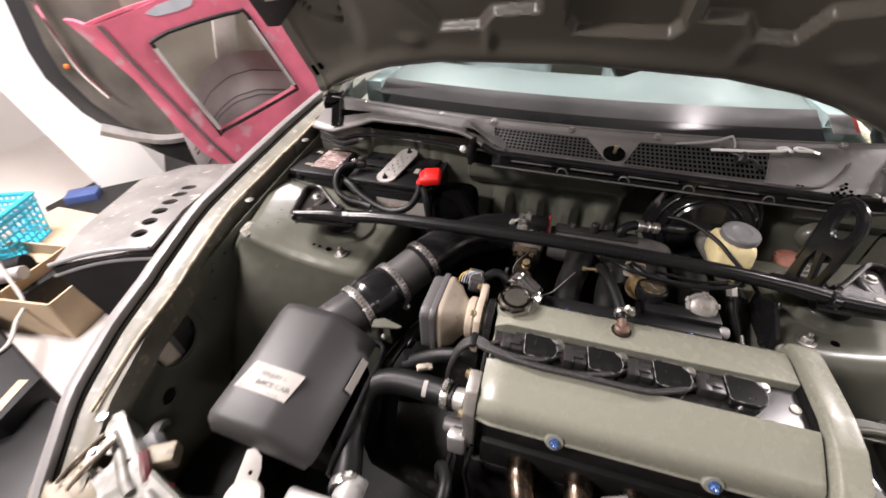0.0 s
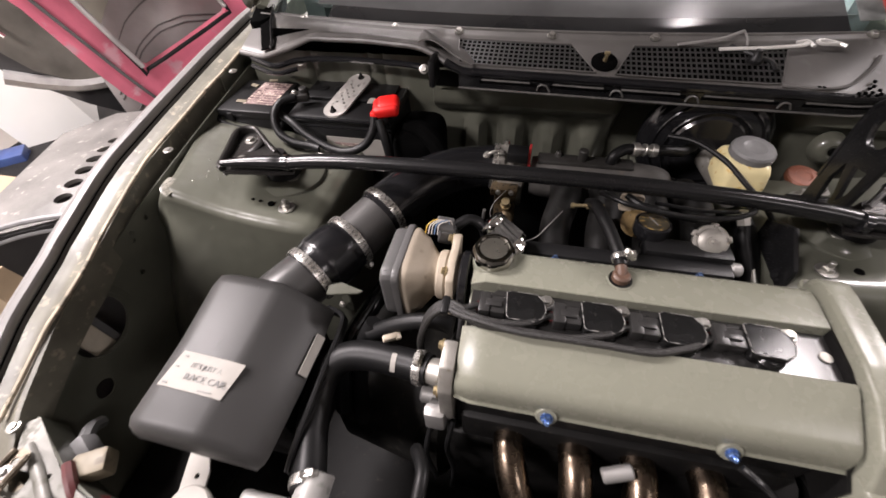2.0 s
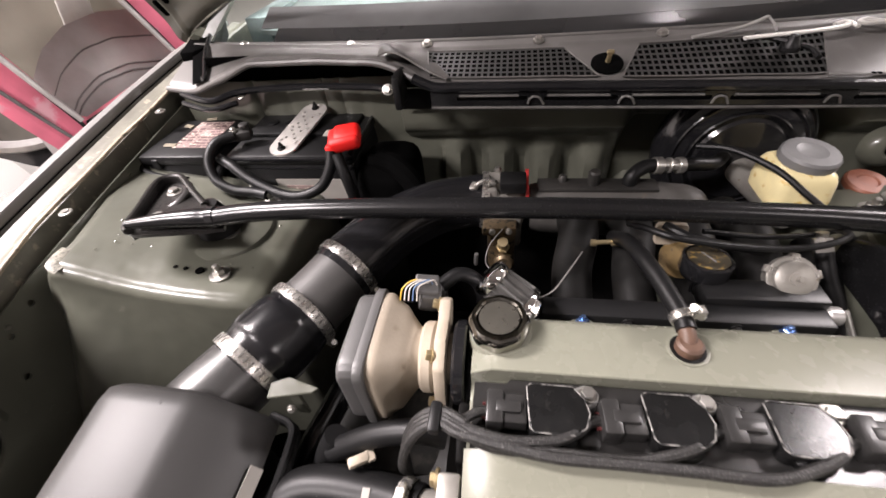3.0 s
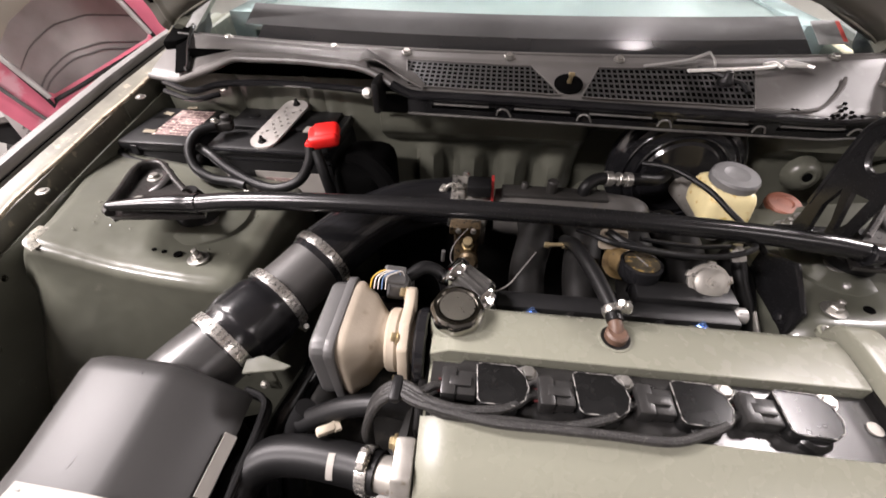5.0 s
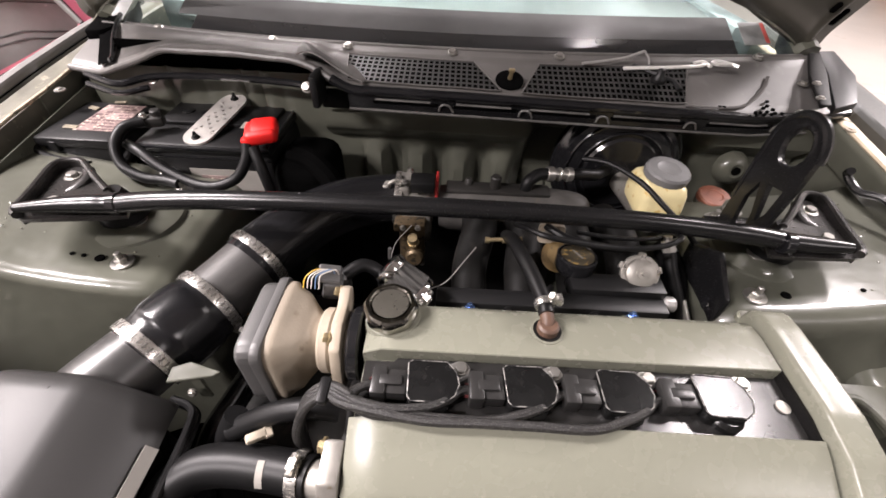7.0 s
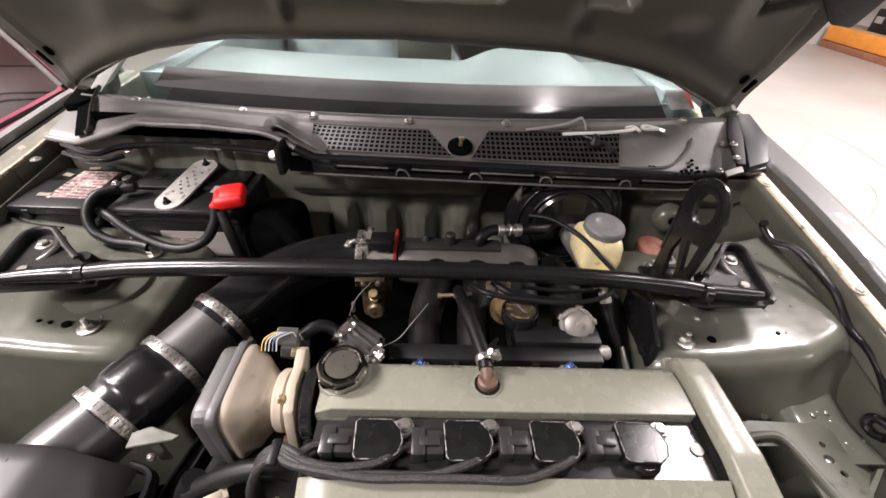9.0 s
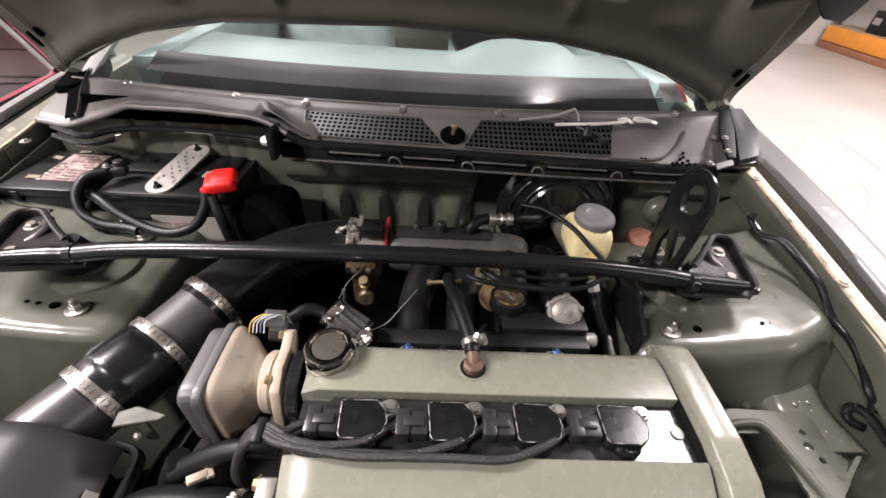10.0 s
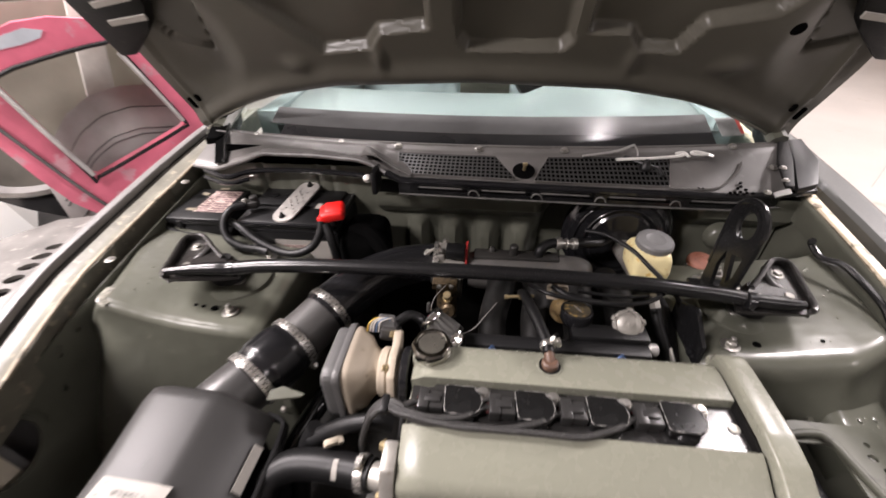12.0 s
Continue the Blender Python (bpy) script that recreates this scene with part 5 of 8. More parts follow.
lathe(bm, [(0.006, -0.045), (0.006, -0.02), (0.023, -0.018), (0.026, -0.012), (0.026, 0.004), (0.0235, 0.006), (0.022, 0.003)], (0.150, 0.176, 0.834), (0.152, 0.184, 0.90), 32)
gg = part("fuel_gauge", bm, gloss_black, engine, "small black-rimmed pressure gauge with a yellowed dial")
dial = mat("dial", (0.05, 0.042, 0.028), 0.4, var=0.4, scale=60, dirt=(0.24, 0.16, 0.05), dirt_at=0.56)
bm = B()
lathe(bm, [(0.0215, 0.0), (0.0215, 0.0006)], (0.1502, 0.1766, 0.8388), (0.152, 0.184, 0.90), 28)
part("dial", bm, dial, gg)
bm = B()
box(bm, (0, 0, 0), (0.002, 0.02, 0.0005), 0, 1, aim((0.1502, 0.1766, 0.8396), (0.152, 0.184, 0.90))[0] @ pose(0, 0, 0.0008, 0, 0, 40))
part("needle", bm, ink, gg)
bm = B()
prism(bm, rrect(-0.018, -0.013, 0.018, 0.013, 0.005), lambda a, b, w: (0.124 + a, 0.222 + b * 0.3 + w, 0.834 + b), -0.003, 0.003, 0.001, 1)
lb = part("lifting_bracket", bm, cast_tan, engine, "pale tan metal bracket")
bm = B()
lathe(bm, [(0.010, -0.03), (0.022, -0.012), (0.024, 0.0), (0.016, 0.006)], (0.136, 0.202, 0.812), (0.128, 0.17, 0.86), 20)
part("bracket_boss", bm, mat("ochre_cast", (0.20, 0.135, 0.055), 0.5, metal=0.2, var=0.3, scale=50, bump=0.1, dirt=(0.05, 0.04, 0.03), dirt_at=0.6), engine, "ochre-stained cast boss")
bm = B()
tube(bm, [(0.075, 0.225, 0.845), (0.082, 0.190, 0.868), (0.098, 0.170, 0.875), (0.132, 0.165, 0.871), (0.195, 0.165, 0.865), (0.241, 0.167, 0.869), (0.270, 0.180, 0.872), (0.285, 0.22, 0.85)], 0.0036, 10, 6)
part("vacuum_hose", bm, rubber, engine, "thin black vacuum hose")
for dx in (-0.009, 0.009):
    bolt_on(lb, (0.124 + dx, 0.217, 0.836), (0, -1, 0.4), 0.004, 0.004, 1.2)
# breather hose and its brown elbow
bm = B()
tube(bm, [(0.091, 0.050, 0.849), (0.0905, 0.058, 0.856), (0.0895, 0.068, 0.860)], 0.0074, 14, 5)
lathe(bm, [(0.0115, 0), (0.0115, 0.008), (0.009, 0.010)], (0.091, 0.050, 0.847), (0.091, 0.052, 0.9), 18)
elbow_brown = mat("elbow_brown", (0.085, 0.048, 0.032), 0.5, var=0.3, scale=60)
part("breather_elbow", bm, elbow_brown, engine, "brown breather elbow")
bm = B()
tube(bm, [(0.0898, 0.062, 0.859), (0.088, 0.078, 0.862), (0.079, 0.115, 0.865), (0.070, 0.150, 0.863), (0.066, 0.19, 0.848), (0.066, 0.24, 0.81)], 0.0086, 14, 6)
hs = part("breather_hose", bm, rubber, engine, "black rubber breather hose")
clamp(hs, (0.0885, 0.074, 0.8615), (-0.13, 1, 0.15), 0.0086, 0.008, (0.8, 0, 0.6))

# chrome breather filter
bm = B()
a0, a1 = Vector((-0.047, 0.105, 0.822)), Vector((-0.094, 0.128, 0.858))
lathe(bm, [(0.011, -0.010), (0.013, 0.0), (0.0255, 0.003), (0.0262, 0.006), (0.0255, 0.0105), (0.020, 0.011)], a0, a1, 36)
lathe(bm, [(0.014, 0.043), (0.0205, 0.044), (0.0215, 0.047), (0.0210, 0.054), (0.016, 0.0575), (0.004, 0.058)], a0, a1, 36)
fil = part("breather_filter", bm, chrome, engine, "small chrome cone breather filter")
bm = B()
lathe(bm, [(0.0240, 0.010), (0.0190, 0.0445)], a0, a1, 112, 14, 0.075)
part("pleats", bm, mat("pleat_dark", (0.09, 0.088, 0.084), 0.35, metal=0.6, var=0.2, scale=60), fil, "dark pleated gauze")
clamp(fil, a0 + (a1 - a0).normalized() * -0.001, a1 - a0, 0.011, 0.009, (0.6, -0.6, 0.4))

# throttle body
gasket_red = mat("gasket_red", (0.40, 0.03, 0.03), 0.5, var=0.2)
bm = B()
cyl(bm, (-0.105, 0.350, 0.785), (-0.045, 0.352, 0.776), 0.037, None, 30, 0.003)
box(bm, (-0.072, 0.335, 0.765), (0.05, 0.06, 0.075), 0.006)
box(bm, (-0.078, 0.348, 0.822), (0.045, 0.03, 0.018), 0.004)
tb = part("throttle_body", bm, cast_alu, engine, "cast alloy throttle body")
bm = B()
prism(bm, rrect(0.325, 0.775, 0.388, 0.8235, 0.010), lambda a, b, w: (w, a, b), -0.0425, -0.038)
part("red_gasket", bm, gasket_red, tb, "thin red gasket")
bm = B()
box(bm, (-0.062, 0.335, 0.829), (0.038, 0.032, 0.020), 0.003)
part("throttle_sensor", bm, black_plastic, tb)
bronze = mat("bronze", (0.13, 0.095, 0.055), 0.42, metal=0.6, var=0.35, scale=40, grain=300, bump=0.1, dirt=(0.03, 0.026, 0.02), dirt_at=0.55)
bm = B()
box(bm, (-0.077, 0.302, 0.733), (0.042, 0.034, 0.088), 0.012, 3)
box(bm, (-0.080, 0.298, 0.776), (0.050, 0.030, 0.016), 0.003, 2)
lathe(bm, [(0.016, 0.0), (0.016, 0.010), (0.012, 0.014), (0.008, 0.014)], (-0.072, 0.287, 0.716), (-0.072, 0.18, 0.735), 20)
iv = part("idle_valve", bm, bronze, tb, "bronze-coloured idle valve under the throttle")
bm = B()
cyl(bm, (-0.074, 0.284, 0.748), (-0.074, 0.274, 0.766), 0.008, None, 16, 0.001)
cyl(bm, (-0.074, 0.286, 0.744), (-0.074, 0.283, 0.750), 0.0105, None, 6)
part("brass_pipe", bm, brass, iv, "short brass pipe stub")
bm = B()
tube(bm, [(-0.118, 0.302, 0.690), (-0.117, 0.300, 0.705), (-0.116, 0.299, 0.716)], 0.0035, 8, 3)
part("steel_pin", bm, bare_alu, iv)
for p in ((-0.090, 0.283, 0.778), (-0.066, 0.283, 0.779), (-0.060, 0.284, 0.700)):
    bolt_on(iv, p, (0, -1, 0.25), 0.0038, 0.004, 1.3, material=cast_alu)
bm = B()
box(bm, (-0.108, 0.345, 0.822), (0.032, 0.020, 0.007), 0.002, 1)
box(bm, (-0.092, 0.334, 0.812), (0.016, 0.022, 0.024), 0.003, 2)
box(bm, (-0.122, 0.340, 0.812), (0.008, 0.026, 0.026), 0.002, 1)
tube(bm, [(-0.116, 0.33, 0.822), (-0.114, 0.325, 0.832), (-0.105, 0.328, 0.836)], 0.003, 8, 4)
part("cable_bracket", bm, cast_alu, tb, "pale throttle cable bracket")
for p in ((-0.09, 0.33, 0.832), (-0.085, 0.366, 0.83), (-0.09, 0.30, 0.775)):
    bolt_on(tb, p, (0, 0, 1) if p[2] > 0.8 else (0, -1, 0), 0.0045, 0.006, 1.4)
wire = mat("wire", (0.22, 0.21, 0.20), 0.4, var=0.1)
bm = B()
tube(bm, [(-0.075, 0.275, 0.79), (-0.092, 0.24, 0.79), (-0.095, 0.20, 0.80), (-0.088, 0.165, 0.82), (-0.08, 0.14, 0.83)], 0.0008, 6, 6)
tube(bm, [(-0.04, 0.12, 0.82), (-0.018, 0.13, 0.825), (0.0, 0.155, 0.83), (0.02, 0.19, 0.83)], 0.0008, 6, 6)
part("throttle_cable", bm, wire, engine)
bm = B()
cyl(bm, (0.035, 0.215, 0.822), (0.085, 0.218, 0.825), 0.003, None, 10)
cyl(bm, (0.058, 0.216, 0.823), (0.075, 0.217, 0.824), 0.0055, None, 6)
cyl(bm, (0.034, 0.215, 0.822), (0.040, 0.215, 0.822), 0.0045, None, 10)
part("vacuum_fitting", bm, brass, engine)

# ---- ignition coils ----
lead_red = mat("lead_red", (0.06, 0.008, 0.008), 0.5, var=0.2)


coil_black = mat("coil_black", (0.008, 0.008, 0.008), 0.18, var=0.35, scale=40, grain=700, bump=0.06, spec=0.28, dirt=(0.014, 0.0135, 0.013), dirt_at=0.62)


connector_grey = mat("connector_grey", (0.021, 0.0205, 0.020), 0.33, var=0.2, scale=40, grain=700, bump=0.04)


def coil():
    th = thing("ignition_coil", "black plug-top ignition coil with worn bright edges", "ignition coil", "coils along the valve cover")
    out = [(-0.0495, 0.001), (-0.0475, -0.034), (-0.044, -0.0375), (-0.013, -0.0375), (-0.004, -0.031), (0.000, -0.019), (-0.003, -0.007), (-0.012, 0.0035), (-0.046, 0.0035)]
    bm = B()
    prism(bm, out, lambda a, b, w: (a, b, w), 0.0, 0.0165, 0.0014, 2)
    lathe(bm, [(0.0155, -0.002), (0.0155, 0.006), (0.012, 0.010)], (-0.024, -0.030, 0.0), (-0.024, -0.030, 1), 22)
    body = part("body", bm, coil_black, th, "", 18)
    bm = B()
    loop = [(a * 0.985 - 0.0004, b * 0.985, 0.0168) for a, b in out]
    tube(bm, loop + [loop[0]], 0.0006, 6, 1)
    part("worn_edge", bm, worn_rim, body, "bright worn rim")
    bm = B()
    prism(bm, [(-0.006, -0.016), (-0.001, -0.010), (0.009, -0.004), (0.0105, 0.003), (0.006, 0.0095), (-0.001, 0.0105), (-0.012, 0.005)], lambda a, b, w: (a, b, w), 0.001, 0.009, 0.001, 1)
    part("ear", bm, bare_alu, th, "metal fixing ear")
    bolt_on(th, (0.001, 0.001, 0.009), (0, 0, 1), 0.0062, 0.006, 1.25)
    bm = B()
    box(bm, (-0.064, -0.018, 0.0075), (0.030, 0.025, 0.015), 0.002)
    box(bm, (-0.075, -0.018, 0.0085), (0.014, 0.029, 0.019), 0.002)
    box(bm, (-0.064, -0.018, 0.0165), (0.020, 0.010, 0.004), 0.001)
    con = part("connector", bm, connector_grey, th)
    bm = B()
    for k, y in enumerate((-0.024, -0.018, -0.012)):
        cyl(bm, (-0.081, y, 0.006), (-0.0855, y, 0.006), 0.0014, None, 6)
    part("lead", bm, lead_red, con, "dull red wire ends")
    return th


first = coil()
first.matrix_basis = Matrix.Translation((0, 0, 0.8345))
for i in (1, 2, 3):
    copy_thing(first, Matrix.Translation((0.09 * i, 0, 0.8345)) @ pose(0, 0, 0, (0, -0.6, 0.6, 0.0)[i], (0, 0.8, -0.6, 0.0)[i], (0, 1.0, -1.5, -2.0)[i]))

# ---- the loom to the coils ----
# the pale dirt dots are painted highlights on the woven strands
braid = mat("braid", (0.010, 0.0095, 0.009), 0.5, var=0.3, scale=230, grain=900, bump=0.8, dirt=(0.075, 0.072, 0.068), dirt_at=0.57)
loom = thing("wiring_loom", "braided black wiring loom running to the coils", "wiring loom")
for i in range(4):
    x = 0.09 * i
    y = -0.0415 - 0.0044 * i
    pts = [(x - 0.082, -0.019, 0.8425), (x - 0.091, -0.023, 0.8440), (x - 0.102, -0.033, 0.8470)]
    if i:
        pts += [(x - 0.122, -0.0405 - 0.001 * i, 0.8475 + 0.001 * i)] + [(q, y, 0.8485 + 0.0042 * (i % 2)) for q in np.arange(x - 0.155, -0.085, -0.05)]
    pts += [(-0.098, -0.036 - 0.003 * i, 0.853), (-0.118, -0.026 - 0.0035 * i, 0.850), (-0.136, -0.027 - 0.004 * i, 0.838), (-0.149, -0.030 - 0.005 * i, 0.814), (-0.158, -0.032 - 0.005 * i, 0.775), (-0.165, -0.03, 0.70)]
    bm = B()
    tube(bm, pts, 0.0043, 10, 6)
    part("cable", bm, braid, loom)
bm = B()
box(bm, (-0.122, -0.033, 0.852), (0.010, 0.026, 0.010), 0.003)
part("cable_tie", bm, rubber, loom)

# ---- distributor ----
dist = thing("distributor", "tan cast distributor with a grey plastic cap", "distributor")
bm = B()
prism(bm, rrect(-0.008, 0.735, 0.102, 0.838, 0.018), lambda a, b, w: (w, a + 0.06 * (w + 0.2), b), -0.234, -0.207, 0.006, 3)
prism(bm, rrect(-0.013, 0.731, 0.107, 0.842, 0.016), lambda a, b, w: (w, a + 0.06 * (w + 0.2), b), -0.214, -0.203, 0.002, 2)
part("cap", bm, grey_plastic, dist, "grey plastic cap")
t = B()
prof = [(-0.203, 0.0570, 0.055), (-0.197, 0.0575, 0.0555), (-0.192, 0.056, 0.054), (-0.188, 0.052, 0.050), (-0.178, 0.047, 0.046), (-0.170, 0.038, 0.038), (-0.162, 0.031, 0.032), (-0.150, 0.028, 0.029), (-0.122, 0.028, 0.029)]
rings = []
for x, ry, rz in prof:
    e = lerp(x, (-0.203, -0.172, -0.148), (0.34, 0.42, 1.0))
    rings.append([t.verts.new((x, 0.048 + ry * math.copysign(abs(math.cos(a)) ** e, math.cos(a)), 0.785 + rz * math.copysign(abs(math.sin(a)) ** e, math.sin(a)))) for a in [2 * math.pi * k / 40 for k in range(40)]])
for a, b in zip(rings, rings[1:]):
    for k in range(40):
        t.faces.new((a[k], a[(k + 1) % 40], b[(k + 1) % 40], b[k]))
t.faces.new(rings[0]), t.faces.new(rings[-1][::-1])
lathe(t, [(0.026, 0.0), (0.0365, 0.001), (0.039, 0.004), (0.039, 0.013), (0.0365, 0.016), (0.026, 0.017)], (-0.157, 0.048, 0.788), (0.0, 0.048, 0.788), 36)
prism(t, [(0.000, 0.748), (0.012, 0.742), (0.034, 0.752), (0.064, 0.762), (0.082, 0.790), (0.098, 0.812), (0.102, 0.828), (0.090, 0.838), (0.070, 0.830), (0.040, 0.832), (0.014, 0.816), (0.006, 0.786)], lambda a, b, w: (w, a, b), -0.140, -0.127, 0.003, 2)
prism(t, [(-0.190, 0.822), (-0.168, 0.819), (-0.150, 0.808), (-0.150, 0.790), (-0.190, 0.790)], lambda a, b, w: (a, w, b), 0.036, 0.044, 0.002, 1)
part("housing", t, cast_tan, dist, "tan cast alloy housing")
for y, z in ((0.092, 0.826), (0.030, 0.818), (0.012, 0.754)):
    bolt_on(dist, (-0.141, y, z), (-1, -0.15, 0.35), 0.006, 0.008, 1.4, material=brass)
bm = B()
lathe(bm, [(0.043, 0), (0.046, 0.003), (0.046, 0.012), (0.043, 0.014)], (-0.121, 0.046, 0.785), (0, 0.046, 0.785), 32)
part("seal_ring", bm, gloss_black, dist)
bm = B()
box(bm, (-0.156, 0.108, 0.818), (0.024, 0.022, 0.034), 0.004, 2, pose(0, 0, 0, 12, 14, 10))
box(bm, (-0.157, 0.110, 0.838), (0.028, 0.026, 0.006), 0.002, 1, pose(0, 0, 0, 12, 14, 10))
box(bm, (-0.150, 0.128, 0.805), (0.022, 0.02, 0.03), 0.004, 2)
plug = part("plug", bm, grey_plastic, dist, "dark grey connector plug")
for k, col in enumerate(((0.65, 0.42, 0.06), (0.60, 0.57, 0.52), (0.60, 0.57, 0.52), (0.12, 0.20, 0.34), (0.55, 0.52, 0.48))):
    wm = mat("lead_colour", col, 0.4, var=0.1, bump=0.0)
    bm = B()
    dx = 0.0048 * k
    tube(bm, [(-0.186 + dx, 0.090, 0.832), (-0.184 + dx, 0.098, 0.842 + 0.001 * k), (-0.176 + dx, 0.105, 0.847), (-0.168 + dx, 0.110, 0.846), (-0.165 + dx, 0.110, 0.838)], 0.0008, 6, 5)
    part("lead", bm, wm, plug)
bm = B()
tube(bm, [(-0.145, 0.125, 0.82), (-0.125, 0.14, 0.825), (-0.105, 0.142, 0.815), (-0.095, 0.135, 0.79), (-0.10, 0.13, 0.74)], 0.009, 12, 6)
part("lead_sleeve", bm, rubber, dist)

for ob in [dist]:
    ob.matrix_basis = Matrix.Translation((0.004, 0.002, 0.020)) @ Matrix.Translation((-0.125, 0.046, 0.785)) @ Matrix.Scale(0.92, 4) @ Matrix.Translation((0.125, -0.046, -0.785))

# ---- strut tower bar ----
worn_black = mat("worn_black", (0.026, 0.0245, 0.0235), 0.30, metal=0.35, var=0.3, scale=30, grain=400, bump=0.02)
bar = thing("strut_tower_bar", "satin black steel brace bolted between the suspension towers", "strut bar")
bm = B()
tube(bm, [(-0.556, 0.172, 0.872, 0.006), (-0.510, 0.182, 0.872, 0.010), (-0.470, 0.189, 0.871, 0.0125), (-0.443, 0.193, 0.870, 0.0125), (-0.38, 0.197, 0.8765, 0.0125), (-0.25, 0.200, 0.882, 0.0125), (0.0, 0.203, 0.884, 0.0125), (0.22, 0.203, 0.879, 0.0125), (0.35, 0.201, 0.870, 0.0125), (0.41, 0.199, 0.862, 0.0125), (0.44, 0.197, 0.860, 0.0125), (0.466, 0.194, 0.861, 0.011), (0.492, 0.190, 0.864, 0.007)], 0.0125, 20, 6)
part("tube", bm, satin_black, bar)
for sx in (-1, 1):
    def br_at(a, b, w):
        if sx < 0:
            return Vector((a, b, w))
        x = flip(a) + 0.002
        return Vector((0.412 + (x - 0.412) * 0.89, b + 0.16 * (x - 0.412), w - 0.006))
    out = [(-0.432, 0.186), (-0.46, 0.178), (-0.550, 0.166), (-0.565, 0.171), (-0.569, 0.186), (-0.599, 0.282), (-0.593, 0.300), (-0.570, 0.303), (-0.548, 0.284), (-0.522, 0.262), (-0.480, 0.232), (-0.445, 0.211)]
    bm = B()
    plate(bm, out, [circle(-0.505, 0.214, 0.004, 10)], lambda a, b, w: br_at(a, b, w + lerp(b, (0.17, 0.21, 0.25), (0.008, 0.003, 0.0))), 0.846, 0.851)
    # folded outer wall, low at the back and full height beside the tip
    wall = [Vector(q) for q in smooth_line([(-0.556, 0.168, 0), (-0.567, 0.178, 0), (-0.580, 0.222, 0), (-0.598, 0.280, 0), (-0.592, 0.299, 0), (-0.572, 0.303, 0), (-0.550, 0.286, 0), (-0.524, 0.264, 0), (-0.498, 0.244, 0)], 4)]
    tall = [0.016, 0.016, 0.014, 0.013, 0.012, 0.011, 0.010, 0.007, 0.003]

    def wall_at(u, v):
        k = u * (len(wall) - 1)
        i = min(int(k), len(wall) - 2)
        p = wall[i].lerp(wall[i + 1], k - i)
        return br_at(p.x, p.y, 0.848 + v * lerp(u, np.linspace(0, 1, len(tall)), tall))
    sheet(bm, wall_at, 40, 3, 0.005)
    tube(bm, [wall_at(u, 1.0) for u in np.linspace(0, 1, 30)], 0.0052, 10, 1)
    # hump round the rear bolt
    tube(bm, [br_at(-0.553, 0.288, 0.853), br_at(-0.540, 0.270, 0.854), br_at(-0.542, 0.250, 0.851), br_at(-0.550, 0.238, 0.848)], 0.008, 10, 5, flat=0.8)
    prism(bm, [(-0.448, 0.196), (-0.545, 0.174), (-0.550, 0.179), (-0.448, 0.207)], br_at, 0.849, 0.862, 0.003, 2)
    mount = part("mount", bm, worn_black, bar, "worn black pressed mounting bracket")
    bm = B()
    cx = -0.505 if sx < 0 else flip(-0.505)
    lathe(bm, [(0.034, 0), (0.032, 0.012), (0.022, 0.022), (0.014, 0.044)], (cx, 0.256, 0.80), (cx, 0.250, 1.0), 32)
    part("top_mount", bm, rubber, bar, "black rubber top mount")
    for a, b in ((-0.565, 0.272), (-0.548, 0.212)):
        bolt_on(mount, br_at(a, b, 0.8515), (0, 0, 1), 0.0075, 0.007, 1.5)
    bm = B()
    lathe(bm, [(0.0130, -0.006), (0.0142, -0.005), (0.0142, 0.005), (0.0130, 0.006)], (-0.443 if sx < 0 else 0.412, 0.1935, 0.870 if sx < 0 else 0.862), (-0.38 if sx < 0 else 0.35, 0.197, 0.8765 if sx < 0 else 0.870), 24)
    part("collar", bm, gloss_black, bar)

# black ring holder beside the right tower
holder = thing("bottle_holder", "matt black bracket with an upright ring", "bracket")
bm = B()


def ring_at(a, b, w):
    return Vector((0.403, 0.260, 0.953)) + Vector((0.174, -0.985, 0)) * a + Vector((0, 0, 1)) * b + Vector((0.985, 0.174, 0)) * w


top_arc = [(0.0355 * math.cos(radians(k)), 0.006 + 0.041 * math.sin(radians(k))) for k in range(0, 181, 9)]
bm = B()
plate(bm, top_arc[::-1] + [(0.0355, -0.03), (0.033, -0.07), (0.031, -0.10), (0.027, -0.121), (0.008, -0.123), (0.003, -0.09), (-0.012, -0.048), (-0.020, -0.080), (-0.014, -0.136), (-0.038, -0.136), (-0.037, -0.09), (-0.0365, -0.04)],
      [circle(0.003, 0.008, 0.0205, 30, 0.028), [(0.000, -0.046), (0.023, -0.042), (0.021, -0.080), (0.013, -0.098)]], ring_at, -0.004, 0.004)
ringp = part("ring_plate", bm, satin_black, holder)
bm = B()
tube(bm, [ring_at(a, b, 0) for a, b in top_arc + [(-0.0365, -0.04), (-0.037, -0.09)]], 0.0055, 8, 1)
part("rolled_edge", bm, satin_black, ringp)
bm = B()
tube(bm, [ring_at(0.003 + 0.0205 * math.cos(radians(k)), 0.008 + 0.028 * math.sin(radians(k)), 0) for k in range(0, 361, 12)], 0.0048, 8, 1)
part("ring_lip", bm, satin_black, ringp)
bm = B()
for a, b in ((-0.026, -0.134), (0.018, -0.120)):
    p = ring_at(a, b, 0)
    tube(bm, [p, p + Vector((0.004, 0.004, -0.012)), Vector((p.x + 0.012, 0.272, 0.820))], 0.010, 8, 4, flat=0.45)
part("foot", bm, satin_black, holder)
bm = B()
box(bm, (0.415, 0.275, 0.818), (0.09, 0.05, 0.008), 0.003)
hb_ = part("foot_plate", bm, satin_black, holder)
bolt_on(hb_, (0.44, 0.262, 0.822), (0, 0, 1), 0.0075, 0.008, 1.5)

# ---- intake pipe ----
pipe = thing("intake_pipe", "black intake pipe with silicone joiners and steel clips", "intake pipe")
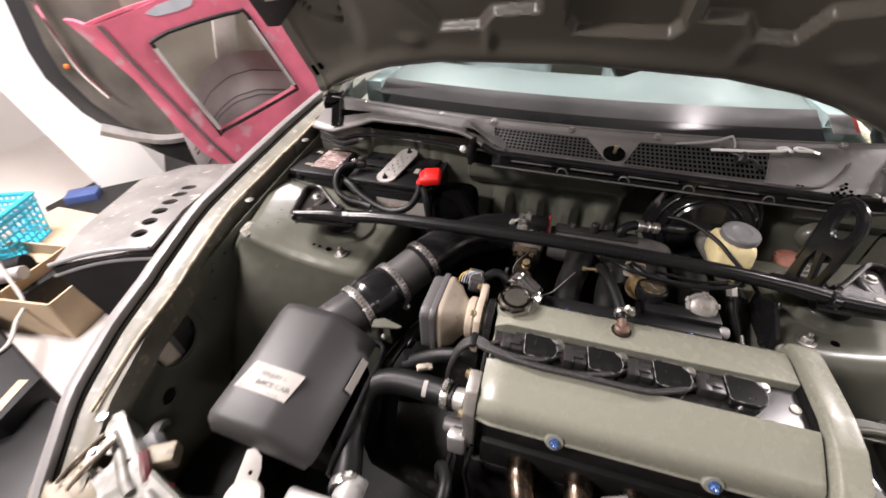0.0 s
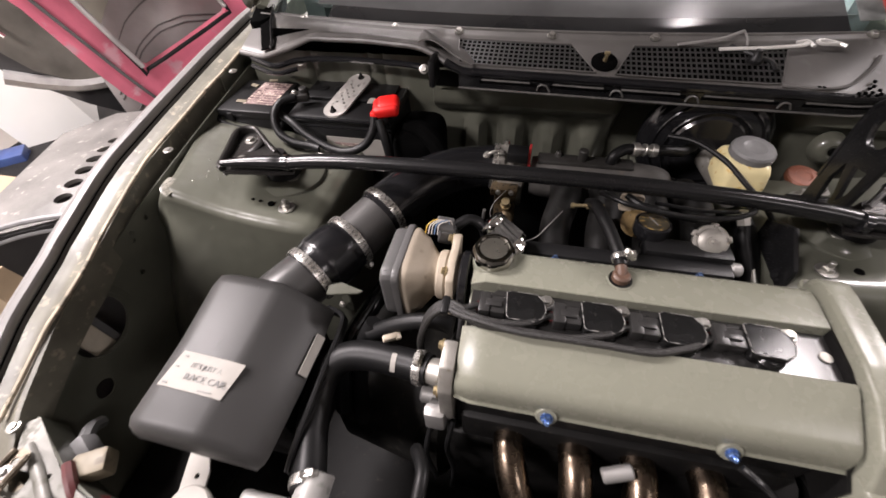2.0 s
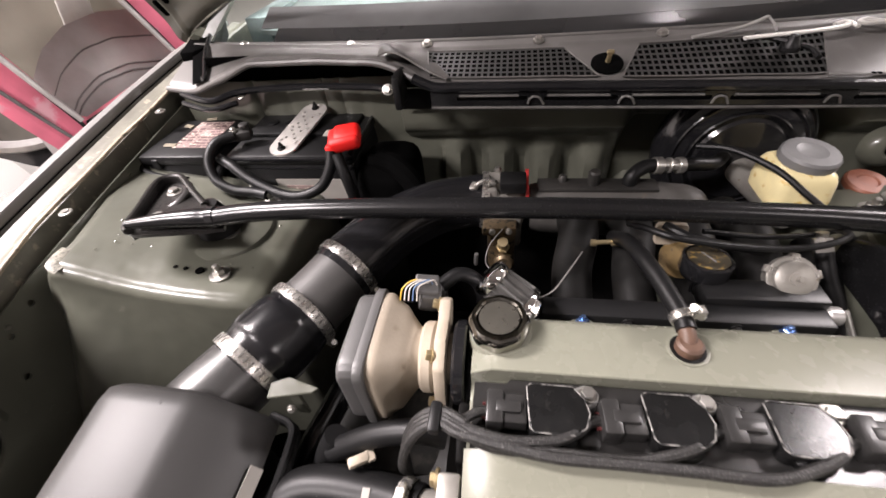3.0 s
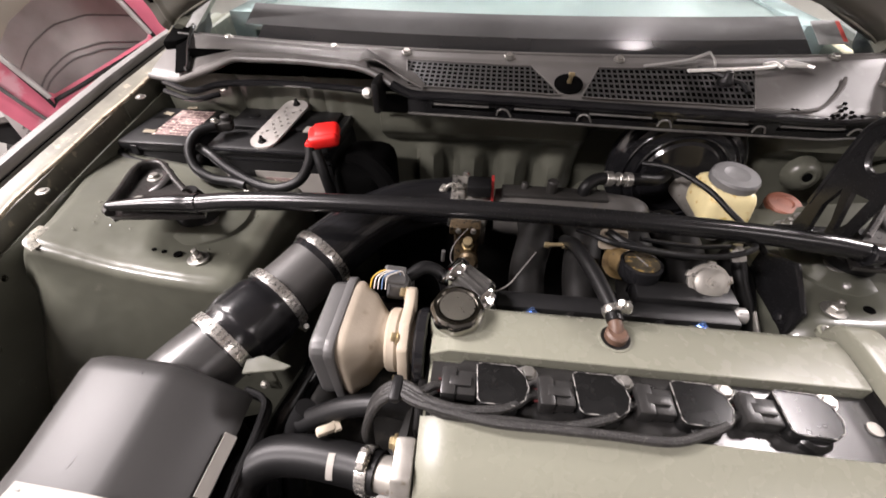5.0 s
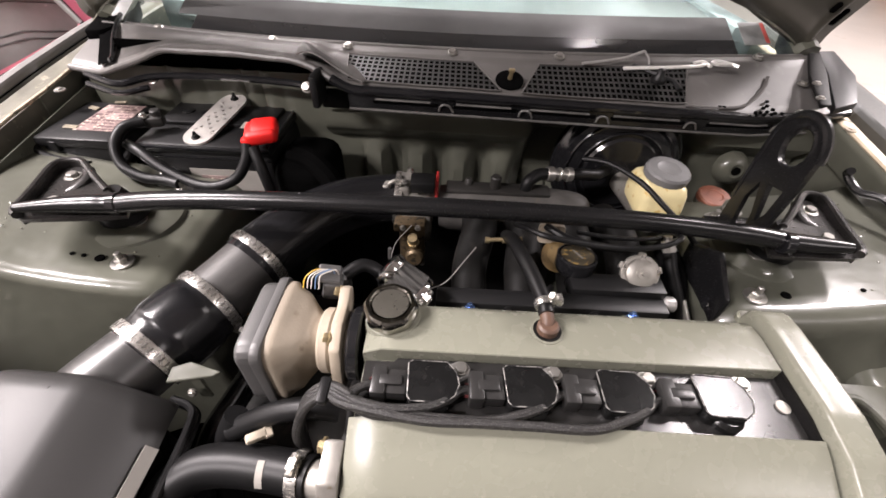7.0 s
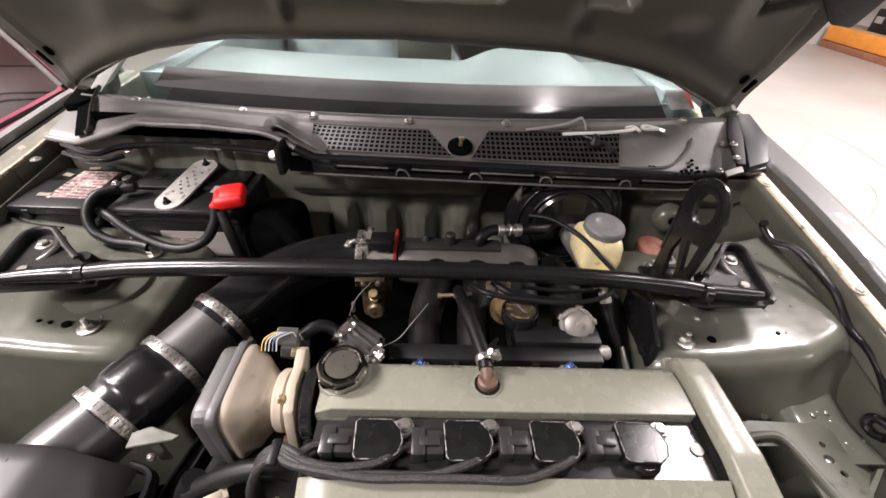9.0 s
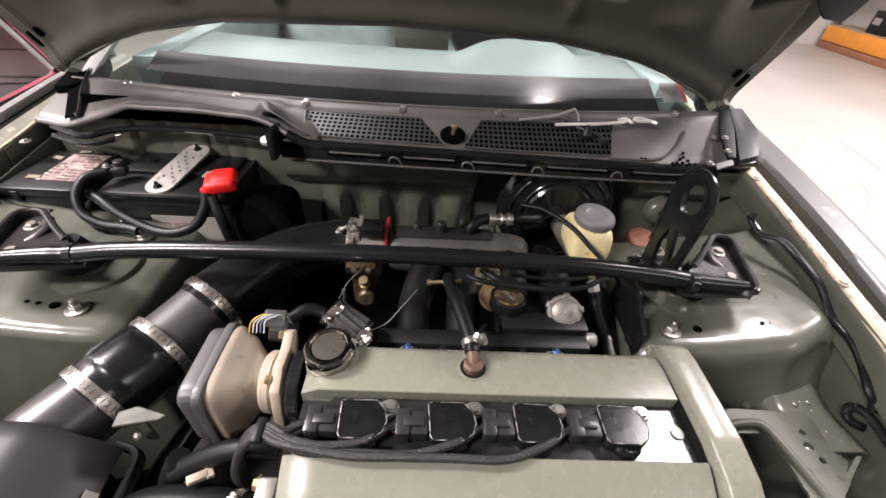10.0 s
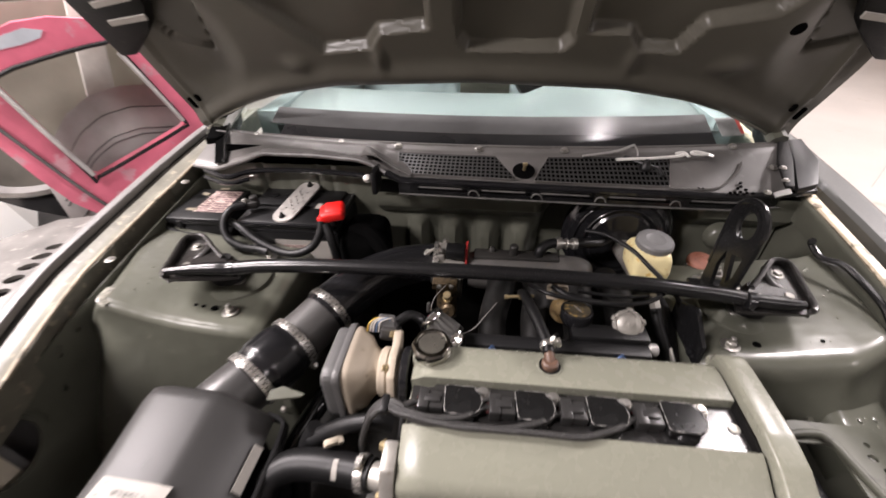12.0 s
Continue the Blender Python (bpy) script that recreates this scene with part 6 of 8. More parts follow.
PA, PB, PC = Vector((-0.362, 0.046, 0.768)), Vector((-0.322, 0.118, 0.775)), Vector((-0.280, 0.188, 0.790))
bm = B()
tube(bm, [(-0.415, -0.045, 0.755, 0.045), (-0.388, 0.0, 0.764, 0.0455), (-0.362, 0.046, 0.768, 0.0455), (-0.352, 0.064, 0.770, 0.0455)], 0.045, 32, 6)
part("lower_pipe", bm, pipe_dark, pipe, "dark polished metal pipe")
bm = B()
tube(bm, [(-0.366, 0.038, 0.767, 0.0475), (-0.357, 0.054, 0.769, 0.0480), (-0.350, 0.067, 0.7698, 0.0515), (-0.334, 0.096, 0.773, 0.0505), (-0.327, 0.108, 0.774, 0.0470), (-0.318, 0.125, 0.776, 0.0465)], 0.047, 32, 6)
part("joiner", bm, silicone, pipe, "shiny black silicone joiner")
bm = B()
tube(bm, [(-0.322, 0.118, 0.775, 0.0430), (-0.300, 0.153, 0.782, 0.0430), (-0.276, 0.195, 0.791, 0.0430)], 0.043, 32, 5)
part("upper_pipe", bm, pipe_satin, pipe, "matt dark grey pipe")
bm = B()
tube(bm, [(-0.288, 0.175, 0.787, 0.0445), (-0.275, 0.197, 0.7915, 0.0448), (-0.255, 0.232, 0.793, 0.0445), (-0.225, 0.280, 0.791, 0.0435), (-0.180, 0.325, 0.787, 0.0425), (-0.130, 0.346, 0.785, 0.0410), (-0.095, 0.350, 0.786, 0.0420)], 0.044, 32, 6)
part("elbow", bm, gloss_black, pipe, "gloss black silicone elbow")
clamp(pipe, PA - Vector((0.0005, 0.001, 0)), PB - PA, 0.0480, 0.014, (-0.2, -0.4, -0.9))
clamp(pipe, PB, PB - PA, 0.0472, 0.013, (0.6, -0.3, -0.7))
clamp(pipe, PC, PC - PB, 0.0450, 0.013, (0.7, -0.4, -0.5))
clamp(pipe, (-0.105, 0.350, 0.7865), (1, 0.05, -0.1), 0.0420, 0.012, (0, -0.3, 1))
bm = B()
prism(bm, [(-0.315, 0.002), (-0.268, 0.012), (-0.262, 0.018), (-0.300, 0.028), (-0.318, 0.020)], lambda a, b, w: (a, b, w), 0.778, 0.782, 0.001, 1)
box(bm, (-0.290, 0.012, 0.758), (0.014, 0.004, 0.045), 0.001, 1)
tab = part("stay", bm, bay_paint, pipe, "small olive stay")
bolt_on(tab, (-0.293, 0.002, 0.762), (0, -1, 0.2), 0.004, 0.004, 1.3, material=cast_alu)

# ---- air box ----
ab = thing("air_box", "matt black plastic air box with a sticker on its lid", "air box")
SEC = [(-0.466, 0.772), (-0.476, 0.781), (-0.470, 0.800), (-0.458, 0.8125), (-0.44, 0.8155), (-0.372, 0.8125), (-0.356, 0.8085), (-0.318, 0.778), (-0.300, 0.763), (-0.296, 0.754), (-0.302, 0.745)]


def airbox_body():
    t = B()
    rings = []
    ys = [(-0.2325, 0.010, -0.045), (-0.2315, 0.006, -0.012), (-0.227, 0.002, -0.004), (-0.218, 0.0, 0.0), (-0.12, 0.0, 0.002), (-0.035, 0.0, 0.012), (-0.020, 0.001, 0.011), (-0.012, 0.006, 0.004), (-0.009, 0.02, -0.012)]
    for y, inn, dz in ys:
        k = lerp(y, (-0.23, -0.01), (0.93, 1.0))
        ring = []
        for x, z in SEC:
            xc = -0.385
            xx = xc + (x - xc) * k
            xx += inn if x < xc else -inn
            ring.append(t.verts.new((xx, y, max(z + dz, 0.770) if z > 0.765 else z + (dz * 0.2 if y < -0.1 else dz))))
        rings.append(ring)
    for a, b in zip(rings, rings[1:]):
        for i in range(len(SEC) - 1):
            t.faces.new((a[i], a[i + 1], b[i + 1], b[i]))
    t.faces.new(rings[0])
    t.faces.new(rings[-1][::-1])
    return t


lid = part("lid", airbox_body(), airbox_black, ab, "", 48)
bm = box(B(), (-0.382, -0.10, 0.66), (0.135, 0.15, 0.19), 0.012, 2)
part("base", bm, grimy, ab, "dull black lower half")
bm = B()
for x, z in ((-0.286, 0.747), (-0.284, 0.738)):
    tube(bm, [(x - 0.004, -0.222, z - 0.03), (x - 0.001, -0.19, z - 0.012), (x + 0.001, -0.10, z), (x + 0.001, -0.03, z + 0.006), (x - 0.006, -0.012, z + 0.008), (x - 0.03, -0.004, z + 0.008)], 0.0042, 8, 5)
part("seam", bm, black_plastic, ab)
bm = B()
tube(bm, [(-0.39, -0.03, 0.8255), (-0.396, -0.08, 0.8195), (-0.407, -0.135, 0.8145)], 0.0004, 5, 3)
part("scratch", bm, grey_plastic, lid)


def lab_at(a, b, lift=0.0):
    """On the lid: a and b from 0 to 1 across and along the sticker."""
    x = -0.445 + 0.084 * a + 0.007 * b
    y = -0.182 + 0.046 * b - 0.002 * a
    return Vector((x, y, lerp(x, (-0.458, -0.44, -0.372, -0.356), (0.8135, 0.8155, 0.8125, 0.8085)) + lerp(y, (-0.208, -0.12), (0, 0.002)) + 0.0020 + lift))


bm = B()
sheet(bm, lambda u, v: lab_at(u, v), 8, 4, 0.0006)
st = part("sticker", bm, paper, lid, "white sticker with dark lettering")
for txt, size, a, b in (("IT'S JUST A", 0.0088, 0.28, 0.60), ("RACE CAR", 0.0115, 0.30, 0.27)):
    cu = bpy.data.curves.new("lettering", "FONT")
    cu.body, cu.size, cu.extrude = txt, size, 0.0002
    me_ob = bpy.data.objects.new("lettering", cu)
    me = bpy.data.meshes.new_from_object(me_ob)
    bpy.data.objects.remove(me_ob)
    me.materials.append(ink)
    tx = new("lettering", me)
    tx.parent = st
    o = lab_at(a, b, 0.0014)
    ex, ey = (lab_at(1, b) - lab_at(0, b)).normalized(), (lab_at(a, 1) - lab_at(a, 0)).normalized()
    ez = ex.cross(ey).normalized()
    ey = ez.cross(ex)
    tx.matrix_basis = Matrix.Translation(o) @ Matrix((ex, ey, ez)).transposed().to_4x4()
for a, b, w, h in ((0.05, 0.10, 0.07, 0.05), (0.62, 0.08, 0.22, 0.03), (0.08, 0.86, 0.05, 0.03), (0.06, 0.55, 0.05, 0.04)):
    bm = B()
    p = lab_at(a + w / 2, b, 0.0009)
    box(bm, p, (0.084 * w, 0.046 * h, 0.0004))
    part("print_bar", bm, ink, st)
bm = B()
sheet(bm, lambda u, v: (-0.3085 + 0.0085 * u + 0.0035 + 0.004 * v, -0.120 + 0.058 * v, 0.7700 - 0.0105 * u + 0.0030 + 0.006 * v), 2, 2, 0.001)
part("tag", bm, paper, ab, "blank white tag")

# ---- battery, its clamp and leads ----
bat = thing("battery", "black car battery held down by a perforated alloy strap", "battery")
bm = B()
box(bm, (-0.435, 0.470, 0.755), (0.225, 0.172, 0.150), 0.008, 2)
part("case", bm, black_plastic, bat)
bm = B()
box(bm, (-0.435, 0.470, 0.838), (0.228, 0.175, 0.018), 0.006, 2)
box(bm, (-0.440, 0.492, 0.850), (0.20, 0.085, 0.008), 0.003, 2)
part("top", bm, black_plastic, bat)
for c_, s_ in (((-0.435, 0.3825, 0.8405), (0.226, 0.004, 0.006)), ((-0.435, 0.385, 0.822), (0.224, 0.004, 0.004)), ((-0.3235, 0.470, 0.8475), (0.004, 0.170, 0.004))):
    part("moulded_rib", box(B(), c_, s_, 0.0012, 2), gloss_black, bat)
for k in range(3):
    part("cell_plug", lathe(B(), [(0.011, 0.0), (0.011, 0.002), (0.009, 0.003), (0.0, 0.003)], (-0.505 + 0.034 * k, 0.492, 0.8535), (-0.505 + 0.034 * k, 0.492, 1), 18), black_plastic, bat)
bm = B()
box(bm, (-0.405, 0.3825, 0.775), (0.13, 0.002, 0.055))
sl = part("case_sticker", bm, paper, bat, "scuffed grey case sticker")
bm = B()
box(bm, (-0.425, 0.381, 0.787), (0.055, 0.0015, 0.007))
part("print_bar", bm, foil, sl)


def strap_at(a, b, w):
    o, e1 = Vector((-0.436, 0.455, 0.858)), Vector((0.028, 0.118, 0.022)).normalized()
    e2 = Vector((1, -0.22, 0.0)).normalized()
    return o + e1 * a + e2 * b + Vector((0, 0, 1)) * w


dots = [circle(a, b, 0.0028, 10) for a in (-0.028, -0.008, 0.012, 0.032) for b in (-0.009, 0.009)] + [circle(a, 0.0, 0.0026, 10) for a in (-0.018, 0.002, 0.022)]
bm = B()
plate(bm, rrect(-0.073, -0.0255, 0.073, 0.0255, 0.024, 6), dots + [circle(-0.057, 0, 0.004, 10), circle(0.058, 0, 0.004, 10)], strap_at, 0.0, 0.004)
strap_alu = mat("strap_alu", (0.42, 0.40, 0.375), 0.38, metal=0.35, var=0.25, scale=30, grain=120, bump=0.03, dirt=(0.20, 0.18, 0.16), dirt_at=0.66)
stp = part("hold_down", bm, strap_alu, bat, "perforated alloy hold-down strap")
for a in (-0.036, 0.0, 0.042):
    for b in (-0.016, 0.016):
        part("pip", lathe(B(), [(0.0042, 0.0), (0.0036, 0.0014), (0.0016, 0.002), (0.0, 0.002)], strap_at(a, b, 0.0038), strap_at(a, b, 0.1), 10), strap_alu, stp)
bm = B()
p = strap_at(-0.057, 0, 0)
cyl(bm, p + Vector((0, 0, 0.012)), p + Vector((0.01, -0.012, -0.16)), 0.0032, None, 8)
part("hook_rod", bm, satin_black, stp)
bolt_on(stp, strap_at(-0.057, 0, 0.004), (0, 0, 1), 0.005, 0.006, 1.4, 0.004, grimy)
bolt_on(stp, strap_at(0.058, 0, 0.004), (0, 0, 1), 0.005, 0.006, 1.4, 0.004, grimy)
bm = B()
box(bm, (-0.326, 0.385, 0.876), (0.050, 0.042, 0.024), 0.008, 3, pose(0, 0, 0, 8, -6, 14))
box(bm, (-0.322, 0.390, 0.881), (0.044, 0.038, 0.022), 0.009, 3, pose(0, 0, 0, 10, -4, 14))
box(bm, (-0.345, 0.372, 0.868), (0.018, 0.022, 0.014), 0.005, 2)
part("terminal_cover", bm, red_plastic, bat, "bright red terminal cover")
bm = B()
box(bm, (-0.528, 0.425, 0.866), (0.034, 0.026, 0.018), 0.006, 2, pose(0, 0, 0, 0, 0, 20))
cyl(bm, (-0.522, 0.43, 0.86), (-0.522, 0.43, 0.884), 0.009, None, 14, 0.002)
ng = part("negative_clamp", bm, rail_black, bat, "worn metal terminal clamp")
bolt_on(ng, (-0.537, 0.418, 0.876), (0, 0, 1), 0.005, 0.006, 1.4)
bm = B()
box(bm, (-0.378, 0.44, 0.8585), (0.012, 0.022, 0.0012))
part("case_tag", bm, paper, bat)
bm = B()
tube(bm, [(-0.535, 0.412, 0.870), (-0.558, 0.392, 0.868), (-0.565, 0.365, 0.85), (-0.552, 0.345, 0.825), (-0.52, 0.335, 0.812), (-0.485, 0.335, 0.808), (-0.46, 0.33, 0.806)], 0.0085, 12, 6)
part("earth_lead", bm, rubber, bat, "thick black battery lead")
bm = B()
tube(bm, [(-0.345, 0.365, 0.866), (-0.347, 0.352, 0.845), (-0.365, 0.338, 0.818), (-0.40, 0.330, 0.805), (-0.44, 0.335, 0.806), (-0.49, 0.35, 0.82), (-0.53, 0.368, 0.838), (-0.56, 0.385, 0.842)], 0.0085, 12, 6)
part("feed_lead", bm, rubber, bat, "thick black battery lead")
bm = B()
tube(bm, [(-0.335, 0.362, 0.862), (-0.322, 0.345, 0.83), (-0.315, 0.34, 0.78), (-0.31, 0.33, 0.70)], 0.009, 12, 6)
part("starter_lead", bm, rubber, bat)
bm = B()
box(bm, (-0.46, 0.47, 0.672), (0.30, 0.21, 0.014), 0.004)
box(bm, (-0.46, 0.47, 0.60), (0.26, 0.19, 0.14), 0.01)
part("battery_tray", bm, grimy, car, "dark battery tray")
# added near-black mass that stands in for deep shade behind the pipe
bm = B()
box(bm, (-0.272, 0.42, 0.74), (0.10, 0.13, 0.18), 0.03, 3)
tube(bm, [(-0.29, 0.40, 0.83), (-0.25, 0.38, 0.83), (-0.215, 0.36, 0.80), (-0.20, 0.35, 0.74)], 0.018, 10, 6)
solo("void_filler", bm, hole_dark, "added black mass standing in for the dark void behind the pipe", "cover")

# ---- fuse box ----
fz_box = thing("fuse_box", "black fuse box with a peeling label on its lid", "fuse box")
bm = B()
box(bm, (-0.640, 0.442, 0.815), (0.122, 0.135, 0.045), 0.008, 2)
part("base", bm, black_plastic, fz_box)
bm = B()
box(bm, (-0.642, 0.442, 0.845), (0.130, 0.142, 0.018), 0.006, 2)
box(bm, (-0.585, 0.388, 0.838), (0.012, 0.016, 0.024), 0.003)
box(bm, (-0.676, 0.376, 0.838), (0.014, 0.014, 0.020), 0.003)
part("lid", bm, black_plastic, fz_box)
bm = B()
box(bm, (-0.622, 0.450, 0.8545), (0.070, 0.098, 0.0012))
lb_ = part("label", bm, foil, fz_box, "peeling pinkish label")
label_ink = mat("label_ink", (0.10, 0.06, 0.06), 0.5, var=0.3, scale=80)
rl = random.Random(5)
for j in range(9):
    x0 = -0.655
    while x0 < -0.593:
        w_ = rl.uniform(0.003, 0.013)
        if rl.random() < 0.72:
            bm = box(B(), (x0 + w_ / 2, 0.406 + 0.0105 * j + rl.uniform(-0.001, 0.001), 0.8553), (w_, rl.choice((0.0025, 0.004, 0.006)), 0.0006))
            part("print_bar", bm, label_ink, lb_)
        x0 += w_ + rl.uniform(0.002, 0.005)
for p, s, a in (((-0.664, 0.408, 0.8560), (0.022, 0.010, 0.002), 6), ((-0.672, 0.480, 0.856), (0.018, 0.010, 0.002), -12), ((-0.64, 0.508, 0.856), (0.02, 0.008, 0.0025), 20)):
    bm = box(B(), p, s, 0.0008, 1, pose(0, 0, 0, 3, 4, a))
    part("torn_paper", bm, primer, lb_, "torn buff paper scraps")
bm = B()
tube(bm, [(-0.70, 0.40, 0.845), (-0.712, 0.38, 0.84), (-0.70, 0.365, 0.83), (-0.67, 0.362, 0.82), (-0.62, 0.36, 0.815)], 0.006, 10, 5)
tube(bm, [(-0.575, 0.40, 0.83), (-0.57, 0.385, 0.82), (-0.575, 0.37, 0.812)], 0.007, 10, 5)
part("harness", bm, rubber, fz_box)
bolt_on(fz_box, (-0.705, 0.384, 0.846), (0, 0, 1), 0.006, 0.006, 1.4)

# ---- brakes ----
boost = thing("brake_booster", "large gloss black brake booster drum on the bulkhead", "brake booster")
bm = B()
lathe(bm, [(0.108, 0.0), (0.116, 0.006), (0.118, 0.022), (0.121, 0.024), (0.121, 0.032), (0.117, 0.034), (0.108, 0.050), (0.085, 0.060), (0.072, 0.061), (0.066, 0.067), (0.040, 0.069)], (0.292, 0.515, 0.790), (0.292, 0.30, 0.800), 56)
part("drum", bm, gloss_black, boost)
bm = B()
for r, h in ((0.112, 0.040), (0.098, 0.0565), (0.078, 0.0625)):
    lathe(bm, [(r - 0.002, h), (r, h + 0.0018), (r + 0.002, h)], (0.292, 0.515, 0.790), (0.292, 0.30, 0.800), 56)
part("pressed_ring", bm, gloss_black, boost)
bm = B()
cyl(bm, (0.300, 0.45, 0.780), (0.312, 0.315, 0.785), 0.022, 0.019, 22, 0.003)
box(bm, (0.312, 0.352, 0.790), (0.05, 0.07, 0.02), 0.005)
part("master_cylinder", bm, cast_alu, boost, "cast master cylinder")
res = thing("brake_reservoir", "yellowed translucent brake fluid reservoir with a grey cap", "reservoir")
bm = B()
t = B()
rings = []
for z, w, d, y in ((0.792, 0.024, 0.034, 0.352), (0.800, 0.034, 0.044, 0.352), (0.815, 0.037, 0.043, 0.352), (0.838, 0.036, 0.040, 0.353), (0.847, 0.033, 0.036, 0.353), (0.852, 0.027, 0.030, 0.353)):
    rings.append([t.verts.new((0.314 + w * math.copysign(abs(math.cos(a)) ** 0.38, math.cos(a)), y + d * math.copysign(abs(math.sin(a)) ** 0.38, math.sin(a)), z)) for a in [2 * math.pi * k / 32 for k in range(32)]])
for a, b in zip(rings, rings[1:]):
    for k in range(32):
        t.faces.new((a[k], a[(k + 1) % 32], b[(k + 1) % 32], b[k]))
t.faces.new(rings[0]), t.faces.new(rings[-1])
merge(bm, t)
part("tank", bm, fluid_plastic, res)
bm = B()
lathe(bm, [(0.029, 0), (0.034, 0.002), (0.034, 0.012), (0.0315, 0.0155), (0.018, 0.0165), (0.014, 0.014), (0.0, 0.014)], (0.319, 0.354, 0.852), (0.322, 0.345, 0.95), 44, 22, 0.012)
part("cap", bm, lid_grey, res, "ribbed grey screw cap")
bm = B()
cyl(bm, (0.322, 0.305, 0.79), (0.322, 0.305, 0.803), 0.016, None, 20, 0.002)
part("sensor", bm, yellow_paint, res, "yellow level sensor")
clu = thing("clutch_reservoir", "small dark reservoir with a brown rubber cap", "reservoir")
bm = B()
cyl(bm, (0.440, 0.398, 0.74), (0.440, 0.394, 0.785), 0.022, 0.024, 22, 0.002)
box(bm, (0.432, 0.40, 0.735), (0.05, 0.06, 0.03), 0.008)
part("tank", bm, lid_grey, clu)
bm = B()
lathe(bm, [(0.024, 0), (0.0275, 0.002), (0.0275, 0.009), (0.025, 0.012), (0.014, 0.0125), (0.012, 0.0105), (0.0, 0.0105)], (0.442, 0.393, 0.785), (0.443, 0.375, 0.90), 30)
part("cap", bm, brown_rubber, clu, "brown rubber cap")
bm = B()
tube(bm, [(0.20, 0.40, 0.85), (0.235, 0.375, 0.858), (0.275, 0.335, 0.852), (0.305, 0.30, 0.835), (0.335, 0.27, 0.815), (0.35, 0.25, 0.80)], 0.0042, 10, 6)
tube(bm, [(0.295, 0.305, 0.80), (0.30, 0.292, 0.813), (0.318, 0.286, 0.815), (0.333, 0.29, 0.805)], 0.003, 8, 6)
solo("clutch_cable", bm, rubber, "thin black cable looping over the brake reservoir", "cable")
vac = thing("vacuum_hose", "black vacuum hose with a zinc one-way valve", "hose")
bm = B()
tube(bm, [(0.105, 0.352, 0.81), (0.108, 0.355, 0.828), (0.125, 0.366, 0.836), (0.145, 0.372, 0.835)], 0.010, 12, 6)
part("front_hose", bm, rubber, vac)
bm = B()
cyl(bm, (0.138, 0.371, 0.835), (0.150, 0.373, 0.834), 0.0125, None, 18, 0.001)
cyl(bm, (0.150, 0.373, 0.834), (0.176, 0.378, 0.831), 0.008, None, 14, 0.001)
cyl(bm, (0.158, 0.375, 0.833), (0.162, 0.376, 0.832), 0.0115, None, 20, 0.001)
cyl(bm, (0.172, 0.378, 0.831), (0.182, 0.380, 0.830), 0.0120, None, 18, 0.001)
part("check_valve", bm, zinc, vac, "zinc-plated one-way valve")
bm = B()
tube(bm, [(0.176, 0.379, 0.831), (0.20, 0.386, 0.828), (0.23, 0.40, 0.82), (0.255, 0.43, 0.81), (0.27, 0.455, 0.80)], 0.010, 12, 6)
part("rear_hose", bm, rubber, vac)
# thin lines behind the brace
bm = B()
tube(bm, [(0.115, 0.225, 0.845), (0.14, 0.205, 0.842), (0.18, 0.20, 0.836), (0.215, 0.195, 0.836)], 0.0055, 10, 6)
tube(bm, [(0.16, 0.225, 0.836), (0.22, 0.222, 0.832), (0.27, 0.226, 0.832), (0.305, 0.232, 0.835)], 0.0032, 8, 6)
tube(bm, [(0.12, 0.15, 0.805), (0.10, 0.13, 0.80), (0.08, 0.12, 0.785)], 0.004, 8, 5)
solo("vacuum_line", bm, rubber, "thin black vacuum lines behind the brace", "hose")
fl = thing("fuel_line", "black braided line with a bright end fitting", "hose")
bm = B()
tube(bm, [(0.288, 0.215, 0.822), (0.293, 0.195, 0.80), (0.305, 0.17, 0.77), (0.31, 0.14, 0.73)], 0.009, 12, 6)
part("line", bm, rubber, fl)
bm = B()
cyl(bm, (0.285, 0.222, 0.832), (0.288, 0.212, 0.820), 0.0095, None, 6)
cyl(bm, (0.284, 0.225, 0.838), (0.285, 0.222, 0.832), 0.006, None, 12)
part("fitting", bm, zinc, fl)
part("fitting", cyl(B(), (0.309, 0.168, 0.772), (0.318, 0.145, 0.748), 0.0058, None, 12), zinc, fl)
bm = B()
prism(bm, [(0.14, 0.56), (0.255, 0.60), (0.262, 0.80), (0.20, 0.835), (0.145, 0.80)], lambda a, b, w: (w, a, b), 0.345, 0.353, 0.003, 2)
mp = solo("mount_plate", bm, satin_black, "black steel plate beside the tower", "bracket")
bolt_on(mp, (0.345, 0.165, 0.77), (-1, -0.3, 0.4), 0.006, 0.006, 1.6, material=gloss_black)
bm = B()
tube(bm, [(0.34, 0.30, 0.75), (0.33, 0.24, 0.755), (0.322, 0.18, 0.735), (0.325, 0.12, 0.70)], 0.018, 12, 6)
solo("heater_hose", bm, rubber, "thick black heater hose", "hose")

# ---- radiator, its hose and the nose ----
rad = thing("radiator", "polished aluminium radiator with a black cap", "radiator")
RD = Matrix.Translation((-0.335, -0.270, 0.715)) @ pose(0, 0, 0, 0, 0, 0.3)
bm = B()
box(bm, (0.335, -0.006, -0.02), (0.67, 0.056, 0.052), 0.008, 3)
bm.transform(RD)
part("top_tank", bm, polished, rad, "polished top tank")
bm = B()
box(bm, (0.335, 0.005, -0.25), (0.66, 0.045, 0.40), 0.003)
bm.transform(RD)
part("core", bm, grimy, rad)
for x in (0.075, 0.33):
    bm = B()
    box(bm, (x, 0.002, 0.012), (0.018, 0.022, 0.022), 0.003, 2, taper=0.8)
    bm.transform(RD)
    part("tank_lug", bm, bare_alu, rad)
bm = B()
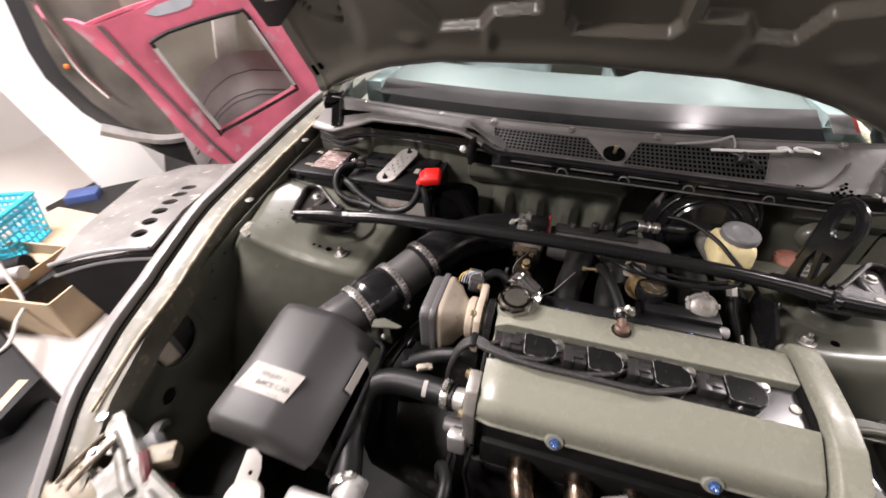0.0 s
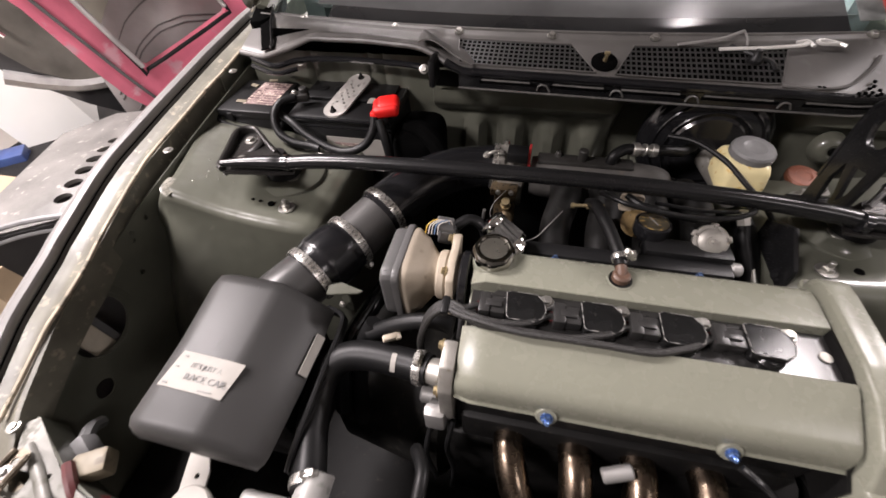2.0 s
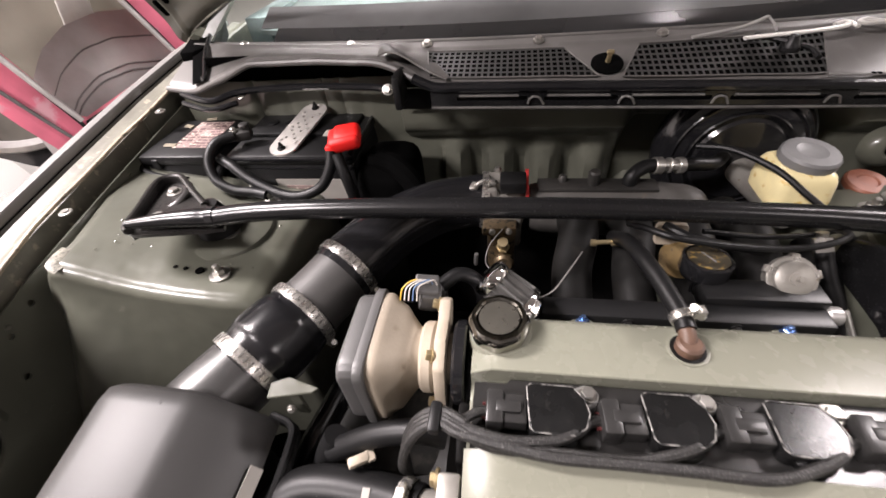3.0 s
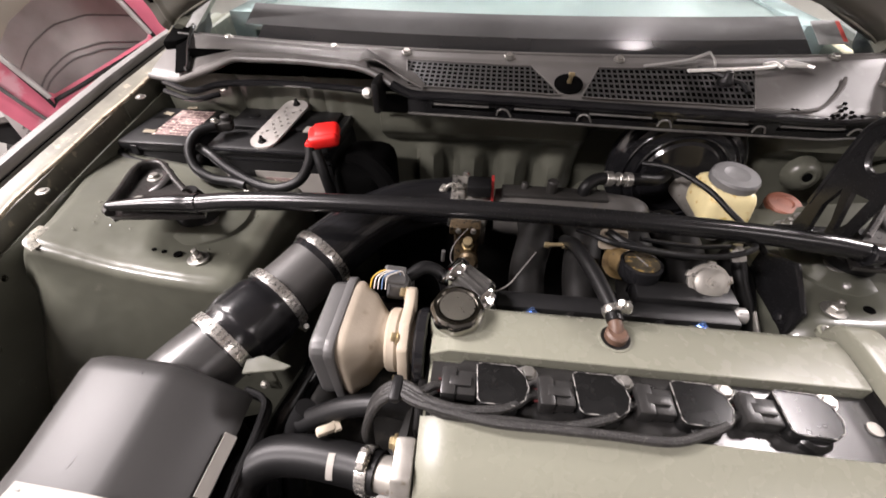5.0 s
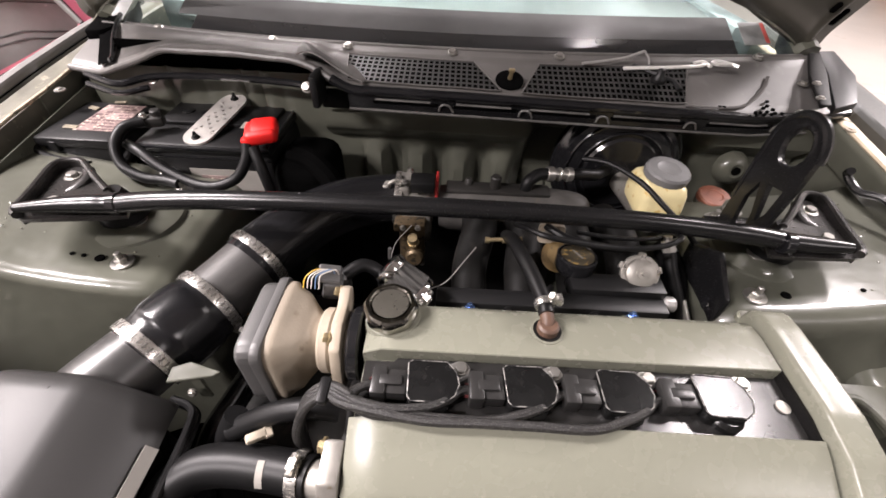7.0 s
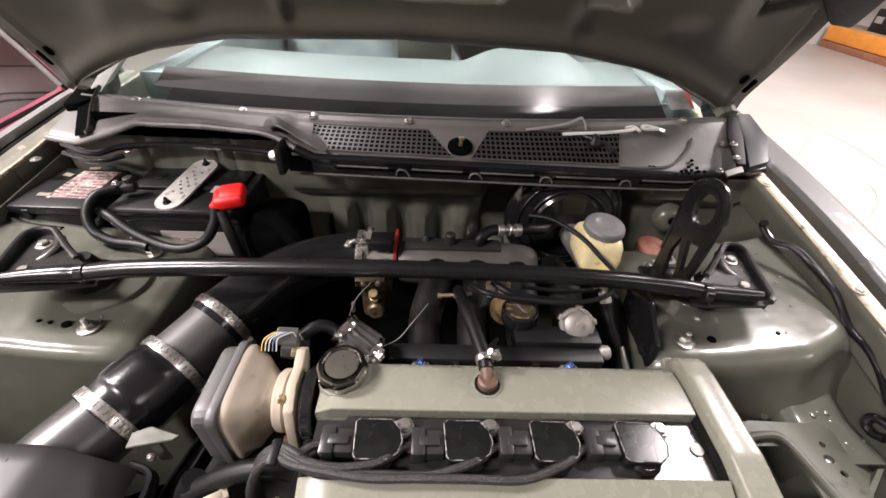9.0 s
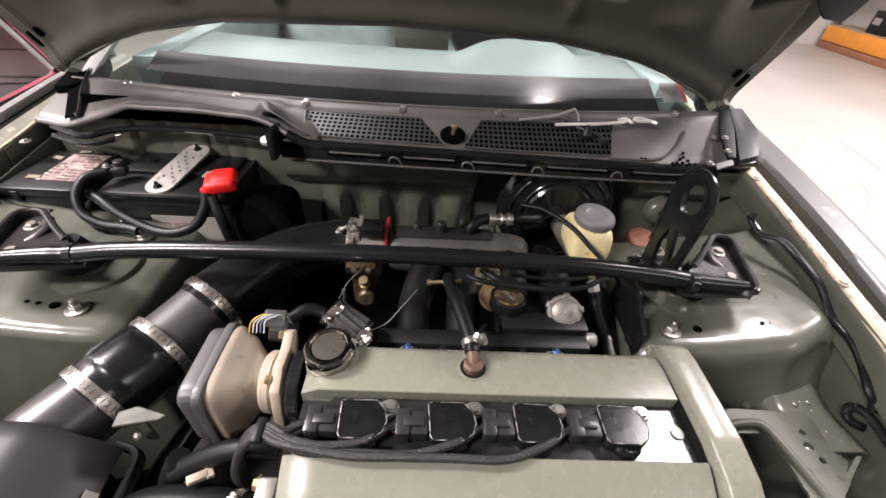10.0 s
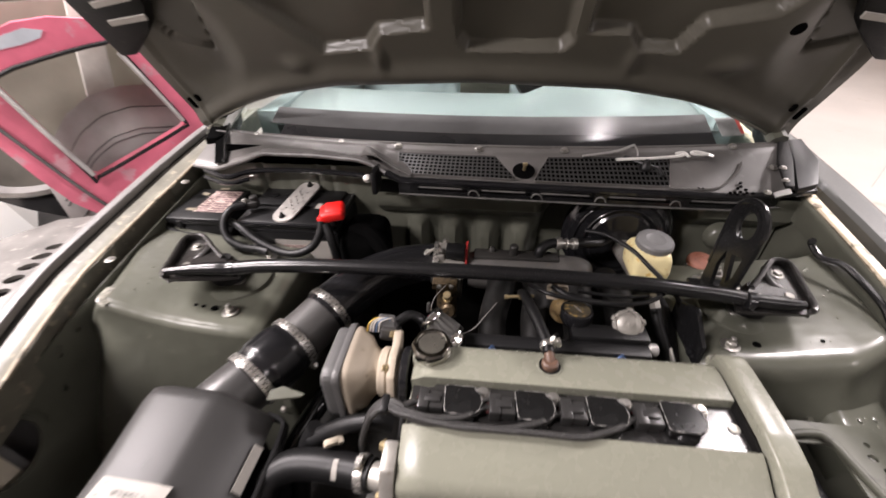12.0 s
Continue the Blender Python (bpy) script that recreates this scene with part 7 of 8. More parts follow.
lathe(bm, [(0.020, -0.01), (0.020, 0.0), (0.012, 0.004), (0.006, 0.006)], RD @ Vector((0.262, 0.018, 0.006)), RD @ Vector((0.262, 0.018, 0.2)), 20)
cyl(bm, RD @ Vector((0.262, 0.018, 0.0)), RD @ Vector((0.262, 0.018, 0.014)), 0.007, None, 12)
part("bleed_plug", bm, bare_alu, rad)
bm = B()
lathe(bm, [(0.018, -0.012), (0.018, 0.004), (0.024, 0.006)], RD @ Vector((0.185, -0.010, 0.01)), RD @ Vector((0.185, -0.010, 0.2)), 24)
part("filler_neck", bm, polished, rad)
bm = B()
lathe(bm, [(0.027, 0.004), (0.0295, 0.006), (0.0295, 0.020), (0.027, 0.0225), (0.0, 0.0225)], RD @ Vector((0.185, -0.010, 0.012)), RD @ Vector((0.185, -0.012, 0.2)), 48, 8, 0.06)
rcap = part("filler_cap", bm, black_plastic, rad, "black lobed pressure cap")
orange = mat("orange", (0.80, 0.16, 0.03), 0.4, var=0.1)
bm = B()
lathe(bm, [(0.0175, 0.0226), (0.0175, 0.0232)], RD @ Vector((0.185, -0.010, 0.012)), RD @ Vector((0.185, -0.012, 0.2)), 24)
part("cap_ring", bm, hole_dark, rcap)
bm = B()
prism(bm, [(-0.003, -0.013), (0.007, 0.001), (0.001, 0.002), (0.004, 0.013), (-0.007, -0.001), (-0.001, -0.002)], lambda a, b, w: RD @ Vector((0.185 + a, -0.0105 + b, w)), 0.0354, 0.0362)
part("cap_mark", bm, orange, rcap, "orange mark")
bm = B()
cyl(bm, RD @ Vector((0.085, 0.02, 0.0)), RD @ Vector((0.088, 0.055, 0.006)), 0.021, 0.020, 24, 0.002)
part("hose_neck", bm, polished, rad)
bm = B()
tube(bm, [RD @ Vector((0.215, 0.03, 0.02)), RD @ Vector((0.217, 0.045, 0.035)), RD @ Vector((0.215, 0.075, 0.035)), RD @ Vector((0.20, 0.10, 0.01)), RD @ Vector((0.195, 0.11, -0.05))], 0.0085, 12, 6)
part("overflow_hose", bm, rubber, rad)
hose = thing("radiator_hose", "black rubber radiator hose bent towards the engine", "hose")
HP_ = [(-0.138, -0.075, 0.754), (-0.175, -0.068, 0.748), (-0.225, -0.063, 0.742), (-0.262, -0.067, 0.736), (-0.286, -0.085, 0.728), (-0.292, -0.115, 0.719), (-0.283, -0.165, 0.712), (-0.268, -0.205, 0.712), (-0.256, -0.236, 0.716)]
bm = B()
tube(bm, HP_, 0.0215, 24, 7)
part("hose", bm, rubber, hose)
clamp(hose, (-0.152, -0.0725, 0.752), (1, -0.1, 0.1), 0.0215, 0.012, (0, 0, 1))
clamp(hose, (-0.259, -0.228, 0.7145), (0.35, -1, 0.1), 0.0215, 0.012, (0.3, 0, 1))
bm = B()
sheet(bm, lambda u, v: (-0.192 + 0.007 * u, -0.0665 + 0.0222 * math.cos(radians(200 + 70 * v)), 0.747 - 0.0222 * math.sin(radians(200 + 70 * v))), 2, 8, 0.0006)
part("paint_mark", bm, paper, hose, "white paint mark")
bm = B()
tube(bm, [(-0.235, -0.02, 0.76), (-0.25, -0.03, 0.73), (-0.262, -0.04, 0.69), (-0.27, -0.06, 0.62), (-0.27, -0.09, 0.55)], 0.013, 14, 6)
solo("coolant_hose", bm, rubber, "slim black coolant hose dropping beside the gearbox", "hose")
bm = B()
tube(bm, [(-0.255, 0.150, 0.66), (-0.270, 0.097, 0.68), (-0.284, 0.030, 0.682), (-0.294, -0.010, 0.675), (-0.300, -0.05, 0.64), (-0.305, -0.08, 0.56)], 0.017, 14, 6)
solo("gearbox_hose", bm, silicone, "glossy black hose running down past the gearbox", "hose")
bm = B()
box(bm, (-0.298, 0.132, 0.738), (0.016, 0.010, 0.012), 0.003, 2, pose(0, 0, 0, 20, 0, 30))
cyl(bm, (-0.298, 0.128, 0.742), (-0.298, 0.118, 0.746), 0.005, 0.004, 10, 0.001)
part("loom_clip", bm, orange_clip, car, "orange plastic loom clip")
for cx, cy, ang in ((-0.203, -0.044, 35), (-0.190, -0.016, -20)):
    bm = B()
    box(bm, (0, 0, 0), (0.020, 0.009, 0.010), 0.002, 2)
    box(bm, (0.012, 0, 0.001), (0.008, 0.012, 0.006), 0.001, 1)
    bm.transform(Matrix.Translation((cx, cy, 0.768)) @ pose(0, 0, 0, 10, 15, ang))
    part("sensor_plug", bm, pale_plug if ang > 0 else black_plastic, engine, "pale sensor plug" if ang > 0 else "")



def lerp3(pts, u):
    s_ = u * (len(pts) - 1)
    i_ = min(int(s_), len(pts) - 2)
    return Vector(pts[i_]).lerp(Vector(pts[i_ + 1]), s_ - i_)


tie_green = mat("tie_green", (0.105, 0.107, 0.085), 0.4, var=0.25, scale=12, dirt=(0.13, 0.13, 0.10), dirt_at=0.6)
# washer bottle neck and bracket on the nose
wb = thing("washer_bottle", "white washer bottle neck with a round cap", "washer bottle")
bm = B()
cyl(bm, (-0.392, -0.284, 0.60), (-0.392, -0.284, 0.715), 0.024, 0.020, 22, 0.003)
part("neck", bm, paper, wb)
bm = B()
lathe(bm, [(0.025, 0), (0.0275, 0.002), (0.0275, 0.008), (0.0255, 0.0105), (0.0, 0.011)], (-0.390, -0.284, 0.708), (-0.390, -0.290, 0.80), 32)
part("cap", bm, paper, wb, "round white cap")
bm = B()
plate(bm, [(-0.436, -0.220), (-0.424, -0.214), (-0.408, -0.222), (-0.398, -0.238), (-0.385, -0.290), (-0.392, -0.315), (-0.408, -0.316), (-0.421, -0.300), (-0.424, -0.270)], [circle(-0.411, -0.247, 0.0035, 10), circle(-0.418, -0.284, 0.0035, 10)], lambda a, b, w: (a, b, 0.698 + w + 0.10 * max(0, b + 0.26)), -0.004, 0.0)
part("fin", bm, paper, car, "white painted steel tab with two holes")
stay = thing("radiator_stay", "black rubber-mounted radiator stay with two bolts", "bracket")
bm = B()
prism(bm, rrect(-0.352, -0.400, -0.300, -0.305, 0.024, 6), lambda a, b, w: (a + 0.12 * (b + 0.34), b, w), 0.732, 0.742, 0.002, 2)
cyl(bm, (-0.324, -0.328, 0.738), (-0.324, -0.328, 0.755), 0.019, 0.016, 22, 0.003)
part("arm", bm, black_plastic, stay)
bolt_on(stay, (-0.324, -0.328, 0.755), (0, 0, 1), 0.007, 0.005, 1.3, material=steel)
bolt_on(stay, (-0.330, -0.375, 0.742), (0, 0, 1), 0.007, 0.005, 1.6, material=steel)
bm = B()
plate(bm, [(-0.688, -0.236), (-0.672, -0.226), (-0.571, -0.286), (-0.50, -0.305), (-0.447, -0.322), (-0.425, -0.345), (-0.435, -0.372), (-0.497, -0.379), (-0.545, -0.372), (-0.60, -0.335), (-0.645, -0.315), (-0.665, -0.27)],
      [circle(-0.537, -0.350, 0.0085, 12, 0.009), circle(-0.498, -0.358, 0.007, 12, 0.008), circle(-0.595, -0.287, 0.0035, 10), rrect(-0.650, -0.318 + 0.006, -0.618, -0.288, 0.010)],
      lambda a, b, w: (a, b, w + 0.710 - 0.010 * math.exp(-((a + 0.545) / 0.030) ** 4 - ((b + 0.340) / 0.024) ** 4)), -0.003, 0.0)
tube(bm, [(-0.655, -0.262, 0.7115), (-0.612, -0.286, 0.7115), (-0.575, -0.312, 0.711), (-0.555, -0.322, 0.709)], 0.008, 8, 5, flat=0.5)
tube(bm, [(-0.53, -0.317, 0.7105), (-0.49, -0.330, 0.7115), (-0.455, -0.340, 0.7105)], 0.009, 8, 5, flat=0.5)
cs = part("slam_panel", bm, bare_panel, car, "bare silver slam panel with round holes", 60)
bm = B()
prism(bm, [(-0.588, -0.338), (-0.577, -0.320), (-0.545, -0.328), (-0.523, -0.337), (-0.517, -0.352), (-0.528, -0.350), (-0.540, -0.3395), (-0.550, -0.351), (-0.560, -0.352)], lambda a, b, w: (a, b, w + 0.710 - 0.010 * math.exp(-((a + 0.545) / 0.030) ** 4 - ((b + 0.340) / 0.024) ** 4)), 0.0006, 0.0014)
part("olive_patch", bm, bay_paint, cs, "olive paint left in the pressing")
bm = B()
prism(bm, [(-0.446, -0.330), (-0.380, -0.333), (-0.368, -0.352), (-0.385, -0.372), (-0.425, -0.386), (-0.440, -0.375)], lambda a, b, w: (a, b, w + 0.7045), 0.0, 0.003, 0.001, 1)
part("tie_plate", bm, tie_green, cs, "pale grey-green end of the tie panel")
bm = B()
sheet(bm, lambda u, v: lerp3(((-0.680, -0.227, 0.708), (-0.571, -0.284, 0.708), (-0.445, -0.320, 0.708)), u) + Vector((0.006 * v, 0.004 * v, -0.05 * v)), 10, 4, 0.003)
part("panel_return", bm, bay_paint, cs)
bm = B()
plate(bm, [(-0.445, -0.325), (-0.375, -0.338), (-0.30, -0.350), (0.40, -0.345), (0.40, -0.395), (-0.30, -0.405), (-0.44, -0.400)], [circle(-0.36, -0.385, 0.006, 12)], lambda a, b, w: (a, b, w + 0.700 - 0.02 * max(0, a + 0.3)), -0.003, 0.0)
part("tie_panel", bm, bay_paint, car, "olive tie panel over the radiator")
bm = B()
plate(bm, [(-0.680, -0.350), (-0.664, -0.340), (-0.620, -0.352), (-0.545, -0.376), (-0.493, -0.384), (-0.500, -0.408), (-0.56, -0.400), (-0.635, -0.372)], [circle(-0.635, -0.361, 0.004, 10), circle(-0.57, -0.385, 0.004, 10), circle(-0.515, -0.396, 0.003, 10)], lambda a, b, w: (a, b, w + 0.713), -0.003, 0.0)
part("lamp_strip", bm, primer, car, "buff perforated strip")
bm = B()
sheet(bm, lambda u, v: (-0.735 + 0.30 * u, -0.335 - 0.065 * u - 0.075 * v - 0.02 * math.sin(3 * u), 0.668 - 0.01 * u - 0.05 * v + 0.010 * math.sin(9 * v) * math.sin(5 * u)), 18, 10, 0.004)
part("lamp_bucket", bm, primer, car, "buff primer lamp surround")
bm = B()
sheet(bm, lambda u, v: (-0.705 + 0.21 * u, -0.290 - 0.085 * u * 0.6 - 0.075 * v, 0.655 + 0.016 * math.sin(7 * u + 2 * v) - 0.01 * v), 16, 10, 0.004)
part("lamp_tray", bm, primer, car, "buff floor of the lamp opening")
for cx, cy, ang in ((-0.644, -0.300, 84), (-0.446, -0.364, 80)):
    M_ = Matrix.Translation((cx, cy, 0.722)) @ pose(0, 0, 0, 0, 0, ang)
    bm = B()
    plate(bm, rrect(-0.040, -0.013, 0.034, 0.013, 0.010), [circle(0.018, 0, 0.0055, 12), circle(-0.002, 0.004, 0.0025, 8), circle(-0.016, -0.003, 0.003, 8)], lambda a, b, w: M_ @ Vector((a, b, w - 0.25 * max(0, -a - 0.02))), -0.002, 0.0)
    tube(bm, [M_ @ Vector((a, 0.012, 0.003 - 0.25 * max(0, -a - 0.02))) for a in (-0.045, -0.02, 0.0, 0.03)], 0.003, 6, 3)
    tube(bm, [M_ @ Vector((a, -0.012, 0.003 - 0.25 * max(0, -a - 0.02))) for a in (-0.045, -0.02, 0.0, 0.03)], 0.003, 6, 3)
    lk = part("lamp_bracket", bm, tarnish, car, "tarnished metal lamp bracket")
    bolt_on(lk, M_ @ Vector((0.004, 0, 0.001)), (0, 0, 1), 0.006, 0.006, 1.5, material=bare_alu)
bm = B()
box(bm, (-0.615, -0.244, 0.665), (0.035, 0.028, 0.030), 0.006, 2, pose(0, 0, 0, 20, 10, -30))
tube(bm, [(-0.63, -0.235, 0.66), (-0.645, -0.215, 0.65), (-0.655, -0.20, 0.63)], 0.010, 8, 4)
part("lamp_socket", bm, lid_grey, car, "grey lamp socket")
bm = B()
box(bm, (-0.563, -0.262, 0.690), (0.045, 0.034, 0.030), 0.006, 2, pose(0, 0, 0, 0, 0, 30))
part("lamp_connector", bm, primer, car)
bm = B()
tube(bm, [(-0.585, -0.270, 0.705), (-0.562, -0.287, 0.708), (-0.545, -0.300, 0.700), (-0.52, -0.296, 0.68)], 0.008, 8, 5)
part("lamp_lead", bm, lead_red, car)
bm = B()
tube(bm, [(-0.545, -0.300, 0.700), (-0.525, -0.302, 0.690), (-0.50, -0.30, 0.66), (-0.48, -0.28, 0.62)], 0.009, 8, 5)
part("lamp_sleeve", bm, rubber, car)
bm = B()
sheet(bm, lambda u, v: wing(-1, 0.0 + 0.17 * u, v, lambda q: (-0.806 - 0.045 * q, -0.012 - 0.05 * q)), 14, 4, 0.0)
part("yellow_edge", bm, yellow_paint, car, "yellow stripe on the wing's front edge")
bm = B()
box(bm, (-0.735, -0.094, 0.700), (0.004, 0.036, 0.13), 0.001, 1, pose(0, 0, 0, 4, 0, 0))
part("wing_stay", bm, mat("stay_buff", (0.62, 0.56, 0.45), 0.5, var=0.12, scale=30), car, "pale buff stay behind the round opening")
bm = B()
box(bm, (-0.742, -0.068, 0.700), (0.004, 0.016, 0.13), 0.001, 1, pose(0, 0, 0, 4, 0, -25))
part("stay_flank", bm, lid_grey, car)
bm = B()
lathe(bm, [(0.074, -0.003), (0.067, 0.002), (0.059, 0.0025), (0.0535, -0.001), (0.0525, -0.005)], (-0.7035, -0.082, 0.711), (-0.60, -0.082, 0.711), 40)
swage = bmesh.ops.delete(bm, geom=[f for f in bm.faces if len(f.verts) > 4], context="FACES_ONLY")
part("opening_swage", bm, bay_paint, car)
# nose skin and wheels that carry the car
bm = B()
sheet(bm, lambda u, v: (MID - 0.62 + 1.24 * u, -0.50 - 0.13 * math.sin(math.pi * u) - 0.03 * math.sin(3 * v), 0.60 - 0.42 * v), 24, 8, 0.004)
part("nose_panel", bm, fender_grey, car)
for sx in (-1, 1):
    for y in (0.16, 2.72):
        x = MID + sx * 0.74
        bm = B()
        lathe(bm, [(0.20, -0.09), (0.27, -0.095), (0.298, -0.08), (0.30, 0.0), (0.298, 0.08), (0.27, 0.095), (0.20, 0.09)], (x, y, 0.30), (x + 1, y, 0.30), 40)
        wh = part("wheel", bm, rubber, car, "black tyre")
        bm = B()
        lathe(bm, [(0.05, -0.096), (0.19, -0.085), (0.20, -0.092), (0.20, 0.092), (0.19, 0.085), (0.05, 0.096)], (x, y, 0.30), (x + 1, y, 0.30), 32)
        part("rim", bm, cast_alu, wh)
bm = B()
box(bm, (MID, 2.6, 0.55), (1.5, 1.3, 0.45), 0.1, 3)
part("rear_body", bm, bay_paint, car)

# ---- paint nibs and blisters on the pressed panels ----
rnd = random.Random(11)


def nib(bm, p, axis, r):
    lathe(bm, [(r, -0.0006), (r * 0.8, r * 0.30), (r * 0.35, r * 0.5), (0.0001, r * 0.52)], p, Vector(p) + Vector(axis), 8)


nib_paint = mat("nib_paint", (0.16, 0.16, 0.13), 0.12, var=0.2, scale=60, bump=0.0, coat=0.5)
bm = B()
for k in range(34):
    y, z = rnd.uniform(-0.20, 0.11), rnd.uniform(0.58, 0.76)
    x = -0.694 - 0.012 * math.sin(min(max((z - 0.55) / 0.3, 0), 1) * 1.5) + fx(y) * 0.9
    if math.hypot(y + 0.082, z - 0.711) > 0.06:
        nib(bm, (x, y, z), (1, 0, 0.1), rnd.choice((0.0012, 0.0016, 0.0016, 0.0024)))
for sx in (-1, 1):
    for k in range(26):
        x, y = rnd.uniform(-0.64, -0.42), rnd.uniform(0.165, 0.34)
        nib(bm, (x if sx < 0 else flip(x), y, tower_z(x) - 0.0005), (0, 0, 1), rnd.choice((0.0012, 0.0016, 0.0022)))
for k in range(40):
    y, z = rnd.uniform(0.02, 0.40), rnd.uniform(0.70, 0.83)
    x = flip(-0.694 - 0.012 * math.sin(min(max((z - 0.55) / 0.3, 0), 1) * 1.5))
    nib(bm, (x, y, z), (-1, 0, 0.1), rnd.choice((0.0012, 0.0016, 0.0022)))
for k in range(22):
    u, v = rnd.uniform(0.3, 0.7), rnd.uniform(0.15, 0.9)
    nib(bm, rail_top(u, v), (0, 0, 1), rnd.choice((0.0012, 0.0016, 0.0024)))
for k in range(26):
    x, z = rnd.uniform(0.32, 0.60), rnd.uniform(0.80, 0.885)
    nib(bm, (x, firewall_y(x, z), z), (0, -1, 0.1), rnd.choice((0.0012, 0.0016, 0.0022)))
tagged(part("paint_nibs", bm, nib_paint, car), label="glossy nibs and chips in the olive paint", kind="stuff")

# ---- beside the car: the pink shell ----
PO, PE, PN = Vector((-1.456, 0.924, 0)), Vector((0.70, 0.714, 0)), Vector((0.714, -0.70, 0))
pink_paint = mat("pink_paint", (0.62, 0.145, 0.215), 0.32, var=0.35, scale=4.0, grain=200, bump=0.03, coat=0.2, dirt=(0.50, 0.26, 0.30), dirt_at=0.60)


def pk(a, z, w=0.0):
    return PO + PE * a + PN * w + Vector((0, 0, z))


card_pale = mat("card_pale", (0.22, 0.205, 0.165), 0.8, var=0.25, scale=3)
pink = thing("stripped_car", "faded pink car shell standing beside the bay", "car")
WIN = [(-0.118, 1.020), (-0.05, 1.048), (0.10, 1.078), (0.205, 1.092), (0.232, 1.080), (0.30, 0.92), (0.352, 0.792), (0.335, 0.772), (0.17, 0.715), (0.01, 0.662), (-0.01, 0.675)]
OUT = [(-0.34, 1.108), (-0.316, 1.103), (-0.282, 1.084), (-0.19, 1.104), (-0.073, 1.140), (0.0, 1.168), (0.09, 1.176), (0.21, 1.160), (0.28, 1.135), (0.34, 1.06), (0.42, 0.90), (0.52, 0.66), (0.58, 0.40), (0.55, 0.0), (0.20, 0.0), (0.06, 0.35), (-0.02, 0.48), (-0.10, 0.585), (-0.15, 0.70), (-0.22, 0.90)]
bm = B()
plate(bm, OUT, [WIN], lambda a, b, w: pk(a, b, w + 0.05 * math.cos(2.2 * (a - 0.1)) - 0.05), -0.05, 0.0)
shell = part("quarter_panel", bm, pink_paint, pink, "faded pink body panel", 50)
bm = B()
tube(bm, [pk(a, b, 0.012 + 0.05 * math.cos(2.2 * (a - 0.1)) - 0.05) for a, b in WIN + WIN[:1]], 0.007, 8, 2)
part("window_rubber", bm, rubber, pink)
bm = B()
tube(bm, [pk(a, b, 0.018 + 0.05 * math.cos(2.2 * (a - 0.1)) - 0.05) for a, b in ((-0.112, 1.00), (-0.06, 0.84), (0.0, 0.675))], 0.009, 8, 3)
part("chrome_trim", bm, bare_alu, pink, "bright window trim")
bm = B()
tube(bm, [pk(a, b, 0.018 + 0.05 * math.cos(2.2 * (a - 0.1)) - 0.05) for a, b in ((0.232, 1.06), (0.29, 0.93), (0.345, 0.80))], 0.008, 8, 3)
part("chrome_trim", bm, bare_alu, pink, "bright window trim")
bm = B()
tube(bm, [pk(a, b, 0.006 + 0.05 * math.cos(2.2 * (a - 0.1)) - 0.05) for a, b in ((-0.25, 1.085), (-0.20, 0.96), (-0.13, 0.80), (-0.05, 0.62), (0.04, 0.45))], 0.006, 8, 4)
part("gutter", bm, grey_plastic, pink)
bm = B()
plate(bm, [(-0.10, 1.108), (-0.07, 1.098), (0.0, 1.108), (0.05, 1.122), (0.065, 1.142), (0.02, 1.152), (-0.06, 1.130)], [], lambda a, b, w: pk(a, b, w + 0.05 * math.cos(2.2 * (a - 0.1)) - 0.05), 0.0, 0.003)
part("primer_patch", bm, mat("patch", (0.40, 0.43, 0.47), 0.6, var=0.15, scale=14), pink, "pale grey filler patch")
bm = B()
sheet(bm, lambda u, v: pk(-0.30 + 0.60 * u, 1.085 + 0.075 * math.sin(2.4 * u + 0.05) - 0.05 * v * v, -0.02 - 0.25 * v), 16, 10, 0.01)
part("roof_skin", bm, pink_paint, pink)


def seat_top(a):
    return lerp(a, (-0.14, -0.053, 0.02, 0.10, 0.20, 0.30, 0.50), (0.68, 0.765, 0.845, 0.893, 0.912, 0.90, 0.86))


def seat_at(a, drop, w=0.0):
    z = seat_top(a) - drop
    return pk(a, z, -0.20 + 0.05 * math.sin(min(drop / 0.25, 1) * 1.6) + w)


bm = B()
sheet(bm, lambda u, v: seat_at(-0.14 + 0.64 * u, 0.42 * v), 24, 14, 0.05)
seat_grey = mat("seat_grey", (0.26, 0.25, 0.24), 0.7, var=0.2, scale=8)
seam_grey = mat("seam_grey", (0.10, 0.096, 0.092), 0.8, var=0.2)
seat = part("seat_back", bm, seat_grey, pink, "grey ribbed seat back")
for drop in (0.05, 0.13, 0.15, 0.23):
    bm = B()
    tube(bm, [seat_at(-0.13 + 0.62 * u, drop + 0.02 * u, 0.052) for u in np.linspace(0, 1, 14)], 0.0028, 6, 2)
    part("seat_seam", bm, seam_grey, seat)
bm = B()
sheet(bm, lambda u, v: pk(-0.20 + 0.80 * u, 0.54 + 0.66 * v, -0.45), 4, 4, 0.02)
part("far_side", bm, card_pale, pink)
bm = B()
box(bm, pk(0.12, 0.02, -0.45), (1.0, 0.9, 0.04), 0, 1, pose(0, 0, 0, 0, 0, 45))
part("sill", bm, grimy, pink)
bm = B()
box(bm, pk(0.17, 1.02, -0.40), (0.10, 0.03, 0.36), 0.01, 2, pose(0, 0, 0, 0, 12, 45))
part("pillar", bm, paper, pink)
bm = B()
tube(bm, [pk(a, b, -0.12) for a, b in ((0.33, 1.24), (0.40, 1.10), (0.45, 0.98), (0.47, 0.93))], 0.02, 8, 4)
solo("ratchet_strap", bm, mat("strap_orange", (0.85, 0.36, 0.03), 0.6, var=0.2, scale=30), "orange webbing strap hanging behind the pink shell", "strap")

# ---- black car further back ----
black_car = thing("black_car", "gloss black car parked behind the pink shell", "car")
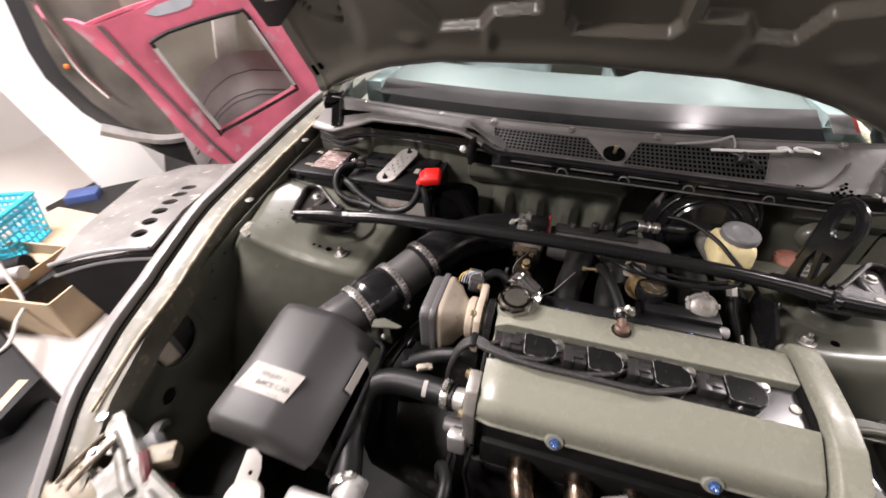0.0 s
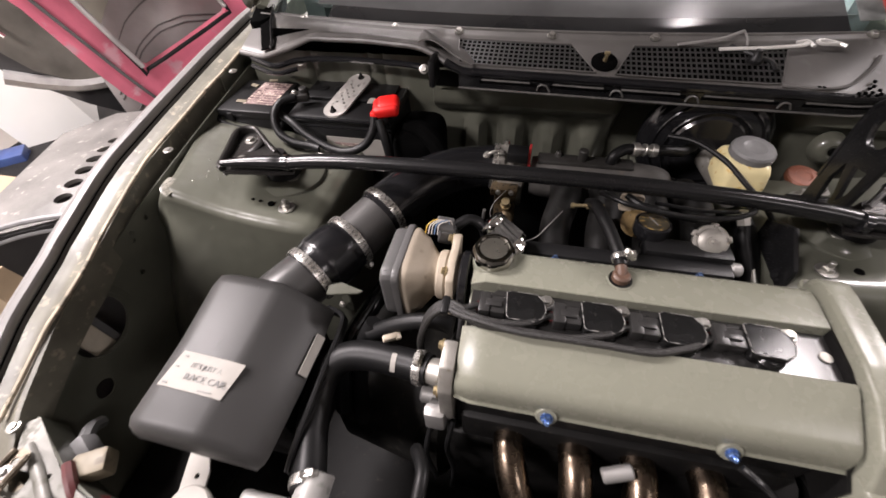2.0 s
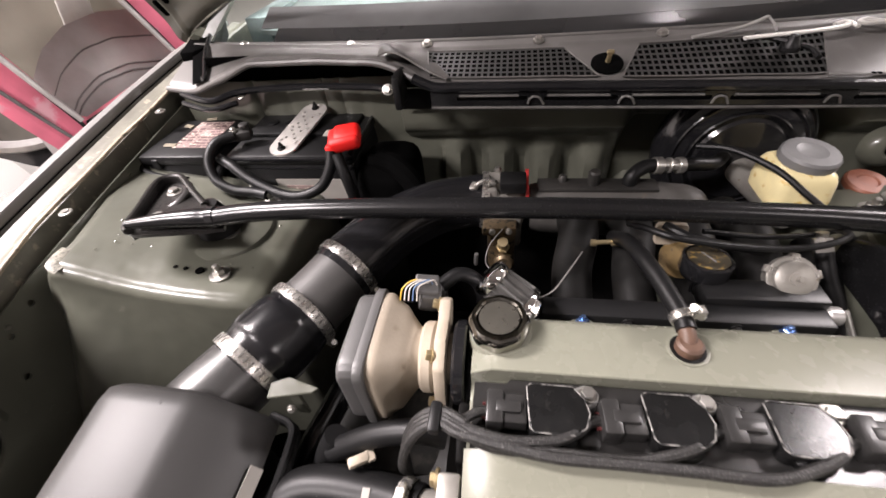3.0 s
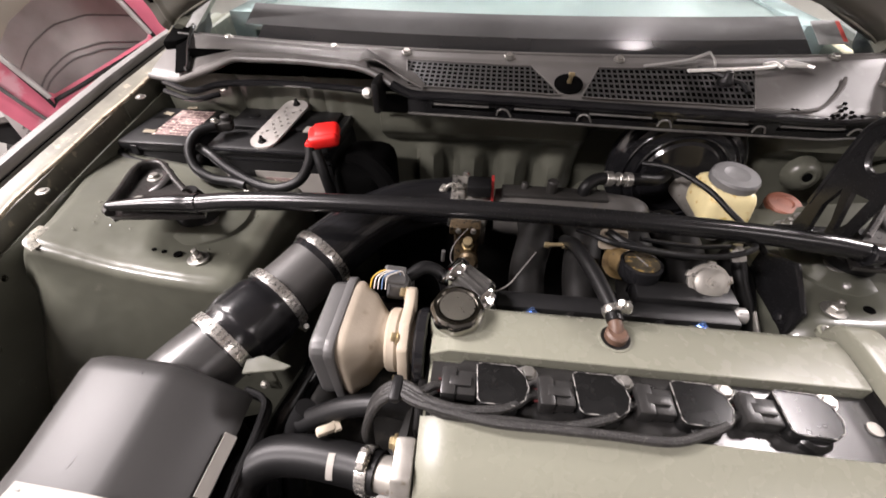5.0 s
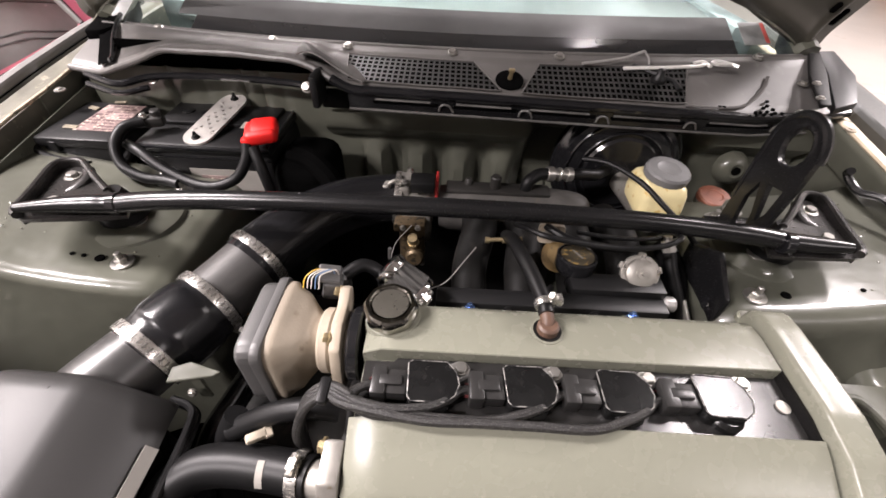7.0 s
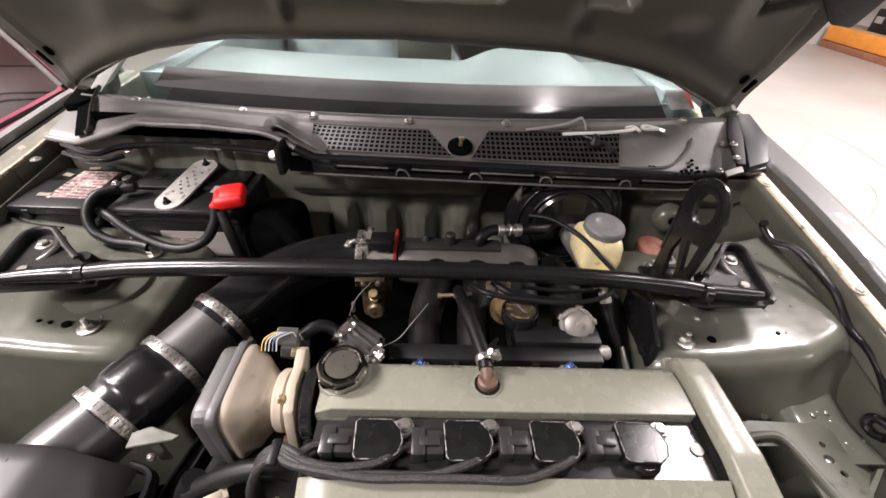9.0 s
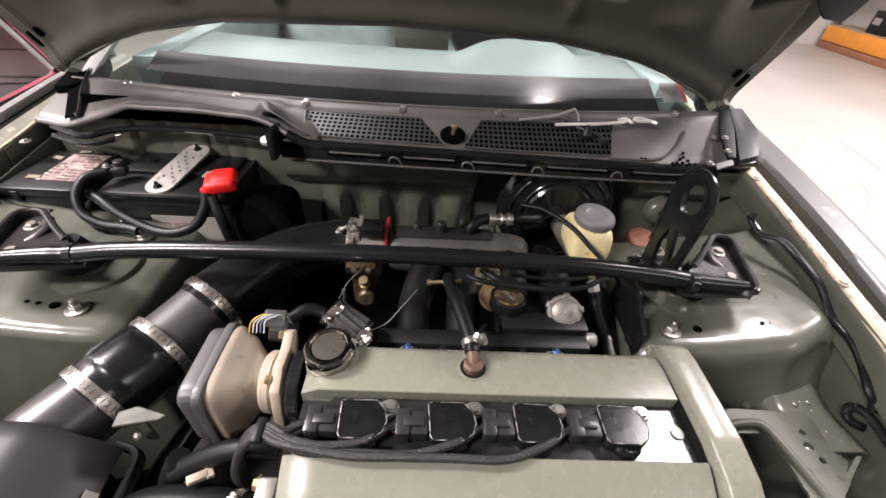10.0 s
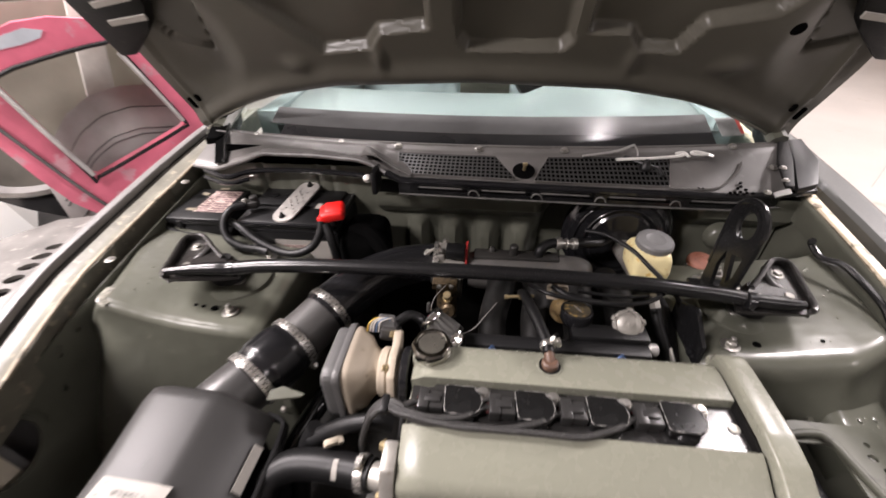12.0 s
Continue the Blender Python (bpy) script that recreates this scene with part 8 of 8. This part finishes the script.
bm = B()
# black paint lightened for the room light its gloss would reflect
plate(bm, [(-0.58, 1.40), (-0.585, 1.13), (-0.605, 0.95), (-0.60, 0.84), (-0.54, 0.68), (-0.45, 0.56), (-0.30, 0.42), (-0.15, 0.31), (0.05, 0.10), (0.4, 0.02), (0.4, 1.5)], [], lambda a, b, w: pk(a, b, w - 0.56 + 0.10 * math.cos(2.0 * a) - 0.06 * (b - 0.8) ** 2), -0.10, 0.0)
part("body_side", bm, mat("car_black", (0.028, 0.028, 0.029), 0.10, var=0.3, scale=3, bump=0.0, coat=0.5), black_car)
# opaque grey-brown pane; its reflection is put into the colour
bm = B()
plate(bm, [(-0.50, 1.36), (-0.52, 1.13), (-0.535, 0.96), (-0.53, 0.85), (-0.48, 0.72), (-0.40, 0.60), (-0.26, 0.50), (0.05, 0.50), (0.3, 0.9), (0.3, 1.42)], [], lambda a, b, w: pk(a, b, w - 0.554 + 0.10 * math.cos(2.0 * a) - 0.06 * (b - 0.8) ** 2), -0.004, 0.0)
part("side_glass", bm, mat("dim_glass", (0.105, 0.098, 0.085), 0.12, var=0.5, scale=4, bump=0.0), black_car, "dim side glass with the workshop's reflection in its colour")
# bright strip that stands in for a long lamp reflection
bm = B()
tube(bm, [pk(a, b, -0.535 + 0.10 * math.cos(2.0 * a)) for a, b in ((-0.50, 1.24), (-0.491, 1.128), (-0.475, 0.98), (-0.455, 0.86), (-0.40, 0.74))], 0.010, 8, 5)
part("light_streak", bm, chrome, black_car)
bm = B()
p_ = pk(-0.50, 0.88, -0.50)
lathe(bm, [(0.010, 0), (0.009, 0.006), (0.0, 0.008)], p_, p_ + PN, 18)
part("side_lamp", bm, orange, black_car, "small orange side lamp")
bm = B()
tube(bm, [pk(a, b, -0.49) for a, b in ((-0.50, 0.60), (-0.38, 0.54), (-0.25, 0.50), (-0.05, 0.50))], 0.03, 8, 5)
part("bumper", bm, bare_alu, black_car, "dull bright bumper")
bm = B()
box(bm, (-2.2, 1.5, 0.06), (1.2, 1.4, 0.12), 0.02)
part("floor_pan", bm, grimy, black_car)

# ---- pillar and blue tin at its foot ----
bm = B()
UP = Vector((-0.17, -0.18, 1.0))
base = [Vector((-2.65, 1.08, 0)), Vector((-2.41, 1.33, 0)), Vector((-2.70, 1.61, 0)), Vector((-2.94, 1.36, 0))]
t = [bm.verts.new(p) for p in base]
b2_ = [bm.verts.new(p + UP * 3.62) for p in base]
for i in range(4):
    bm.faces.new((t[i], t[(i + 1) % 4], b2_[(i + 1) % 4], b2_[i]))
bm.faces.new(t[::-1]), bm.faces.new(b2_)
solo("pillar", bm, mat("post_white", (0.74, 0.73, 0.70), 0.6, var=0.05, scale=3, grain=60, bump=0.05), "white painted leaning roof post", kind="structure")
bm = B()
box(bm, (-2.66, 0.95, 0.08), (0.16, 0.12, 0.16), 0.01, 2, pose(0, 0, 0, 0, 0, 40))
solo("tin", bm, mat("blue_tin", (0.03, 0.05, 0.14), 0.4, var=0.2), "dark blue tin at the foot of the post", "tin")

# ---- grey plastic bumper leaning by the wing ----
bump = thing("bumper_cover", "scuffed grey plastic bumper cover with a row of vents", "bumper")
C = [Vector((-1.55, 0.17, 0.50)), Vector((-1.28, 0.31, 0.52)), Vector((-1.36, 0.86, 0.56)), Vector((-1.74, 0.70, 0.52))]


def bp(u, v, w=0.0):
    return C[0] * (1 - u) * (1 - v) + C[1] * u * (1 - v) + C[2] * u * v + C[3] * (1 - u) * v + Vector((0, 0, w + 0.02 * math.sin(3 * u) + 0.015 * math.sin(5 * v)))


plastic_scuff = mat("plastic_scuff", (0.115, 0.11, 0.103), 0.5, var=0.3, scale=9, dirt=(0.25, 0.24, 0.22), dirt_at=0.62)
bm = B()
vents = [circle(0.78, 0.12 + 0.105 * k, 0.075, 12, 0.035) for k in range(6)]
plate(bm, [(0, 0), (1, 0), (1, 0.33), (1, 0.66), (1, 1), (0.5, 1.03), (0, 1), (-0.02, 0.6), (-0.02, 0.3)], vents, bp, -0.012, 0.0)
part("face", bm, plastic_scuff, bump)
bm = B()
for a, b in (((0, 0), (1, 0)), ((0, 0), (0, 1))):
    p, q = bp(*a, -0.006), bp(*b, -0.006)
    sheet(bm, lambda u, v: p.lerp(q, u) + Vector((0.10 * v, 0.06 * v, -0.50 * v)), 10, 6, 0.01)
part("return_edge", bm, black_plastic, bump)
bm = B()
tube(bm, [bp(u, -0.01, 0.004) for u in np.linspace(0, 1, 8)], 0.008, 8, 2)
tube(bm, [bp(u, -0.02, -0.035) for u in np.linspace(0, 1, 8)], 0.006, 8, 2)
part("lip", bm, lid_grey, bump)

# ---- boxes, basket and black case on the floor ----
card = mat("card", (0.36, 0.28, 0.185), 0.8, var=0.12, scale=8, grain=150)
carton = thing("carton", "open buff cardboard carton of parts", "carton")
CM = Matrix.Translation((-2.16, 0.33, 0.0)) @ pose(0, 0, 0, 0, 0, 8)
for c, s in (((0, -0.17, 0.10), (0.56, 0.008, 0.20)), ((0, 0.17, 0.10), (0.56, 0.008, 0.20)), ((-0.28, 0, 0.10), (0.008, 0.34, 0.20)), ((0.28, 0, 0.10), (0.008, 0.34, 0.20)), ((0, 0, 0.005), (0.56, 0.34, 0.01)), ((0.01, 0, 0.10), (0.008, 0.34, 0.19))):
    bm = box(B(), c, s, 0.001, 1)
    bm.transform(CM)
    part("panel", bm, card, carton)
pt = thing("spare_part", "bright metal pipes lying in the carton", "car part")
for p, q, r in (((-2.38, 0.28, 0.16), (-2.20, 0.36, 0.20), 0.045), ((-2.30, 0.24, 0.18), (-2.12, 0.30, 0.22), 0.03)):
    part("pipe", cyl(B(), p, q, r, None, 20, 0.004), bare_alu if r < 0.04 else rubber, pt)
part("carton_rest", box(B(), (-2.26, 0.33, 0.08), (0.3, 0.2, 0.13), 0.02), grimy, pt)
blue = mat("basket_blue", (0.04, 0.42, 0.56), 0.4, var=0.1, scale=20)
solo("carton", box(B(), (-2.47, 0.60, 0.07), (0.40, 0.42, 0.14), 0.003), card, "closed buff cardboard carton", "carton")
basket = thing("basket", "turquoise plastic basket with square holes", "basket")


def bk_at(u, z):
    """Round the basket's wall; u from 0 to 4 by its corners."""
    k = z / 0.26
    c = [(-0.13, -0.17), (0.13, -0.17), (0.13, 0.17), (-0.13, 0.17)]
    i = int(u) % 4
    f = u - int(u)
    a, b = c[i], c[(i + 1) % 4]
    s = 0.82 + 0.18 * k
    x, y = (a[0] + (b[0] - a[0]) * f) * s, (a[1] + (b[1] - a[1]) * f) * s
    return Matrix.Translation((-2.50, 0.48, 0.143)) @ pose(0, 0, 0, 0, 0, 24) @ Matrix.Scale(0.82, 4) @ Vector((x, y, z))


bm = B()
tube(bm, [bk_at(u, 0.255) for u in (0, 1, 2, 3, 3.999)], 0.012, 8, 1)
tube(bm, [bk_at(u, 0.215) for u in (0, 1, 2, 3, 3.999)], 0.010, 6, 1)
part("rim", bm, blue, basket)
for side in range(4):
    bm = B()
    for k in range(9):
        tube(bm, [bk_at(side + k / 8.001, 0.0), bk_at(side + k / 8.001, 0.25)], 0.0055, 5, 1)
    for z in (0.0, 0.045, 0.09, 0.135, 0.18):
        tube(bm, [bk_at(side, z), bk_at(side + 0.999, z)], 0.0055, 5, 1)
    part("lattice_side", bm, blue, basket)
bm = B()
vs = [bm.verts.new(bk_at(u, 0.004)) for u in (0, 1, 2, 3)]
bm.faces.new(vs)
part("bottom", bm, blue, basket)
case = thing("tool_case", "black tool case with a buff label", "case")
bm = B()
prism(bm, [(-2.75, 0.20), (-2.556, 0.238), (-1.612, -0.034), (-1.574, -0.197), (-1.70, -0.329), (-2.40, -0.30)], lambda a, b, w: (a, b, w), 0.0, 0.15, 0.006, 2)
part("case_body", bm, mat("case_black", (0.006, 0.006, 0.0063), 0.6, var=0.3, scale=8, bump=0.08, spec=0.2), case)
bm = B()
box(bm, (-1.639, -0.114, 0.1515), (0.034, 0.115, 0.002), 0, 1, pose(0, 0, 0, 0, 0, 17))
part("case_label", bm, card, case)
tray = thing("drip_tray", "black tray full of cables and grimy parts", "tray")
bm = B()
box(bm, (-1.47, -0.42, 0.04), (0.46, 0.66, 0.08), 0.015, 2, pose(0, 0, 0, 0, 0, -10))
part("tray_body", bm, black_plastic, tray)
bm = B()
for k in range(2):
    tube(bm, [(-1.78 + 0.05 * k, -0.34 - 0.05 * k, 0.09), (-1.72 + 0.06 * k, -0.39 + 0.03 * k, 0.12), (-1.64 + 0.03 * k, -0.46 - 0.02 * k, 0.10), (-1.58, -0.54 + 0.03 * k, 0.09)], 0.012, 8, 5)
part("cable", bm, rubber, tray)
bm = B()
box(bm, (-1.30, -0.62, 0.06), (0.18, 0.12, 0.10), 0.01, 2, pose(0, 0, 0, 0, 0, 20))
solo("parts_bin", bm, mat("bin_red", (0.20, 0.015, 0.03), 0.4, var=0.2), "dark red plastic parts bin on the floor", "bin")
bm = B()
tube(bm, [(-2.40, 0.40, 0.365), (-2.31, 0.34, 0.34), (-2.17, 0.27, 0.25), (-2.02, 0.20, 0.17), (-1.95, 0.12, 0.160), (-1.857, 0.021, 0.158), (-1.90, -0.06, 0.158), (-2.07, -0.143, 0.158), (-2.3, -0.20, 0.158), (-2.6, -0.35, 0.02)], 0.007, 8, 6)
solo("air_line", bm, paper, "white cable trailing over the case", "cable")

bm = B()
tube(bm, [(-4.195, 1.20, 0.78), (-4.17, 1.175, 0.62), (-4.168, 1.17, 0.45), (-4.168, 1.173, 0.33)], 0.016, 10, 5)
hook = solo("wall_hose", bm, lid_grey, "short grey hose hanging on the white wall", "hose")
bm = B()
cyl(bm, (-4.168, 1.172, 0.345), (-4.168, 1.174, 0.27), 0.040, 0.034, 18, 0.008)
part("nozzle", bm, grimy, hook, "dark round nozzle")

# ---- right-hand side of the garage ----
line_grey = mat("line_grey", (0.34, 0.31, 0.29), 0.6, var=0.1)
lines = thing("floor_marking", "thin dark outlines drawn on the pale floor", "marking")
for pts in (((2.62, 2.47), (3.26, 3.10), (3.38, 2.85), (3.31, 2.44)), ((3.38, 2.85), (2.90, 2.45), (2.58, 2.18)), ((2.58, 1.99), (2.78, 2.14), (2.96, 2.21), (2.87, 2.02), (2.65, 1.81), (2.51, 1.70)),
            ((2.53, 1.64), (2.70, 1.74)), ((2.64, 2.34), (2.80, 2.49))):
    bm = B()
    tube(bm, [(x, y, 0.003) for x, y in pts], 0.0045, 5, 5, flat=0.25)
    part("line", bm, line_grey, lines)
rack = thing("shelf_rack", "orange steel rack loaded with grey boxes", "rack")
for z in (0.20, 0.95, 1.75):
    part("beam", box(B(), (6.15, 5.6, z), (0.08, 2.6, 0.20), 0.006), mat("rack_orange", (0.80, 0.30, 0.04), 0.45, var=0.1), rack)
    part("shelf_board", box(B(), (6.32, 5.6, z + 0.11), (0.34, 2.6, 0.02)), card, rack)
part("kick_rail", box(B(), (6.13, 5.6, 0.045), (0.06, 2.6, 0.09), 0.004), mat("kick_red", (0.30, 0.13, 0.07), 0.6, var=0.2), rack)
for y in (4.35, 6.85):
    part("upright", box(B(), (6.2, y, 1.1), (0.07, 0.07, 2.2), 0.004), grey_plastic, rack)
for k in range(6):
    z = 0.32 + 0.75 * (k % 2)
    part_h = 0.24 + 0.04 * (k % 3)
    bx = solo("storage_box", box(B(), (6.3, 4.62 + 0.38 * k, z + part_h / 2 + 0.0), (0.28, 0.3, part_h), 0.01), lid_grey if k % 2 else black_plastic, "grey storage box on the orange rack", "box", "boxes on the rack")
    if k % 2 == 0:
        part("box_label", box(B(), (6.158, 4.62 + 0.38 * k + 0.05, z + part_h * 0.55), (0.004, 0.12, 0.08)), paper, bx, "white paper label")
